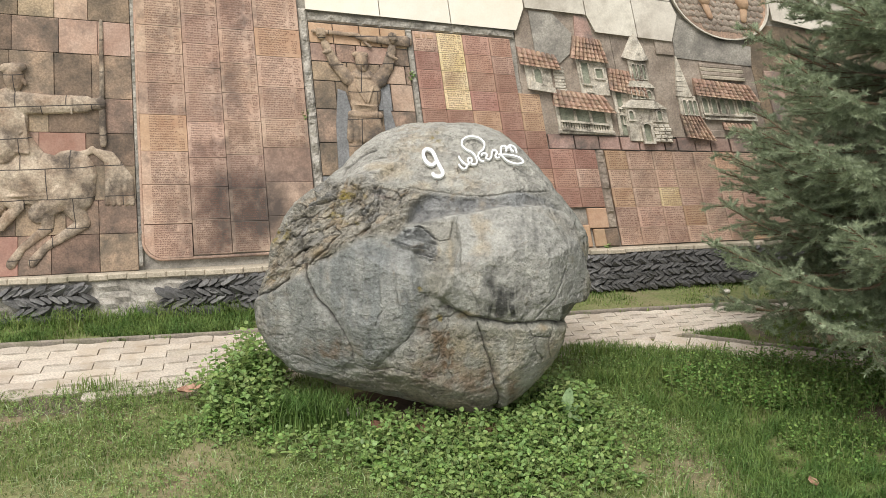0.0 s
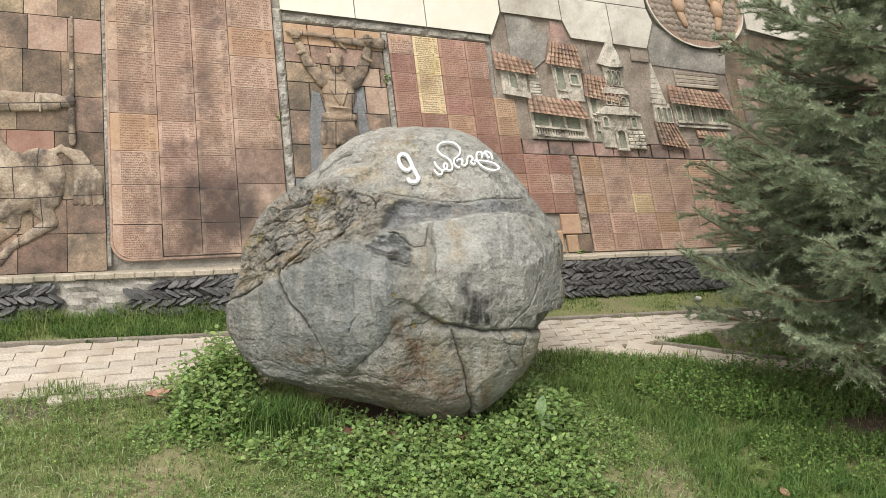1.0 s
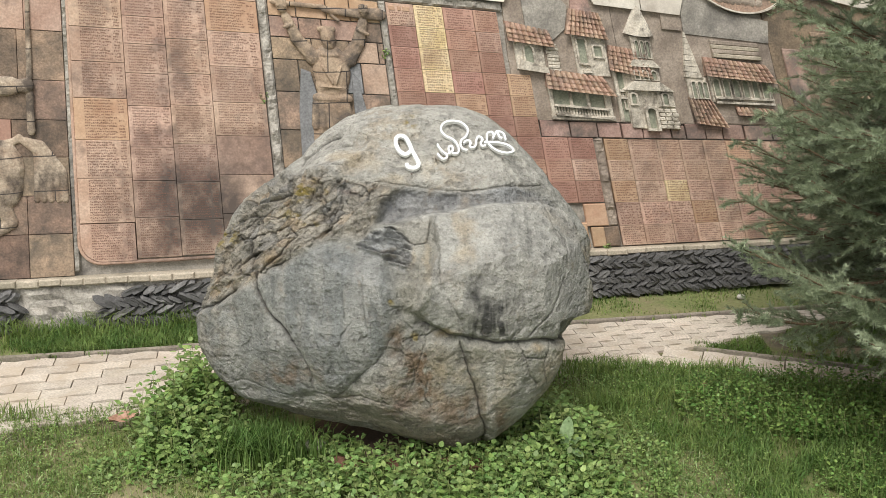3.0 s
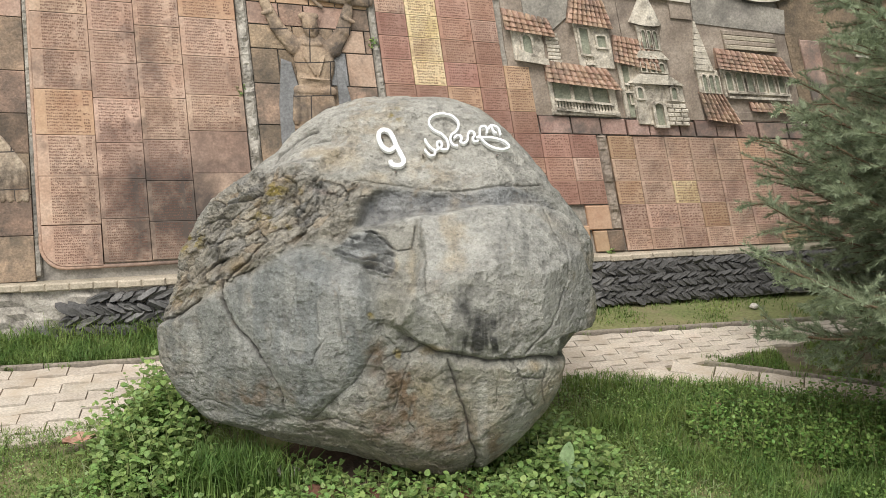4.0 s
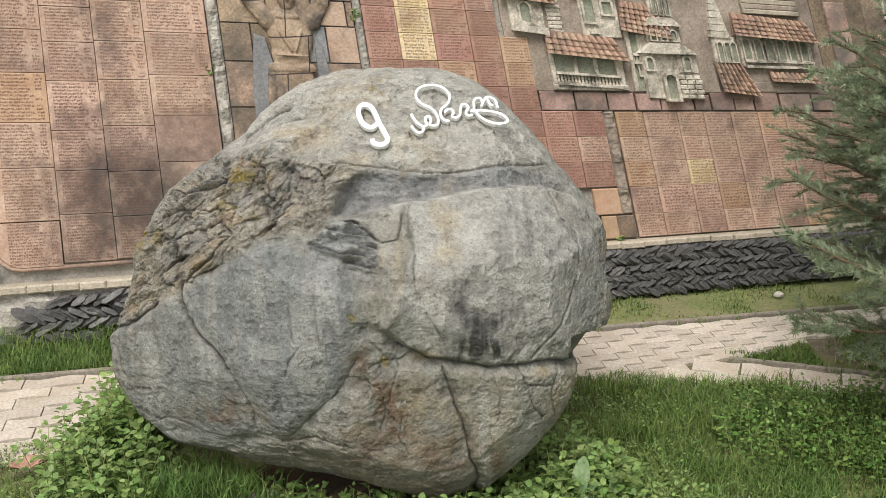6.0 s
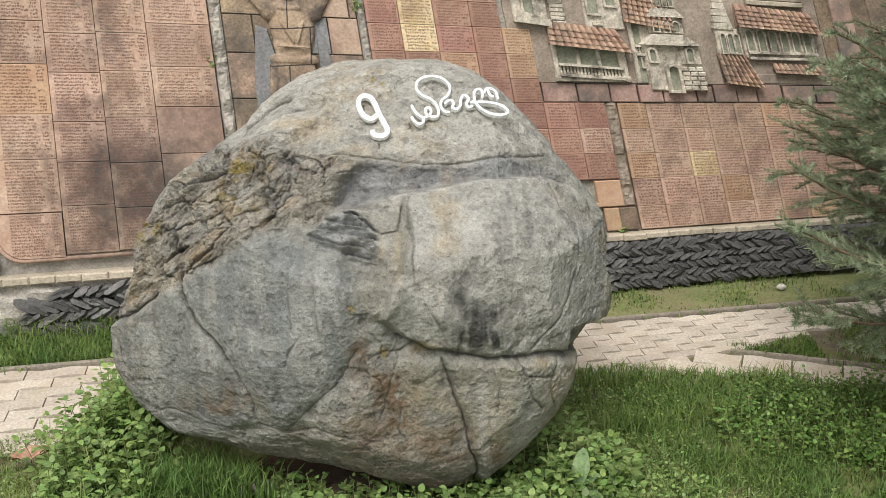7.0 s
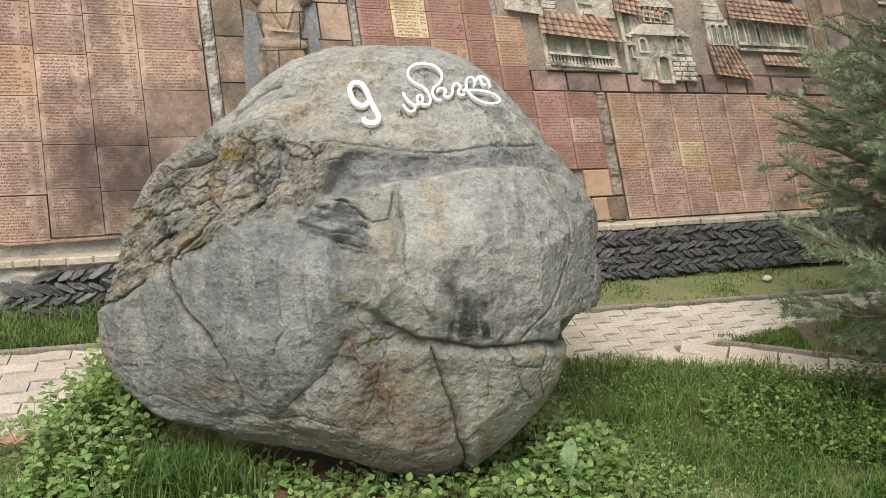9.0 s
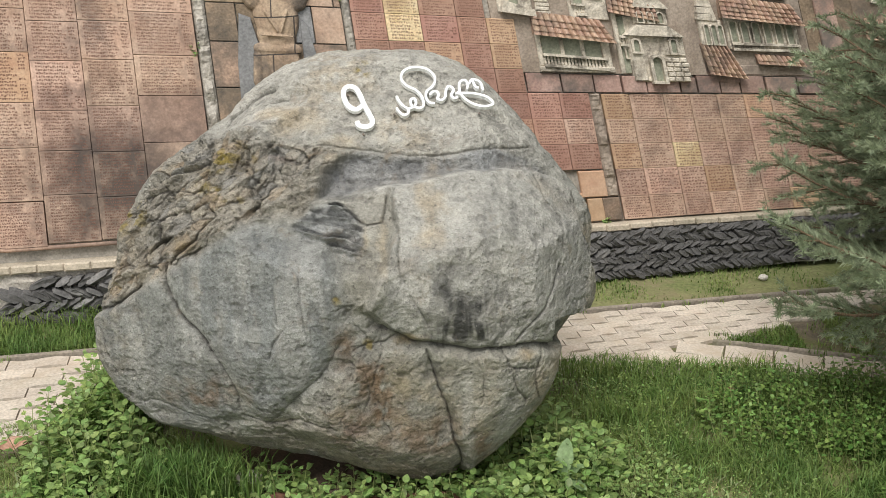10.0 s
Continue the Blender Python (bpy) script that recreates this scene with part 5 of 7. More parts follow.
backing("plaster_panel", [(4.14, 1.7), (4.28, 1.66), (4.25, 1.85), (4.16, 1.86)], M_BAND, 0.02, "dull red plaster patch over the town")
backing("plaster_panel", [(4.72, 1.62), (4.85, 1.62), (4.86, 1.95), (4.74, 1.95)], M_PLASTER, 0.02, "dark brown upright plaster strip over the town")
backing("plaster_panel", [(4.86, 1.6), (5.42, 1.58), (5.45, 1.75), (5.2, 1.78), (5.0, 1.9), (4.88, 1.95)], M_CEMENT, 0.013, "grey plaster patch under the round relief")


def tiled_roof(parent, quad, cols, rows, d0, d1):
    """Rows of half-round tiles between four corners: low left, low right, top right, top left."""
    bl, br, tr, tl = quad
    d0, d1 = 0.6 * d0, 0.62 * d1
    bm = bmesh.new()
    rng = random.Random(int(bl[0] * 1000))

    def at(s, t):
        lo = (bl[0] + (br[0] - bl[0]) * s, bl[1] + (br[1] - bl[1]) * s)
        hi = (tl[0] + (tr[0] - tl[0]) * s, tl[1] + (tr[1] - tl[1]) * s)
        return lo[0] + (hi[0] - lo[0]) * t, lo[1] + (hi[1] - lo[1]) * t
    for r in range(rows):
        for c in range(cols):
            s0, s1 = c / cols, (c + 1) / cols
            t0, t1 = max(0, (r - 0.25) / rows), (r + 1) / rows
            plane0, plane1 = d1 + (d0 - d1) * t0, d1 + (d0 - d1) * t1
            depth = plane0
            sweep = []
            for t, dd in ((t0, plane0 + 0.008 + rng.uniform(-0.003, 0.004)), (t1, plane1 - 0.003)):
                row = []
                for k in range(6):
                    f = k / 5
                    a, b = at(s0 + (s1 - s0) * f, t + rng.uniform(-0.01, 0.01) / rows)
                    row.append(bm.verts.new(W(a, b, dd + 0.021 * math.sin(math.pi * f))))
                sweep.append(row)
            base = [bm.verts.new(W(*at(s0 + (s1 - s0) * k / 5, t0), depth - 0.004)) for k in range(6)]
            for k in range(5):
                bm.faces.new((sweep[0][k], sweep[0][k + 1], sweep[1][k + 1], sweep[1][k]))
                bm.faces.new((base[k], base[k + 1], sweep[0][k + 1], sweep[0][k]))
    tagged(part("roof_tiles", bm, M_ROOF, parent), kind="stuff")
    bm = bmesh.new()
    prism(bm, [bl, br, tr, tl], -0.01, d0 - 0.006, 1.0)
    part("roof", bm, M_ROOF, parent)


def opening(parent, a, b, w, h, d, arched=True, thick=0.012, proud=0.014):
    d = 0.62 * d
    n = arch_outline(a, b, w, h) if arched else [(a - w / 2, b), (a + w / 2, b), (a + w / 2, b + h), (a - w / 2, b + h)]
    o = arch_outline(a, b - thick, w + 2 * thick, h + 2 * thick) if arched else [(a - w / 2 - thick, b - thick), (a + w / 2 + thick, b - thick), (a + w / 2 + thick, b + h + thick), (a - w / 2 - thick, b + h + thick)]
    bm = bmesh.new()
    ring(bm, n, o, d - 0.005, d + proud)
    win = part("window", bm, M_STONE, parent)
    bm = bmesh.new()
    prism(bm, n, d - 0.01, d + 0.002)
    part("niche", bm, M_NICHE, win)


def body(parent, a0, a1, b0, b1, d, mat=None, name="wall"):
    bm = bmesh.new()
    block(bm, a0, a1, b0, b1, -0.01, 0.62 * d, 0.005)
    return part(name, bm, mat or M_STONE, parent)


def balustrade(parent, a0, a1, b0, b1, d, count, slope=0.0):
    d = 0.62 * d
    bm = bmesh.new()
    for lo, hi in ((b0, b0 + 0.016), (b1 - 0.014, b1)):
        prism(bm, [(a0, lo), (a1, lo + slope), (a1, hi + slope), (a0, hi)], d - 0.03, d + 0.012)
    part("rail", bm, M_STONE, parent)
    for k in range(count):
        a = a0 + (a1 - a0) * (k + 0.5) / count
        s = slope * (k + 0.5) / count
        bm = bmesh.new()
        h = b1 - b0
        limb(bm, (a, b0 + 0.02 + s), 0.008, (a, b0 + h * 0.45 + s), 0.0055, 1.0, d, 6)
        limb(bm, (a, b0 + h * 0.55 + s), 0.0075, (a, b1 - 0.018 + s), 0.005, 1.0, d, 6)
        part("baluster", bm, M_STONE, parent)


def house(label):
    return thing("carved_house", label, "carved house", "carved town houses")


h = house("small carved house with a clay tile roof and one window")
body(h, 3.735, 3.92, 1.27, 1.47, 0.03)
opening(h, 3.82, 1.32, 0.05, 0.11, 0.031)
bm = bmesh.new()
prism(bm, [(3.74, 1.27), (3.93, 1.25), (3.93, 1.29), (3.76, 1.34)], 0.02, 0.05, 0.95)
part("ramp", bm, M_STONE, h)
for k in range(9):
    body(h, 3.935 + 0.004 * (k % 2), 4.01 + 0.005 * (k % 2), 1.24 + 0.024 * k, 1.263 + 0.024 * k, 0.028 + 0.003 * (k % 3), name="stone")
tiled_roof(h, ((3.7, 1.455), (3.995, 1.43), (3.97, 1.545), (3.7, 1.585)), 8, 4, 0.02, 0.055)

h = house("tall carved house with a steep clay tile roof")
body(h, 4.115, 4.325, 1.25, 1.545, 0.035)
opening(h, 4.165, 1.34, 0.05, 0.16, 0.036, False)
opening(h, 4.265, 1.39, 0.05, 0.07, 0.036, False)
balustrade(h, 4.15, 4.205, 1.27, 1.34, 0.045, 4)
tiled_roof(h, ((4.075, 1.53), (4.345, 1.51), (4.32, 1.69), (4.13, 1.705)), 9, 5, 0.025, 0.07)

h = house("carved balcony house with green niches and a balustrade")
body(h, 3.9, 4.3, 0.935, 0.97, 0.055)
body(h, 3.905, 3.93, 0.97, 1.17, 0.04, name="post")
body(h, 4.03, 4.05, 0.97, 1.15, 0.035, name="post")
body(h, 4.14, 4.16, 0.97, 1.15, 0.035, name="post")
body(h, 4.255, 4.295, 0.95, 1.15, 0.04, name="post")
body(h, 3.93, 4.255, 0.97, 1.16, 0.012, M_NICHE, "niche")
balustrade(h, 3.925, 4.27, 0.968, 1.045, 0.055, 19, -0.02)
tiled_roof(h, ((3.895, 1.15), (4.33, 1.115), (4.27, 1.25), (3.9, 1.285)), 11, 4, 0.03, 0.08)

h = house("narrow carved house between balcony house and church")
body(h, 4.335, 4.36, 0.93, 1.3, 0.045, name="post")
body(h, 4.36, 4.47, 0.93, 1.28, 0.02, M_NICHE)
body(h, 4.4, 4.5, 1.16, 1.28, 0.028, name="upper_wall")
opening(h, 4.4, 1.03, 0.035, 0.055, 0.021, False, 0.008)
balustrade(h, 4.355, 4.47, 1.1, 1.165, 0.04, 7, -0.005)
tiled_roof(h, ((4.315, 1.3), (4.59, 1.255), (4.57, 1.45), (4.34, 1.475)), 9, 6, 0.025, 0.065)

c = thing("carved_church", "pale carved church with a cone spire, drum and arched door", "carved church")
body(c, 4.395, 4.7, 0.885, 1.17, 0.045, name="nave")
body(c, 4.4, 4.47, 0.89, 1.17, 0.065, name="side_wall")
for r in range(5):
    for k in range(3):
        body(c, 4.575 + 0.042 * k + 0.008 * (r % 2), 4.614 + 0.042 * k + 0.008 * (r % 2), 0.89 + 0.03 * r, 0.917 + 0.03 * r, 0.07 + 0.003 * ((k + r) % 3), name="stone")
body(c, 4.59, 4.7, 1.05, 1.17, 0.06, name="side_wall")
opening(c, 4.435, 1.07, 0.03, 0.07, 0.066)
opening(c, 4.64, 1.07, 0.03, 0.08, 0.061)
opening(c, 4.53, 0.89, 0.05, 0.15, 0.046, True, 0.016, 0.03)
bm = bmesh.new()
prism(bm, [(4.375, 1.165), (4.715, 1.165), (4.63, 1.235), (4.45, 1.235)], -0.01, 0.062, 0.93)
part("lower_roof", bm, M_STONE, c)
body(c, 4.45, 4.635, 1.235, 1.34, 0.06, name="drum")
for a in (4.485, 4.54, 4.595):
    opening(c, a, 1.25, 0.028, 0.06, 0.061, True, 0.007)
bm = bmesh.new()
prism(bm, [(4.435, 1.335), (4.655, 1.335), (4.61, 1.39), (4.475, 1.39)], -0.01, 0.056, 0.92)
part("upper_roof", bm, M_STONE, c)
body(c, 4.49, 4.62, 1.39, 1.55, 0.06, name="belfry")
for a in (4.52, 4.555, 4.59):
    opening(c, a, 1.405, 0.018, 0.115, 0.061, True, 0.006)
bm = bmesh.new()
ringv = [bm.verts.new(W(4.555 + 0.1 * math.cos(t), 1.55 + 0.018 * math.cos(t) ** 2, 0.012 + 0.05 * math.sin(t))) for t in (math.pi * i / 10 for i in range(11))]
tip = bm.verts.new(W(4.575, 1.805, 0.03))
for p, q in zip(ringv, ringv[1:]):
    bm.faces.new((p, q, tip))
bm.faces.new(ringv)
part("spire", bm, M_STONE, c)

t = thing("carved_tower", "slim carved tower with a shingled spire and arched belfry", "carved tower")
for r in range(8):
    w0, w1 = 0.06 * (1 - r / 8.6), 0.06 * (1 - (r + 1) / 8.6)
    bm = bmesh.new()
    b0 = 1.28 + 0.042 * r
    prism(bm, [(4.86 - w0, b0), (4.86 + w0, b0 - 0.004), (4.86 + w1, b0 + 0.04), (4.86 - w1, b0 + 0.04)], -0.01, 0.036 - 0.0025 * r, 0.92)
    part("shingle_course", bm, M_STONE, t)
body(t, 4.81, 4.94, 1.12, 1.285, 0.045, name="belfry")
for a in (4.845, 4.885, 4.92):
    opening(t, a, 1.13, 0.024, 0.12, 0.046, True, 0.006)
tiled_roof(t, ((4.81, 0.94), (5.02, 0.91), (4.95, 1.12), (4.8, 1.13)), 7, 6, 0.03, 0.07)
body(t, 4.82, 4.98, 0.885, 0.945, 0.03, M_BAND)

h = house("long carved arcade house with a deep clay tile roof")
body(h, 4.96, 5.37, 1.1, 1.32, 0.03)
for k in range(6):
    opening(h, 5.0 + 0.064 * k, 1.15, 0.036, 0.13, 0.031, True, 0.007)
balustrade(h, 4.975, 5.36, 1.095, 1.145, 0.045, 18)
tiled_roof(h, ((4.94, 1.3), (5.4, 1.27), (5.36, 1.41), (4.95, 1.44)), 13, 5, 0.035, 0.09)
for k in range(4):
    body(h, 5.02, 5.34, 1.44 + 0.033 * k, 1.472 + 0.033 * k, 0.055 - 0.006 * k, M_PLASTER if k % 2 else M_LEDGE, "shingle_course")
tiled_roof(h, ((5.1, 1.01), (5.37, 1.0), (5.35, 1.065), (5.1, 1.075)), 9, 2, 0.02, 0.05)
body(h, 5.0, 5.36, 0.935, 1.0, 0.018, M_PLASTER, "base")

h = house("far carved house with a pale shuttered window")
body(h, 5.72, 6.3, 1.3, 1.7, 0.02, M_RELIEF_TILE)
opening(h, 5.93, 1.47, 0.16, 0.14, 0.021, False, 0.014)
body(h, 5.92, 5.935, 1.47, 1.61, 0.034, name="mullion")
tiled_roof(h, ((5.75, 1.2), (6.2, 1.18), (6.15, 1.32), (5.78, 1.35)), 14, 4, 0.02, 0.06)
body(h, 5.5, 5.62, 1.1, 1.55, 0.03, M_BAND, "buttress")

band = thing("block_course", "course of dull red clay blocks under the carved town", "block course")
rng = random.Random(2)
a = 3.815
while a < 7.0:
    w = rng.uniform(0.09, 0.19)
    tile(band, a, a + w, 0.812, 0.925 + rng.uniform(-0.01, 0.006), M_BAND if rng.random() < 0.75 else M_PLASTER, 0.012 + rng.uniform(0, 0.014), 0.004, "block")
    a += w


def medallion():
    m = thing("round_relief", "round green-grey relief with scale pattern and ochre forms", "relief medallion")
    ca, cb, R = 5.285, 2.16, 0.36
    circle = [(ca + R * math.cos(2 * math.pi * i / 40), cb + R * math.sin(2 * math.pi * i / 40)) for i in range(40)]
    bm = bmesh.new()
    prism(bm, circle, -0.01, 0.012)
    part("disc", bm, M_RELIEF_TILE, m)
    bm = bmesh.new()
    ring(bm, circle, [(ca + (a - ca) * 1.03, cb + (b - cb) * 1.03) for a, b in circle], 0.0, 0.04)
    part("rim", bm, M_WHITE_STAINED, m)
    bm = bmesh.new()
    rng = random.Random(6)
    for r in range(13):
        for k in range(16):
            a, b = ca - 0.34 + 0.045 * k + 0.022 * (r % 2), cb - 0.33 + 0.05 * r
            if math.hypot(a - ca, b - cb) < R - 0.03:
                blob(bm, a, b, 0.027, 0.036, 0.02, 0.01, rng.uniform(-60, 60) + 40 * math.sin(a * 9), 8, 5)
    tagged(part("scale_pattern", bm, M_PLASTER, m), kind="stuff")
    for s, x in ((1, 5.17), (-1, 5.46)):
        bm = bmesh.new()
        blob(bm, x, 2.13, 0.05, 0.075, 0.05, 0.03)
        limb(bm, (x, 2.06), 0.028, (x + 0.02 * s, 1.97), 0.022, 0.9, 0.03)
        for k in range(5):
            limb(bm, (x + 0.02 * (k - 2), 2.17), 0.014, (x + 0.045 * (k - 2), 2.27), 0.011, 0.9, 0.04, 6)
        part("ochre_form", bm, M_TERRA_ORANGE, m, smooth=True)


medallion()


# ---- slate braid along the plinth ----
def slate_mesh(seed):
    rng = random.Random(seed)
    bm = bmesh.new()
    n = 8
    lo, hi = [], []
    for i in range(n):
        t = 2 * math.pi * i / n
        x, y = 0.5 * math.cos(t) * rng.uniform(0.9, 1.08), 0.5 * math.sin(t) * rng.uniform(0.8, 1.1)
        lo.append(bm.verts.new((x, y, -0.35)))
        hi.append(bm.verts.new((x * 0.82, y * 0.75, 0.45 + rng.uniform(-0.12, 0.12))))
    for i in range(n):
        bm.faces.new((lo[i], lo[(i + 1) % n], hi[(i + 1) % n], hi[i]))
    bm.faces.new(hi)
    bm.faces.new(lo[::-1])
    bmesh.ops.recalc_face_normals(bm, faces=bm.faces)
    me = bpy.data.meshes.new("slate")
    bm.to_mesh(me)
    bm.free()
    me.materials.append(M_SLATE)
    return me


def build_braid():
    shapes = [slate_mesh(k) for k in range(6)]
    braid = thing("slate_braid", "braided band of dark slate flakes set in mortar along the wall foot", "stone braid", kind="structure")
    rng = random.Random(9)
    rest_v, rest_f = [], []
    frame_m = Matrix((WALL_U, WALL_V, WALL_N)).transposed().to_4x4()
    count = 0
    for strand in range(6):
        a = -1.6
        up = strand % 2 == 0
        while a < 6.4:
            right = a > 2.6
            step = 0.03 if right else 0.05
            b = -0.075 - 0.05 * strand if right else -0.09 - 0.06 * strand
            keep = right or (noise.noise(Vector((a * 2.2, strand * 0.5, 1.5))) > -0.16 and strand < 4)
            if keep:
                L, T = (0.08, 0.036) if right else (rng.uniform(0.09, 0.15), 0.042)
                turn = (1 if up else -1) * radians(rng.uniform(22, 36))
                place = W(a, b + rng.uniform(-0.006, 0.006), 0.062 + 0.01 * strand / 6 + rng.uniform(0, 0.012))
                m = Matrix.Translation(place) @ frame_m @ Matrix.Rotation(turn, 4, "Z") @ Matrix.Rotation(rng.uniform(-0.7, 0.5), 4, "X") @ Matrix.Diagonal((L, T * rng.uniform(0.85, 1.15), rng.uniform(0.04, 0.07), 1))
                me = shapes[rng.randrange(6)]
                if 4.05 < a < 5.35 and count < 300:
                    ob = new("slate", me)
                    ob.parent = braid
                    ob.matrix_world = m
                    count += 1
                else:
                    off = len(rest_v)
                    rest_v += [m @ v.co for v in me.vertices]
                    rest_f += [tuple(i + off for i in f.vertices) for f in me.polygons]
            a += step * rng.uniform(0.85, 1.15)
    me = bpy.data.meshes.new("slate_rest")
    me.from_pydata(rest_v, [], rest_f)
    me.materials.append(M_SLATE)
    ob = new("slate_rest", me)
    ob.parent = braid
    tagged(ob, kind="stuff")


build_braid()


# ---- paving ----
def paver_mesh(length, width, amp, seed):
    bm = bmesh.new()
    n = 10
    low, top = [], []

    def edge(s, k):
        x = -length / 2 + length * k / n
        return x, s * width / 2 + amp * math.sin(2 * math.pi * k / n)
    outline = [edge(-1, k) for k in range(n + 1)] + [edge(1, k) for k in range(n, -1, -1)]
    for x, y in outline:
        low.append(bm.verts.new((x, y, -0.04)))
        top.append(bm.verts.new((x * 0.985, y * 0.965 + 0.0, 0.0)))
    c = len(outline)
    for i in range(c):
        bm.faces.new((low[i], low[(i + 1) % c], top[(i + 1) % c], top[i]))
    for k in range(n):
        bm.faces.new((top[k], top[k + 1], top[c - 2 - k], top[c - 1 - k]))
    bmesh.ops.recalc_face_normals(bm, faces=bm.faces)
    me = bpy.data.meshes.new("paver")
    bm.to_mesh(me)
    bm.free()
    me.materials.append(M_PAVER)
    return me


def build_paving():
    rng = random.Random(15)
    bm = bmesh.new()
    q0, q1 = 0.02, 1.03
    bm.faces.new([bm.verts.new(on_path(p, q, -0.012)) for p, q in ((-7, q0), (9, q0 + 0.1), (9, q1), (-7, q1))])
    path = tagged(mesh_object("pavement", bm, M_JOINT), "path of wavy-edged beige concrete pavers with sandy joints", "pavement", kind="structure")
    # the rows draw together a little towards the fork

    def laid(s, r):
        p = 6.833 * (1 - math.exp(-0.03144 * s))
        return on_path(p, 1.012 - 0.0985 * (0.82 - 0.12 * p) * r)
    n = 8
    for r in range(15):
        for k in range(-15, 22):
            s0 = k + (0.5 if r % 2 else 0) + 0.15
            at = laid(s0 + 0.5, r + 0.5)
            fork = at.x > 1.1 and at.y < 0.845 + 0.47 * (at.x - 1.553)
            if at.y < near_edge(at.x) - 0.14 or fork:
                continue
            bm = bmesh.new()
            dz, tilt = 0.002 + rng.uniform(-0.002, 0.002), rng.uniform(-0.002, 0.002)
            low, top = [], []
            for i in range(2 * n + 2):
                e, f = (1, i / n) if i <= n else (0, (2 * n + 1 - i) / n)
                wave = 0.13 * math.sin(2 * math.pi * f)
                low.append(bm.verts.new(laid(s0 + f, r + e + wave) + Vector((0, 0, -0.04))))
                inner = laid(s0 + 0.012 + f * 0.976, r + 0.03 + e * 0.94 + wave)
                top.append(bm.verts.new(inner + Vector((0, 0, dz + tilt * (f - 0.5)))))
            c = len(low)
            for i in range(c):
                bm.faces.new((low[i], low[(i + 1) % c], top[(i + 1) % c], top[i]))
            for i in range(n):
                bm.faces.new((top[i], top[i + 1], top[c - 2 - i], top[c - 1 - i]))
            part("paver", bm, M_PAVER, path)
    me = paver_mesh(0.2, 0.125, 0.008, 2)
    d = Vector((0.952, -0.306, 0))
    s = Vector((-0.306, -0.952, 0))
    for r in range(3):
        for k in range(13):
            at = Vector((0.92, 1.03, 0)) + d * (0.205 * k + 0.1 * r) + s * (0.085 + 0.128 * r)
            if at.x < 1.02 or at.y > 0.81 + 0.47 * (at.x - 1.553) or at.y < near_edge(at.x) - 0.12:
                continue
            ob = new("paver", me)
            ob.parent = path
            ob.matrix_world = pose(at.x, at.y, 0.003 + rng.uniform(-0.002, 0.002), rng.uniform(-0.5, 0.5), 0, -17.8 + rng.uniform(-1, 1))
    # bare soil in the fork
    bm = bmesh.new()
    o = [(2.1, 0.74), (2.3, 0.69), (3.6, 0.33), (3.6, 0.8), (2.5, 0.82), (2.2, 0.82)]
    vs = [bm.verts.new((x, y, 0.006)) for x, y in o]
    mid = bm.verts.new((2.5, 0.7, 0.012))
    for i in range(len(vs)):
        bm.faces.new((vs[i], vs[(i + 1) % len(vs)], mid))
    tagged(mesh_object("soil_bed", bm, M_SOIL), "bare trodden soil between path and spruce", "soil", kind="structure")


build_paving()


# ---- spruce ----
def tube(path, radii, seg=6):
    v, f = [], []
    for i, (p, r) in enumerate(zip(path, radii)):
        d = (path[min(i + 1, len(path) - 1)] - path[max(i - 1, 0)])
        d = d / (np.linalg.norm(d) + 1e-9)
        s = np.cross(d, (0.3, 0.2, 0.93))
        s = s / (np.linalg.norm(s) + 1e-9)
        u = np.cross(d, s)
        for k in range(seg):
            t = 2 * math.pi * k / seg
            v.append(p + r * (s * math.cos(t) + u * math.sin(t)))
    for i in range(len(path) - 1):
        for k in range(seg):
            a, b = i * seg + k, i * seg + (k + 1) % seg
            f.append((a, b, b + seg, a + seg))
    return v, f


def needles(S, E, per_metre, length, width, rng):
    """Needles set round the shoots from S to E, pointing forward."""
    ax = E - S
    L = np.linalg.norm(ax, axis=1)
    n = np.maximum(6, (L * per_metre)).astype(int)
    i = np.repeat(np.arange(len(S)), n)
    t = rng.random(len(i))
    d = ax[i] / L[i][:, None]
    ref = np.tile(np.array([0.11, 0.23, 0.97]), (len(i), 1))
    s = np.cross(d, ref)
    s /= np.linalg.norm(s, axis=1)[:, None]
    u = np.cross(s, d)
    ph = rng.random(len(i)) * 2 * np.pi
    # fewer below the shoot
    ph = np.where((np.sin(ph) < -0.3) & (rng.random(len(i)) < 0.5), -ph, ph)
    side = s * np.cos(ph)[:, None] + u * np.sin(ph)[:, None]
    lean = np.radians(rng.uniform(38, 72, len(i)))[:, None]
    way = d * np.cos(lean) + side * np.sin(lean)
    base = S[i] + ax[i] * t[:, None]
    wide = np.cross(way, side)
    wide /= np.linalg.norm(wide, axis=1)[:, None] + 1e-9
    ln = (length * rng.uniform(0.75, 1.2, len(i)))[:, None]
    V = np.stack([base - wide * width / 2, base + wide * width / 2, base + way * ln], 1).reshape(-1, 3)
    F = np.arange(len(V)).reshape(-1, 3)
    return V, F


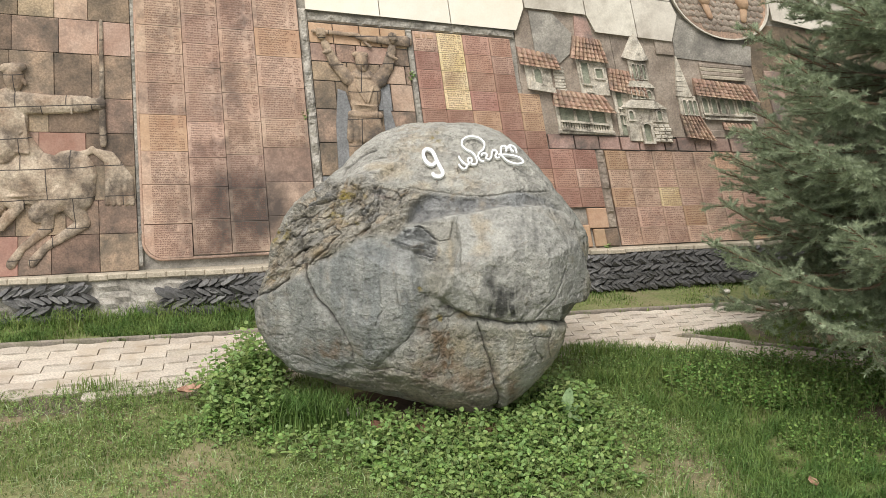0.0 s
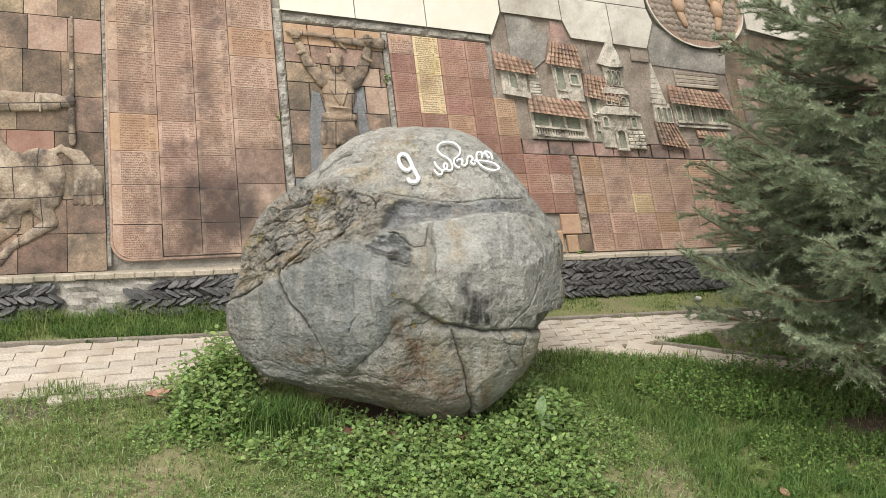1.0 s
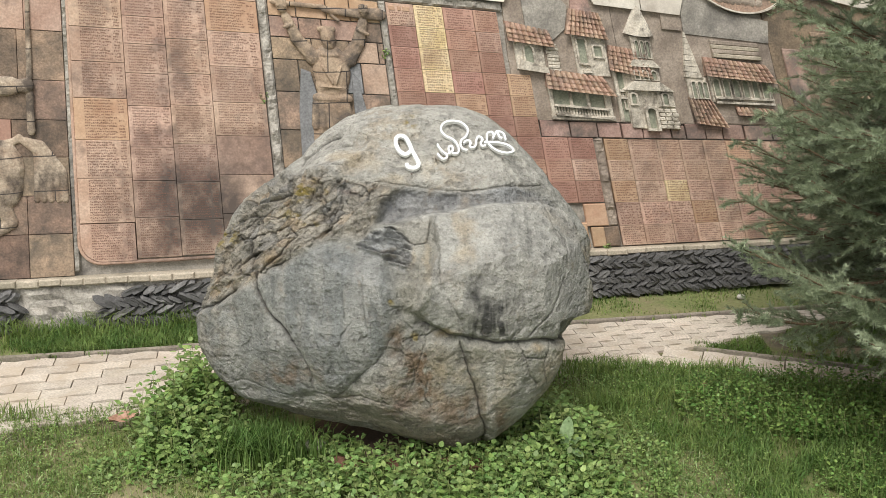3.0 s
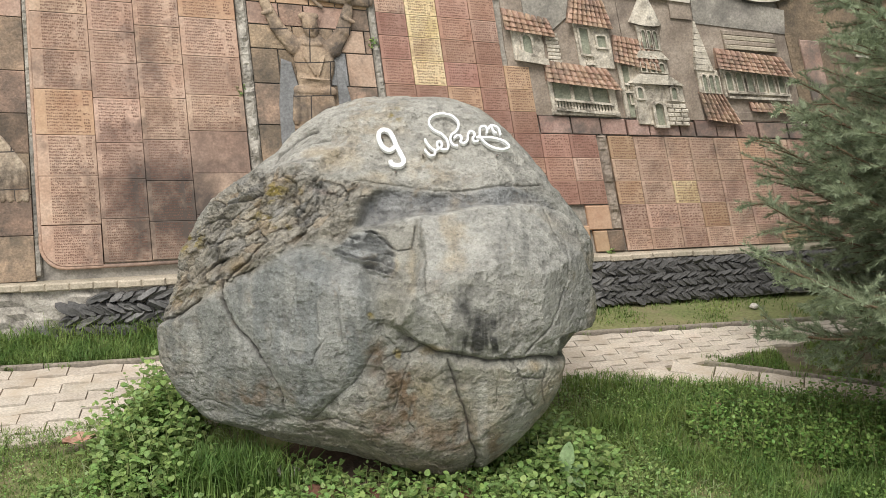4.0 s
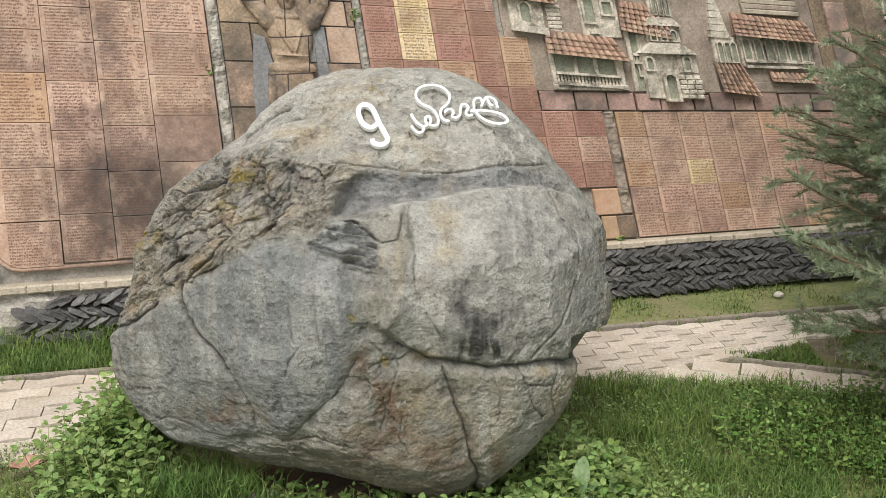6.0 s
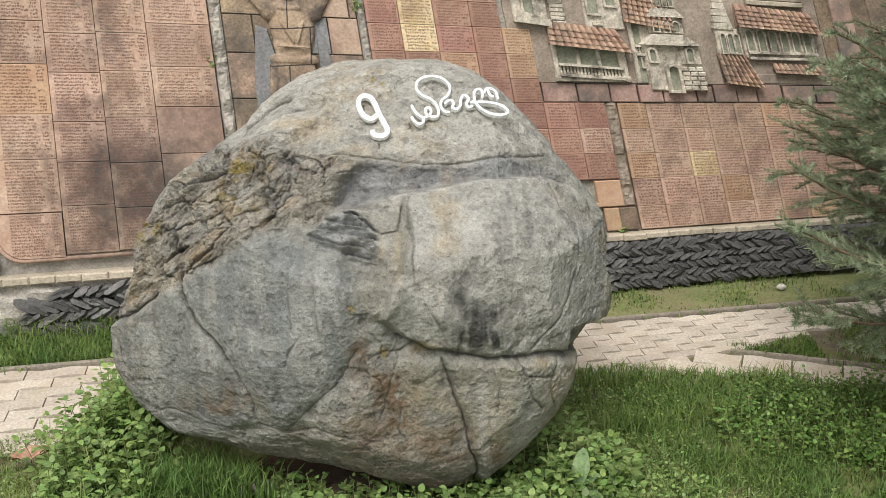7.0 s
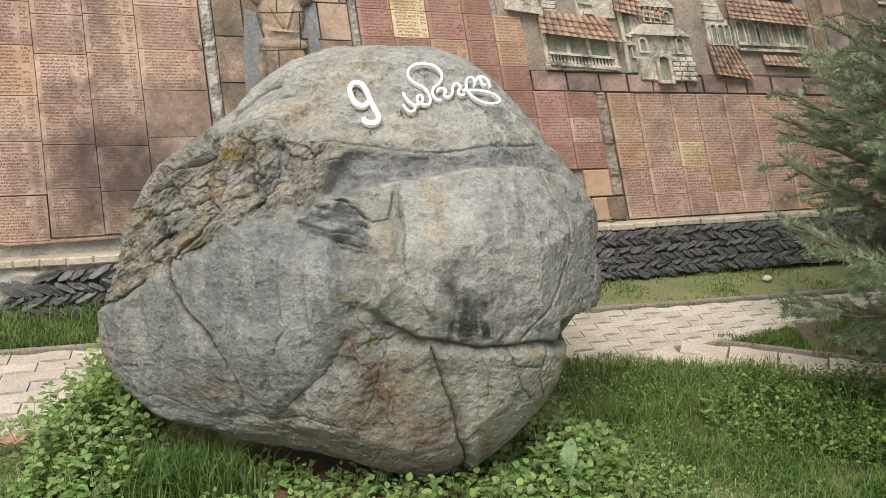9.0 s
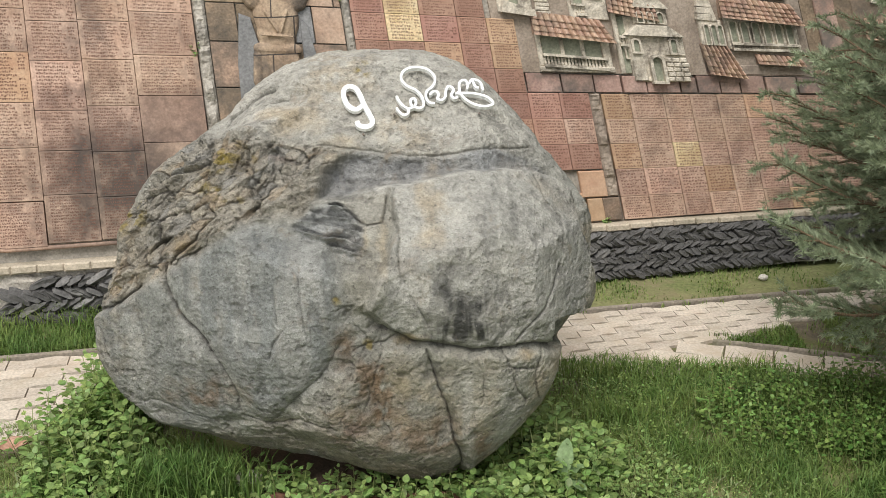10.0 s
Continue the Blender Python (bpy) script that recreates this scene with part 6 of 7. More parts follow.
def build_spruce():
    rng = np.random.default_rng(31)
    at = np.array([2.7, 0.02, 0.0])
    tree = thing("spruce_tree", "blue-green spruce with drooping lower branches beside the path", "tree")
    H = 4.6
    v, f = tube([at + np.array([0, 0, z]) for z in (-0.1, 0.1, 0.6, 1.5, 2.6, 3.6, H)], (0.13, 0.1, 0.085, 0.07, 0.05, 0.03, 0.006), 12)
    array_object("trunk", v, f, M_BARK, True, tree)
    wood_v, wood_f, S, E = [], [], [], []

    def twig(pts, radii, seg):
        v, f = tube(pts, radii, seg)
        wood_f.extend(tuple(i + len(wood_v) for i in q) for q in f)
        wood_v.extend(v)
    # whorls of branches, with air between them
    z = 0.74
    while z < H - 0.2:
        full = z < 2.5
        count = 15 if full else 6
        turn = rng.uniform(0, 2 * np.pi)
        for k in range(count):
            az = turn + 2 * np.pi * (k + rng.uniform(-0.35, 0.35)) / count
            zz = z + rng.uniform(-0.07, 0.07)
            L = 1.24 * (1 - max(0, zz - 1.2) / (H - 0.9)) * rng.uniform(0.74, 1.08)
            el = radians(-13 + 10 * zz + rng.uniform(-6, 6))
            flat = np.array([math.cos(az), math.sin(az), 0])
            side = np.array([-math.sin(az), math.cos(az), 0])
            pts = [at + np.array([0, 0, zz]) + flat * L * s * math.cos(el) + side * L * 0.05 * math.sin(s * 5 + k) + np.array([0, 0, L * s * math.sin(el) - 0.12 * L * math.sin(s * 2.6) + 0.14 * L * s ** 3]) for s in np.linspace(0.04, 1, 9)]
            twig(pts, np.linspace(0.016, 0.003, 9), 5)
            for i in range(5, 8):
                S.append(pts[i]), E.append(pts[i + 1])
            s = 0.24
            flip = 1
            while s < 0.98:
                i = min(int(s * 8), 7)
                o = pts[i] + (pts[i + 1] - pts[i]) * (s * 8 - i)
                fwd = (pts[i + 1] - pts[i])
                fwd = fwd / np.linalg.norm(fwd)
                l2 = ((1 - s) * 0.4 + 0.11) * rng.uniform(0.7, 1.2)
                dr = fwd * 0.75 + side * flip * rng.uniform(0.5, 0.85) + np.array([0, 0, rng.uniform(-0.42, 0.12)])
                dr = dr / np.linalg.norm(dr)
                e = o + dr * l2
                S.append(o + dr * l2 * 0.12), E.append(e)
                twig([o, o + dr * l2 * 0.5, e], (0.0045, 0.003, 0.0015), 4)
                if full:
                    tw = 0.05
                    fl = 1
                    while tw < l2 - 0.01:
                        oo = o + dr * tw
                        sd = np.cross(dr, np.array([0, 0, 1.0]))
                        dd = dr * 0.8 + sd * fl * rng.uniform(0.45, 0.8) + np.array([0, 0, rng.uniform(-0.4, 0.4)])
                        dd = dd / np.linalg.norm(dd)
                        S.append(oo), E.append(oo + dd * rng.uniform(0.07, 0.13))
                        fl = -fl
                        tw += rng.uniform(0.042, 0.064)
                flip = -flip
                s += (0.036 if full else 0.09)
        z += (0.17 if z < 1.35 else 0.24) if full else 0.3
    tagged(array_object("branch_wood", wood_v, wood_f, M_TWIG, True, tree), kind="stuff")
    V, F = needles(np.array(S), np.array(E), 680, 0.026, 0.0046, rng)
    array_object("crown", V, F, M_NEEDLE, False, tree)


build_spruce()


# ---- grass ----
def blades(x, y, z, height, width, rng, lean=0.5):
    n = len(x)
    az = rng.random(n) * 2 * np.pi
    dx, dy = np.cos(az), np.sin(az)
    b = rng.uniform(0.1, lean, n) * height
    fx, fy = -dy * width / 2, dx * width / 2
    p = np.stack([x, y, z], -1)
    side = np.stack([fx, fy, 0 * fx], -1)
    mid = p + np.stack([dx * b * 0.35, dy * b * 0.35, height * 0.6], -1)
    tip = p + np.stack([dx * b * 1.3, dy * b * 1.3, height * 0.97 - b * 0.3], -1)
    V = np.stack([p - side, p + side, mid + side * 0.85, mid - side * 0.85, tip + side * 0.12, tip - side * 0.12], 1).reshape(-1, 3)
    i = np.arange(n)[:, None] * 6
    F = np.concatenate([i + np.array([0, 1, 2, 3]), i + np.array([3, 2, 4, 5])], 0)
    return V, F


def stuff(name, V, F, mat, label, category):
    return tagged(array_object(name, V, F, mat), label, category, kind="stuff")


def wear(x, y):
    """0 where the soil is bare, 1 where the grass is full."""
    g = np.ones_like(x)
    for cx, cy, rx, ry in ((-2.15, -0.3, 0.42, 0.12), (-1.05, -0.85, 0.33, 0.16), (-1.45, -1.05, 0.5, 0.15), (2.42, -0.2, 0.3, 0.28), (1.3, -0.5, 0.12, 0.22), (1.33, -0.95, 0.16, 0.3)):
        g *= 1 - 0.93 * np.exp(-(((x - cx) / rx) ** 2 + ((y - cy) / ry) ** 2) ** 1.5)
    return g


def build_grass():
    rng = np.random.default_rng(77)

    def scatter(n, x0, x1, y0, y1):
        return rng.uniform(x0, x1, n), rng.uniform(y0, y1, n)
    edge = np.vectorize(near_edge)
    # the lawn round the boulder
    x, y = scatter(260000, -3.2, 3.6, -2.0, 1.1)
    p = np.stack([x, y, 0 * x], -1)
    clump = fbm(p, 5, 3, 8)
    ok = (y < edge(x) - 0.02 + 0.05 * (fbm(p, 9, 2, 3) - 0.5)) & (np.hypot(x / 0.5, (y + 0.02) / 0.36) > 1)
    ok &= rng.random(len(x)) < wear(x, y) * np.clip(0.4 + (clump - 0.3) * 2.6, 0.3, 1) * np.clip((y + 2.0) * 1.6, 0, 1) * np.clip((x + 3.2) * 2, 0, 1) * np.clip((3.6 - x) * 2, 0, 1) * np.where(x > 1.5 - 0.2 * y, 0.45, 1.0)
    x, y, clump = x[ok], y[ok], clump[ok]
    tall = np.exp(-(((x - 1.75) / 0.75) ** 2 + ((y - 0.12) / 0.4) ** 2)) + 0.5 * np.exp(-((y - edge(x) + 0.1) / 0.1) ** 2) * (x > 0.5)
    h = (0.02 + 0.022 * clump + 0.06 * np.clip(tall, 0, 1)) * rng.uniform(0.6, 1.25, len(x))
    V, F = blades(x, y, ground_height(x, y) - 0.004, h, np.where(h > 0.05, 0.0042, 0.0034) * rng.uniform(0.7, 1.2, len(x)), rng, 0.9)
    stuff("lawn_grass", V, F, M_GRASS, "short uneven spring grass round the boulder", "grass")
    # longer, lush grass towards the spruce; the tree's shade is partly in its dark colour
    x, y = scatter(110000, 0.8, 3.4, -1.6, 0.6)
    ok = (y < edge(x) - 0.03) & (rng.random(len(x)) < wear(x, y) * np.clip((x - 1.0 + 0.3 * np.clip(y + 0.1, -0.2, 0.5)) * 1.4, 0, 1) * np.clip((y + 1.6) * 2, 0, 1) * np.clip((3.4 - x) * 2, 0, 1)) & (fbm(np.stack([x, y, 0 * x], -1), 4, 3, 91) > 0.36)
    x, y = x[ok], y[ok]
    V, F = blades(x, y, ground_height(x, y) - 0.004, rng.uniform(0.03, 0.085, len(x)), rng.uniform(0.003, 0.005, len(x)), rng, 0.9)
    stuff("shaded_grass", V, F, M_GRASS_DARK, "longer dark green grass under the spruce", "grass")
    # pale broad blades scattered through the lawn
    x, y = scatter(9000, -3.0, 1.6, -1.8, 0.5)
    ok = (y < edge(x) - 0.03) & (np.hypot(x / 0.5, (y + 0.02) / 0.36) > 1) & (fbm(np.stack([x, y, 0 * x], -1), 3, 3, 93) > 0.45)
    x, y = x[ok], y[ok]
    V, F = blades(x, y, ground_height(x, y) - 0.004, rng.uniform(0.02, 0.055, len(x)), rng.uniform(0.004, 0.007, len(x)), rng, 1.3)
    stuff("pale_grass", V, F, M_GRASS_PALE, "pale broad grass blades scattered in the lawn", "grass")
    # the lawn goes on, thinner, behind
    x, y = scatter(32000, -5, 5, -7, -1.3)
    V, F = blades(x, y, ground_height(x, y) - 0.004, rng.uniform(0.02, 0.06, len(x)), rng.uniform(0.006, 0.011, len(x)), rng, 0.9)
    stuff("far_lawn_grass", V, F, M_GRASS, "thin trodden grass of the open lawn", "grass")
    # dry straw among it
    x, y = scatter(34000, -3.0, 3.2, -2.0, 0.4)
    ok = (y < edge(x) - 0.05) & (np.hypot(x / 0.5, (y + 0.02) / 0.36) > 1) & (rng.random(len(x)) < 0.25 + 0.6 * (1 - wear(x, y)))
    x, y = x[ok], y[ok]
    V, F = blades(x, y, ground_height(x, y) - 0.002, rng.uniform(0.006, 0.022, len(x)), rng.uniform(0.0018, 0.003, len(x)), rng, 3.0)
    stuff("dry_grass", V, F, M_GRASS_DRY, "dry straw-coloured grass stalks lying in the lawn", "grass")
    # verge between kerb and wall
    x, y = scatter(90000, -3.6, 4.4, 0.4, 2.2)
    q = -0.1594 * x + 0.9872 * y
    ok = (q > 1.055) & (q < 1.5) & (rng.random(len(x)) < np.where(x < 0, 1.0, 0.9))
    x, y, q = x[ok], y[ok], q[ok]
    p = np.stack([x, y, 0 * x], -1)
    cl = fbm(p, 4, 3, 18)
    ok = rng.random(len(x)) < np.where(x < 0.4, np.clip((cl - 0.25) * 2.8, 0.1, 1), np.clip((cl - 0.42) * 4.5, 0.04, 0.9))
    x, y, q, cl = x[ok], y[ok], q[ok], cl[ok]
    thin = np.where(x < 0.4, 1.0, 0.45)
    h = thin * (0.02 + 0.05 * cl + np.where(x < 0, 0.14, 0.02) * np.clip((q - 1.2) * 4, 0, 1) * cl) * rng.uniform(0.6, 1.3, len(x))
    V, F = blades(x, y, ground_height(x, y) - 0.004, h, 0.0045 * rng.uniform(0.7, 1.3, len(x)), rng, 0.8)
    stuff("verge_grass", V, F, M_GRASS, "taller grass verge between kerb and slate braid", "grass")
    x, y = scatter(60000, -3.4, 0.2, 0.5, 1.7)
    q = -0.1594 * x + 0.9872 * y
    ok = (q > 1.06) & (q < 1.45) & (fbm(np.stack([x, y, 0 * x], -1), 5, 3, 28) > 0.44)
    x, y = x[ok], y[ok]
    V, F = blades(x, y, ground_height(x, y) - 0.004, rng.uniform(0.03, 0.075, len(x)), rng.uniform(0.003, 0.005, len(x)), rng, 0.9)
    stuff("lush_verge_grass", V, F, M_GRASS_DARK, "lush dark green grass on the verge under the braid", "grass")
    # moss and grass along the path's edges
    x, y = scatter(5000, -3.2, 3.0, -0.4, 1.6)
    q = -0.1594 * x + 0.9872 * y
    ok = ((np.abs(q - 1.012) < 0.012) & (fbm(np.stack([x, y, 0 * x], -1), 3, 2, 40) > 0.52)) | ((np.abs(y - (0.836 - 0.321 * (x - 1.553)) - 0.035) < 0.05) & (x > 1.5)) | ((y > 0.86 - 0.321 * (x - 1.553)) & (y < 0.86 + 0.3 * (x - 1.5)) & (x > 1.5) & (rng.random(len(x)) < 0.7))
    x, y = np.repeat(x[ok], 6) + rng.normal(0, 0.012, 6 * ok.sum()), np.repeat(y[ok], 6) + rng.normal(0, 0.01, 6 * ok.sum())
    V, F = blades(x, y, 0 * x, rng.uniform(0.012, 0.035, len(x)), rng.uniform(0.003, 0.0045, len(x)), rng, 1.0)
    stuff("joint_grass", V, F, M_GRASS, "small grass tufts in the kerb and paving joints", "grass")
    # the grassy wedge between path and second kerb
    x, y = scatter(60000, 1.5, 3.6, 0.1, 1.7)
    ok = (y > 0.85 - 0.321 * (x - 1.553)) & (y < 0.84 + 0.45 * (x - 1.553)) & (-0.1594 * x + 0.9872 * y < 1.0)
    ok &= (fbm(np.stack([x, y, 0 * x], -1), 5, 3, 61) > 0.47) | (x < 1.95)
    x, y = x[ok], y[ok]
    V, F = blades(x, y, 0 * x - 0.01, rng.uniform(0.015, 0.04, len(x)), rng.uniform(0.003, 0.0045, len(x)), rng, 1.0)
    stuff("wedge_grass", V, F, M_GRASS, "short grass wedge between the path and its branch", "grass")
    # dark long clump at the boulder's foot
    x, y = rng.normal(-0.52, 0.11, 1500), rng.normal(-0.36, 0.07, 1500)
    V, F = blades(x, y, 0 * x, rng.uniform(0.09, 0.2, 1500), rng.uniform(0.004, 0.007, 1500), rng, 0.55)
    stuff("tall_grass_clump", V, F, M_GRASS_DARK, "dense clump of long dark grass at the boulder's foot", "grass")
    for k, (cx, cy, n, hh) in enumerate(((1.02, 0.5, 260, 0.1), (1.62, 0.5, 260, 0.09), (-1.75, 0.05, 160, 0.08), (0.98, 0.1, 400, 0.11), (1.35, 0.2, 300, 0.1))):
        x, y = rng.normal(cx, 0.09, n), rng.normal(cy, 0.04, n)
        V, F = blades(x, y, 0 * x, rng.uniform(0.4, 1, n) * hh, rng.uniform(0.003, 0.005, n), rng, 0.6)
        tagged(stuff("grass_tuft", V, F, M_GRASS, "tuft of taller grass at the lawn's edge", "grass"), group="grass tufts")


build_grass()


# ---- broad-leaved weeds ----
def leaves(base, way, up, size, rng):
    """Folded oval leaves: base points, directions, sizes."""
    side = np.cross(way, up)
    side /= np.linalg.norm(side, axis=1)[:, None] + 1e-9
    nrm = np.cross(side, way)
    shape = ((0, 0, 0), (-0.26, 0.1, 0.05), (-0.38, 0.36, 0.08), (-0.27, 0.7, 0.03), (0, 1, -0.12), (0.27, 0.7, 0.03), (0.38, 0.36, 0.08), (0.26, 0.1, 0.05))
    V = np.stack([base + size[:, None] * (side * a + way * b + nrm * c) for a, b, c in shape], 1).reshape(-1, 3)
    i = np.arange(len(base))[:, None] * 8
    return V, np.concatenate([i + np.array(q) for q in ((0, 1, 2, 3), (0, 3, 4, 5), (0, 5, 6, 7))], 0)


def weed_patch(name, cx, cy, rx, ry, stems, height, leaf, label, seed, dome=True, hollow=None, mat=None):
    rng = np.random.default_rng(seed)
    B, Wy, U, Sz, sv, sf = [], [], [], [], [], []
    made = 0
    while made < stems:
        a, r = rng.uniform(0, 2 * np.pi), math.sqrt(rng.random())
        x, y = cx + rx * r * math.cos(a), cy + ry * r * math.sin(a)
        if math.hypot(x / 0.42, (y + 0.02) / 0.3) < 1 or y > near_edge(x) + 0.02:
            continue
        if hollow and math.hypot((x - hollow[0]) / hollow[2], (y - hollow[1]) / hollow[3]) < 1:
            continue
        made += 1
        h = height * (1 - 0.6 * r * r if dome else 1) * rng.uniform(0.4, 1.2)
        lx, ly = rng.normal(0, 0.22, 2) * h
        p0, p1 = np.array([x, y, -0.005]), np.array([x + lx, y + ly, h])
        w = np.array([0.0016, 0.0008, 0])
        sf.append(np.array([0, 1, 2, 3]) + 4 * len(sv))
        sv.append(np.stack([p0 - w, p0 + w, p1 + w * 0.6, p1 - w * 0.6]))
        nodes = max(3, int(h / 0.022))
        a0 = rng.uniform(0, np.pi)
        for k in range(1, nodes + 1):
            t = k / nodes
            if t < 0.25 and rng.random() < 0.6:
                continue
            o = p0 + (p1 - p0) * t
            for s in (0, np.pi):
                az = a0 + s + k * np.pi / 2 + rng.normal(0, 0.35)
                el = rng.uniform(-0.3, 0.55) if k < nodes else rng.uniform(0.2, 0.9)
                B.append(o + np.array([math.cos(az), math.sin(az), 0.2]) * leaf * 0.25)
                Wy.append((math.cos(az) * math.cos(el), math.sin(az) * math.cos(el), math.sin(el)))
                U.append((rng.normal(0, 0.25), rng.normal(0, 0.25), 1))
                Sz.append(leaf * rng.uniform(0.55, 1.2) * (1.1 - 0.45 * t))
    V, F = leaves(np.array(B), np.array(Wy), np.array(U), np.array(Sz), rng)
    ob = stuff(name, V, F, mat or M_WEED, label, "weeds")
    st = array_object("stems", np.concatenate(sv), np.array(sf), M_STEM, False, ob)
    tagged(st, kind="stuff")


weed_patch("leafy_weeds", -0.88, 0.07, 0.15, 0.24, 100, 0.34, 0.046, "tall bright green leafy weeds against the boulder's side", 1)
weed_patch("leafy_weeds", -0.92, -0.16, 0.2, 0.22, 95, 0.21, 0.044, "medium-high leafy weeds beside the boulder", 21, False)
weed_patch("leafy_weeds", -0.8, -0.32, 0.27, 0.16, 85, 0.12, 0.042, "lower leafy weeds spreading from the boulder", 22, False)
weed_patch("leafy_weeds", -0.92, -0.45, 0.34, 0.18, 90, 0.08, 0.03, "bright green leafy weeds beside the boulder", 2)
weed_patch("leafy_weeds", 0.32, -0.62, 0.64, 0.34, 520, 0.14, 0.042, "bright green leafy weeds covering the boulder's front foot", 3, hollow=(0.02, -0.3, 0.3, 0.12))
weed_patch("leafy_weeds", 0.72, -0.25, 0.24, 0.28, 170, 0.19, 0.046, "leafy weeds climbing against the boulder's foot", 4)
weed_patch("leafy_weeds", -0.35, -0.62, 0.42, 0.22, 150, 0.1, 0.036, "sparse low leafy weeds in front of the boulder", 5)
weed_patch("leafy_weeds", 1.95, 0.06, 0.66, 0.34, 620, 0.14, 0.026, "fresh green leafy weeds under the spruce", 6, False, mat=M_WEED_DARK)
weed_patch("leafy_weeds", 0.42, -0.92, 0.6, 0.24, 300, 0.11, 0.036, "bright green leafy weeds thinning out towards the lawn", 31)
weed_patch("leafy_weeds", 0.98, -0.45, 0.24, 0.32, 190, 0.09, 0.024, "low fine-leaved weeds beside the boulder's foot", 32)
weed_patch("leafy_weeds", 2.1, -0.62, 0.4, 0.3, 200, 0.12, 0.024, "dark lush leafy weeds in the spruce's shade", 33, mat=M_WEED_DARK)
weed_patch("low_clover", 1.28, -0.35, 0.35, 0.35, 500, 0.028, 0.013, "low small-leaved clover in the lawn", 34, False)
weed_patch("low_clover", -1.55, -0.35, 0.7, 0.4, 600, 0.03, 0.014, "low small-leaved clover in the lawn", 7, False)
weed_patch("low_clover", 0.95, 0.12, 0.3, 0.35, 420, 0.05, 0.016, "low small-leaved clover in the lawn", 8, False)
weed_patch("low_clover", -0.6, -1.0, 0.9, 0.2, 500, 0.028, 0.014, "low small-leaved clover in the lawn", 9, False)
weed_patch("low_clover", 1.7, -0.75, 0.7, 0.4, 420, 0.03, 0.014, "low small-leaved clover in the lawn", 10, False)
weed_patch("leafy_weeds", -0.1, -0.33, 0.36, 0.06, 36, 0.1, 0.042, "few leafy weeds before the gap under the boulder", 11, False)


def rosette():
    """A dock plant with a few large pale leaves."""
    rng = random.Random(5)
    t = thing("dock_plant", "pale dusty dock plant with large wavy leaves", "plant")
    for az, el, size in ((70, 66, 0.1), (20, 25, 0.07), (310, 5, 0.085)):
        bm = bmesh.new()
        d = Vector((math.cos(radians(az)) * math.cos(radians(el)), math.sin(radians(az)) * math.cos(radians(el)), math.sin(radians(el))))
        s = d.cross(Vector((0, 0, 1))).normalized()
        u = s.cross(d)
        rows = []
        for i in range(9):
            f = i / 8
            w = 0.3 * math.sin(math.pi * min(1, f * 0.92 + 0.05)) ** 0.8 * size
            c = Vector((0.735, -0.42, 0.09)) + d * size * f * 1.25 + u * (-0.18 * size * f * f)
            wave = 0.05 * size * math.sin(i * 2.1)
            rows.append([bm.verts.new(c - s * w + u * (0.12 * w + wave)), bm.verts.new(c), bm.verts.new(c + s * w + u * (0.12 * w - wave))])
        for a, b in zip(rows, rows[1:]):
            for k in range(2):
                bm.faces.new((a[k], a[k + 1], b[k + 1], b[k]))
        part("leaf", bm, M_BIGLEAF, t, smooth=True)
    bm = bmesh.new()
    bmesh.ops.create_cone(bm, cap_ends=True, segments=6, radius1=0.006, radius2=0.004, depth=0.11, matrix=pose(0.735, -0.42, 0.04))
    part("stalk", bm, M_STEM, t)


rosette()


def curled_leaf(name, x, y, z, size, rz, mat, label):
    bm = bmesh.new()
    g = []
    for i in range(7):
        f = i / 6 - 0.5
        w = (1 - (2 * f) ** 2) * 0.42 + 0.03
        g.append([bm.verts.new((f * size * 1.4, k * w * size, size * (0.22 * abs(k) + 0.3 * f * f + 0.05 * math.sin(i * 2.2 + k)))) for k in (-1, -0.5, 0, 0.5, 1)])
    for a, b in zip(g, g[1:]):
        for k in range(4):
            bm.faces.new((a[k], a[k + 1], b[k + 1], b[k]))
    ob = mesh_object(name, bm, mat, smooth=True)
    ob.matrix_world = pose(x, y, z, 6, -5, rz)
    so = ob.modifiers.new("thickness", "SOLIDIFY")
    so.thickness = 0.0012
    return tagged(ob, label, "dry leaf", "fallen leaves")


curled_leaf("fallen_leaf", -1.2, -0.07, 0.045, 0.095, 20, M_DRYLEAF, "curled pinkish-brown dry leaf lying on the grass")
curled_leaf("fallen_leaf", 1.47, 0.24, 0.06, 0.03, 70, M_DRYLEAF, "small brown dry leaf caught in the grass")
curled_leaf("fallen_leaf", 0.93, -0.17, 0.035, 0.035, 130, M_DRYLEAF, "small rust-brown dry leaf in the clover")
curled_leaf("fallen_leaf", 1.77, -1.0, 0.03, 0.05, 100, M_DRYLEAF, "orange-brown dry leaf standing in the short grass")


def rough_stone(name, x, y, z, sx, sy, sz, mat, label, category, seed, rz=0, group=""):
    bm = bmesh.new()
    bmesh.ops.create_icosphere(bm, subdivisions=3, radius=1)
    for v in bm.verts:
        k = 1 + 0.22 * noise.noise(v.co * 1.4 + Vector((seed, 0, 0))) + 0.08 * noise.noise(v.co * 4 + Vector((seed, 3, 0)))
        v.co = Vector((v.co.x * sx, v.co.y * sy, v.co.z * sz)) * k
    ob = mesh_object(name, bm, mat, smooth=True)
    ob.matrix_world = pose(x, y, z, 0, 0, rz)
    return tagged(ob, label, category, group)


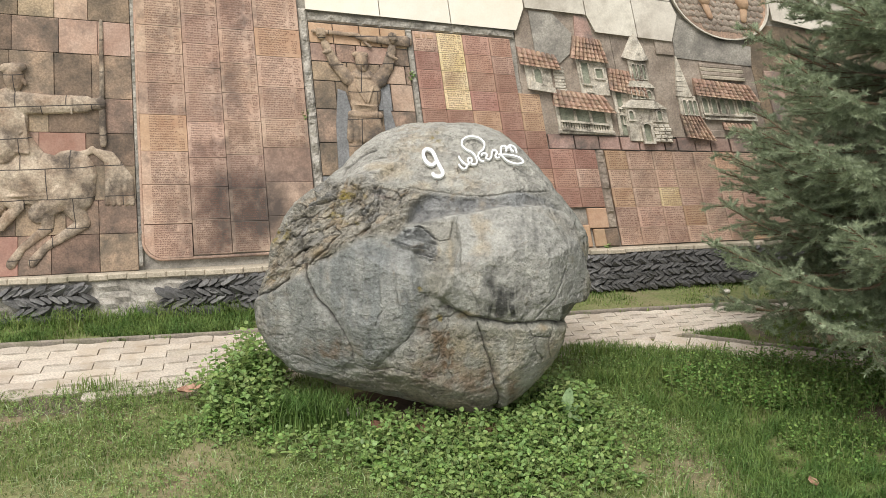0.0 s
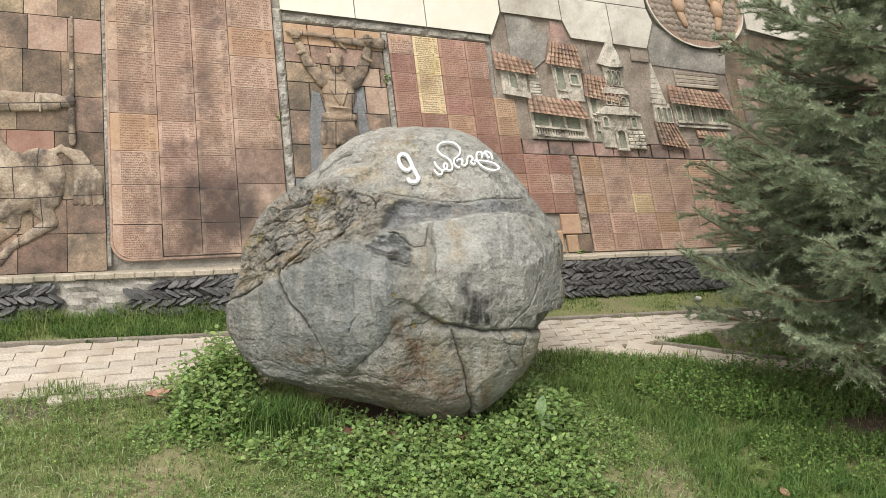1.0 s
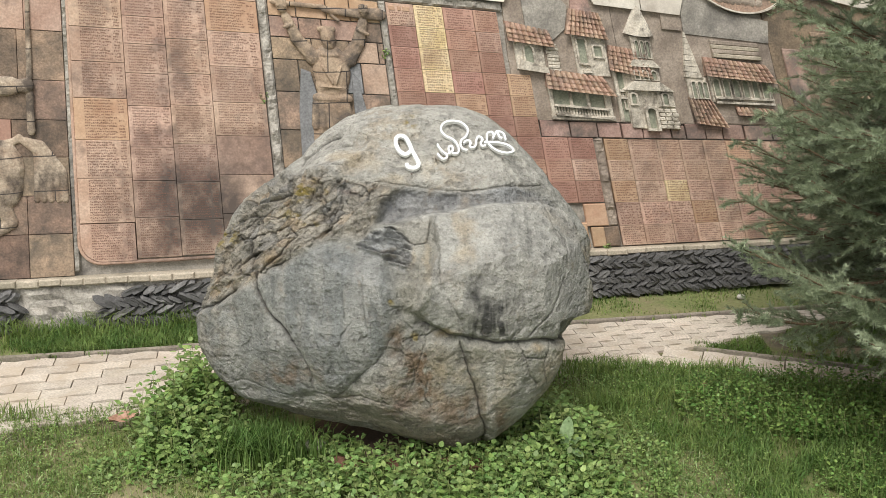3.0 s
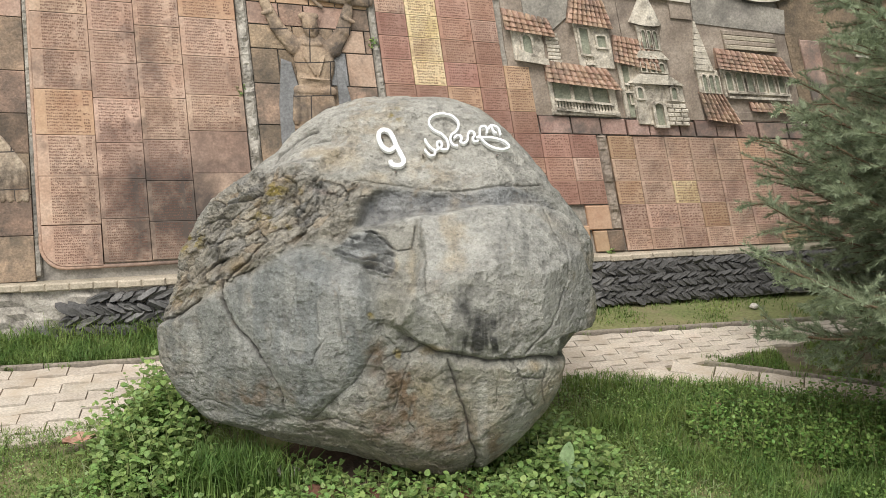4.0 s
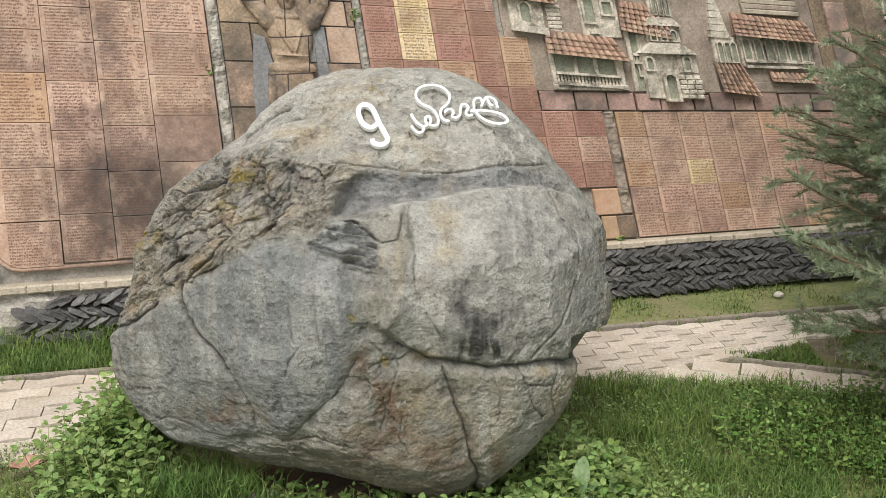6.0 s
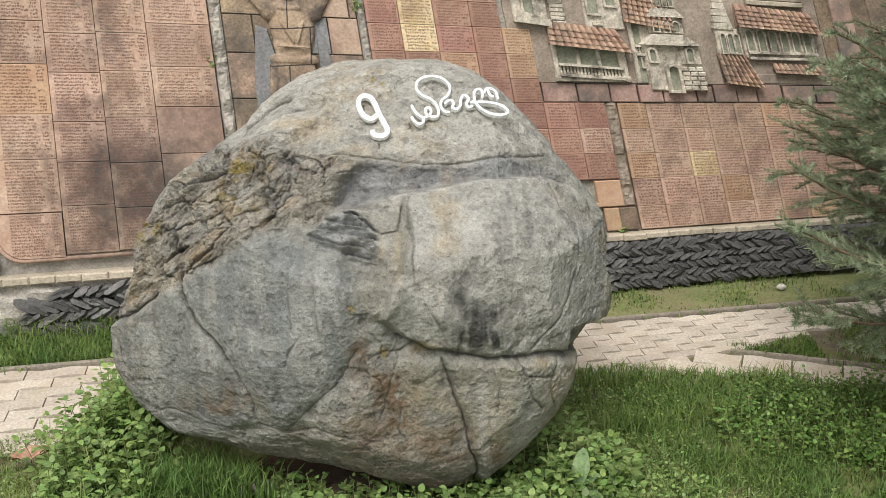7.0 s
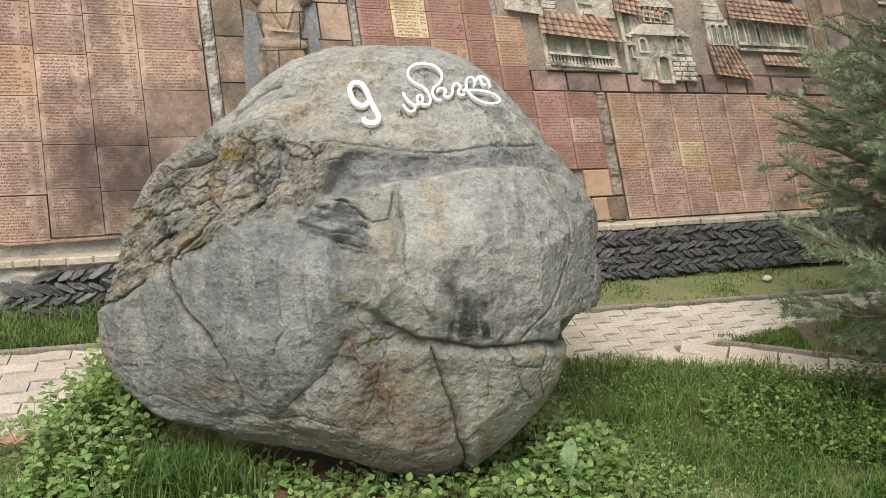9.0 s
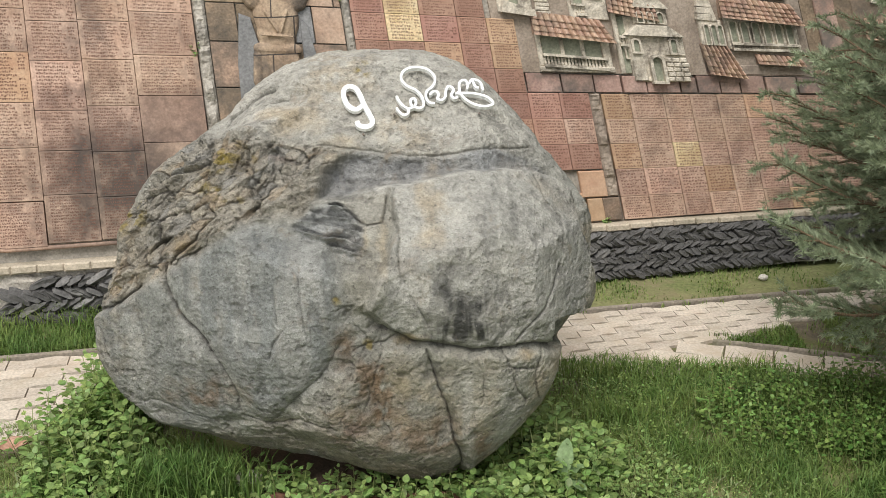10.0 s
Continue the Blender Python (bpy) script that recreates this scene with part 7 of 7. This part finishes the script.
rough_stone("pebble", 2.0, 1.6, 0.01, 0.024, 0.018, 0.016, M_PEBBLE, "pale round stone on the verge beside the braid", "stone", 4)
rough_stone("stone_chip", -0.33, -0.28, 0.03, 0.055, 0.04, 0.022, M_PEBBLE, "flat grey stone wedged under the boulder", "stone", 9, 15)
bm = bmesh.new()
n = 28
ringv = [bm.verts.new((0.05 + 0.52 * math.cos(2 * math.pi * i / n), -0.2 + 0.3 * math.sin(2 * math.pi * i / n), 0.004)) for i in range(n)]
mid = bm.verts.new((0.05, -0.2, 0.03))
for i in range(n):
    bm.faces.new((ringv[i], ringv[(i + 1) % n], mid))
tagged(mesh_object("soil_hollow", bm, M_SOIL_DARK), "dark soil in the hollow under the boulder", "soil", kind="structure")
for k, (x, y, rz) in enumerate(((-0.14, -0.44, -6), (0.08, -0.46, 3), (0.3, -0.45, 6))):
    bm = bmesh.new()
    bmesh.ops.create_cube(bm, size=1)
    for v in bm.verts:
        v.co = Vector((v.co.x * 0.2, v.co.y * 0.09, v.co.z * 0.06))
    bmesh.ops.bevel(bm, geom=bm.edges[:], offset=0.006, segments=2, affect="EDGES")
    ob = mesh_object("brick", bm, M_BRICK)
    ob.matrix_world = pose(x, y, 0.005, 3 * k - 2, 2, rz)
    tagged(ob, "worn red brick half buried at the boulder's foot", "brick", "edging bricks")


# ---- small plants rooted in the wall's joints ----
def wall_tuft(a, b, size, seed):
    rng = np.random.default_rng(seed)
    n = 26
    o = np.array(W(a, b, 0.02))
    base = o + rng.normal(0, size * 0.35, (n, 3)) * np.array([1, 0.4, 1])
    way = rng.normal(0, 1, (n, 3)) + np.array([0.1, -0.9, 0.3])
    way /= np.linalg.norm(way, axis=1)[:, None]
    up = rng.normal(0, 0.4, (n, 3)) + np.array([0, -0.5, 1.0])
    V, F = leaves(base, way, up, rng.uniform(0.5, 1.1, n) * size * 0.6, rng)
    tagged(stuff("wall_plant", V, F, M_WEED, "small green plant rooted in a joint of the wall", "weeds"), group="wall plants")


for k, (a, b, size) in enumerate(((2.16, 1.02, 0.035), (2.93, 1.32, 0.035), (0.62, -0.09, 0.045), (1.95, -0.1, 0.05), (4.1, 0.0, 0.03), (4.42, -0.2, 0.04))):
    wall_tuft(a, b, size, 200 + k)
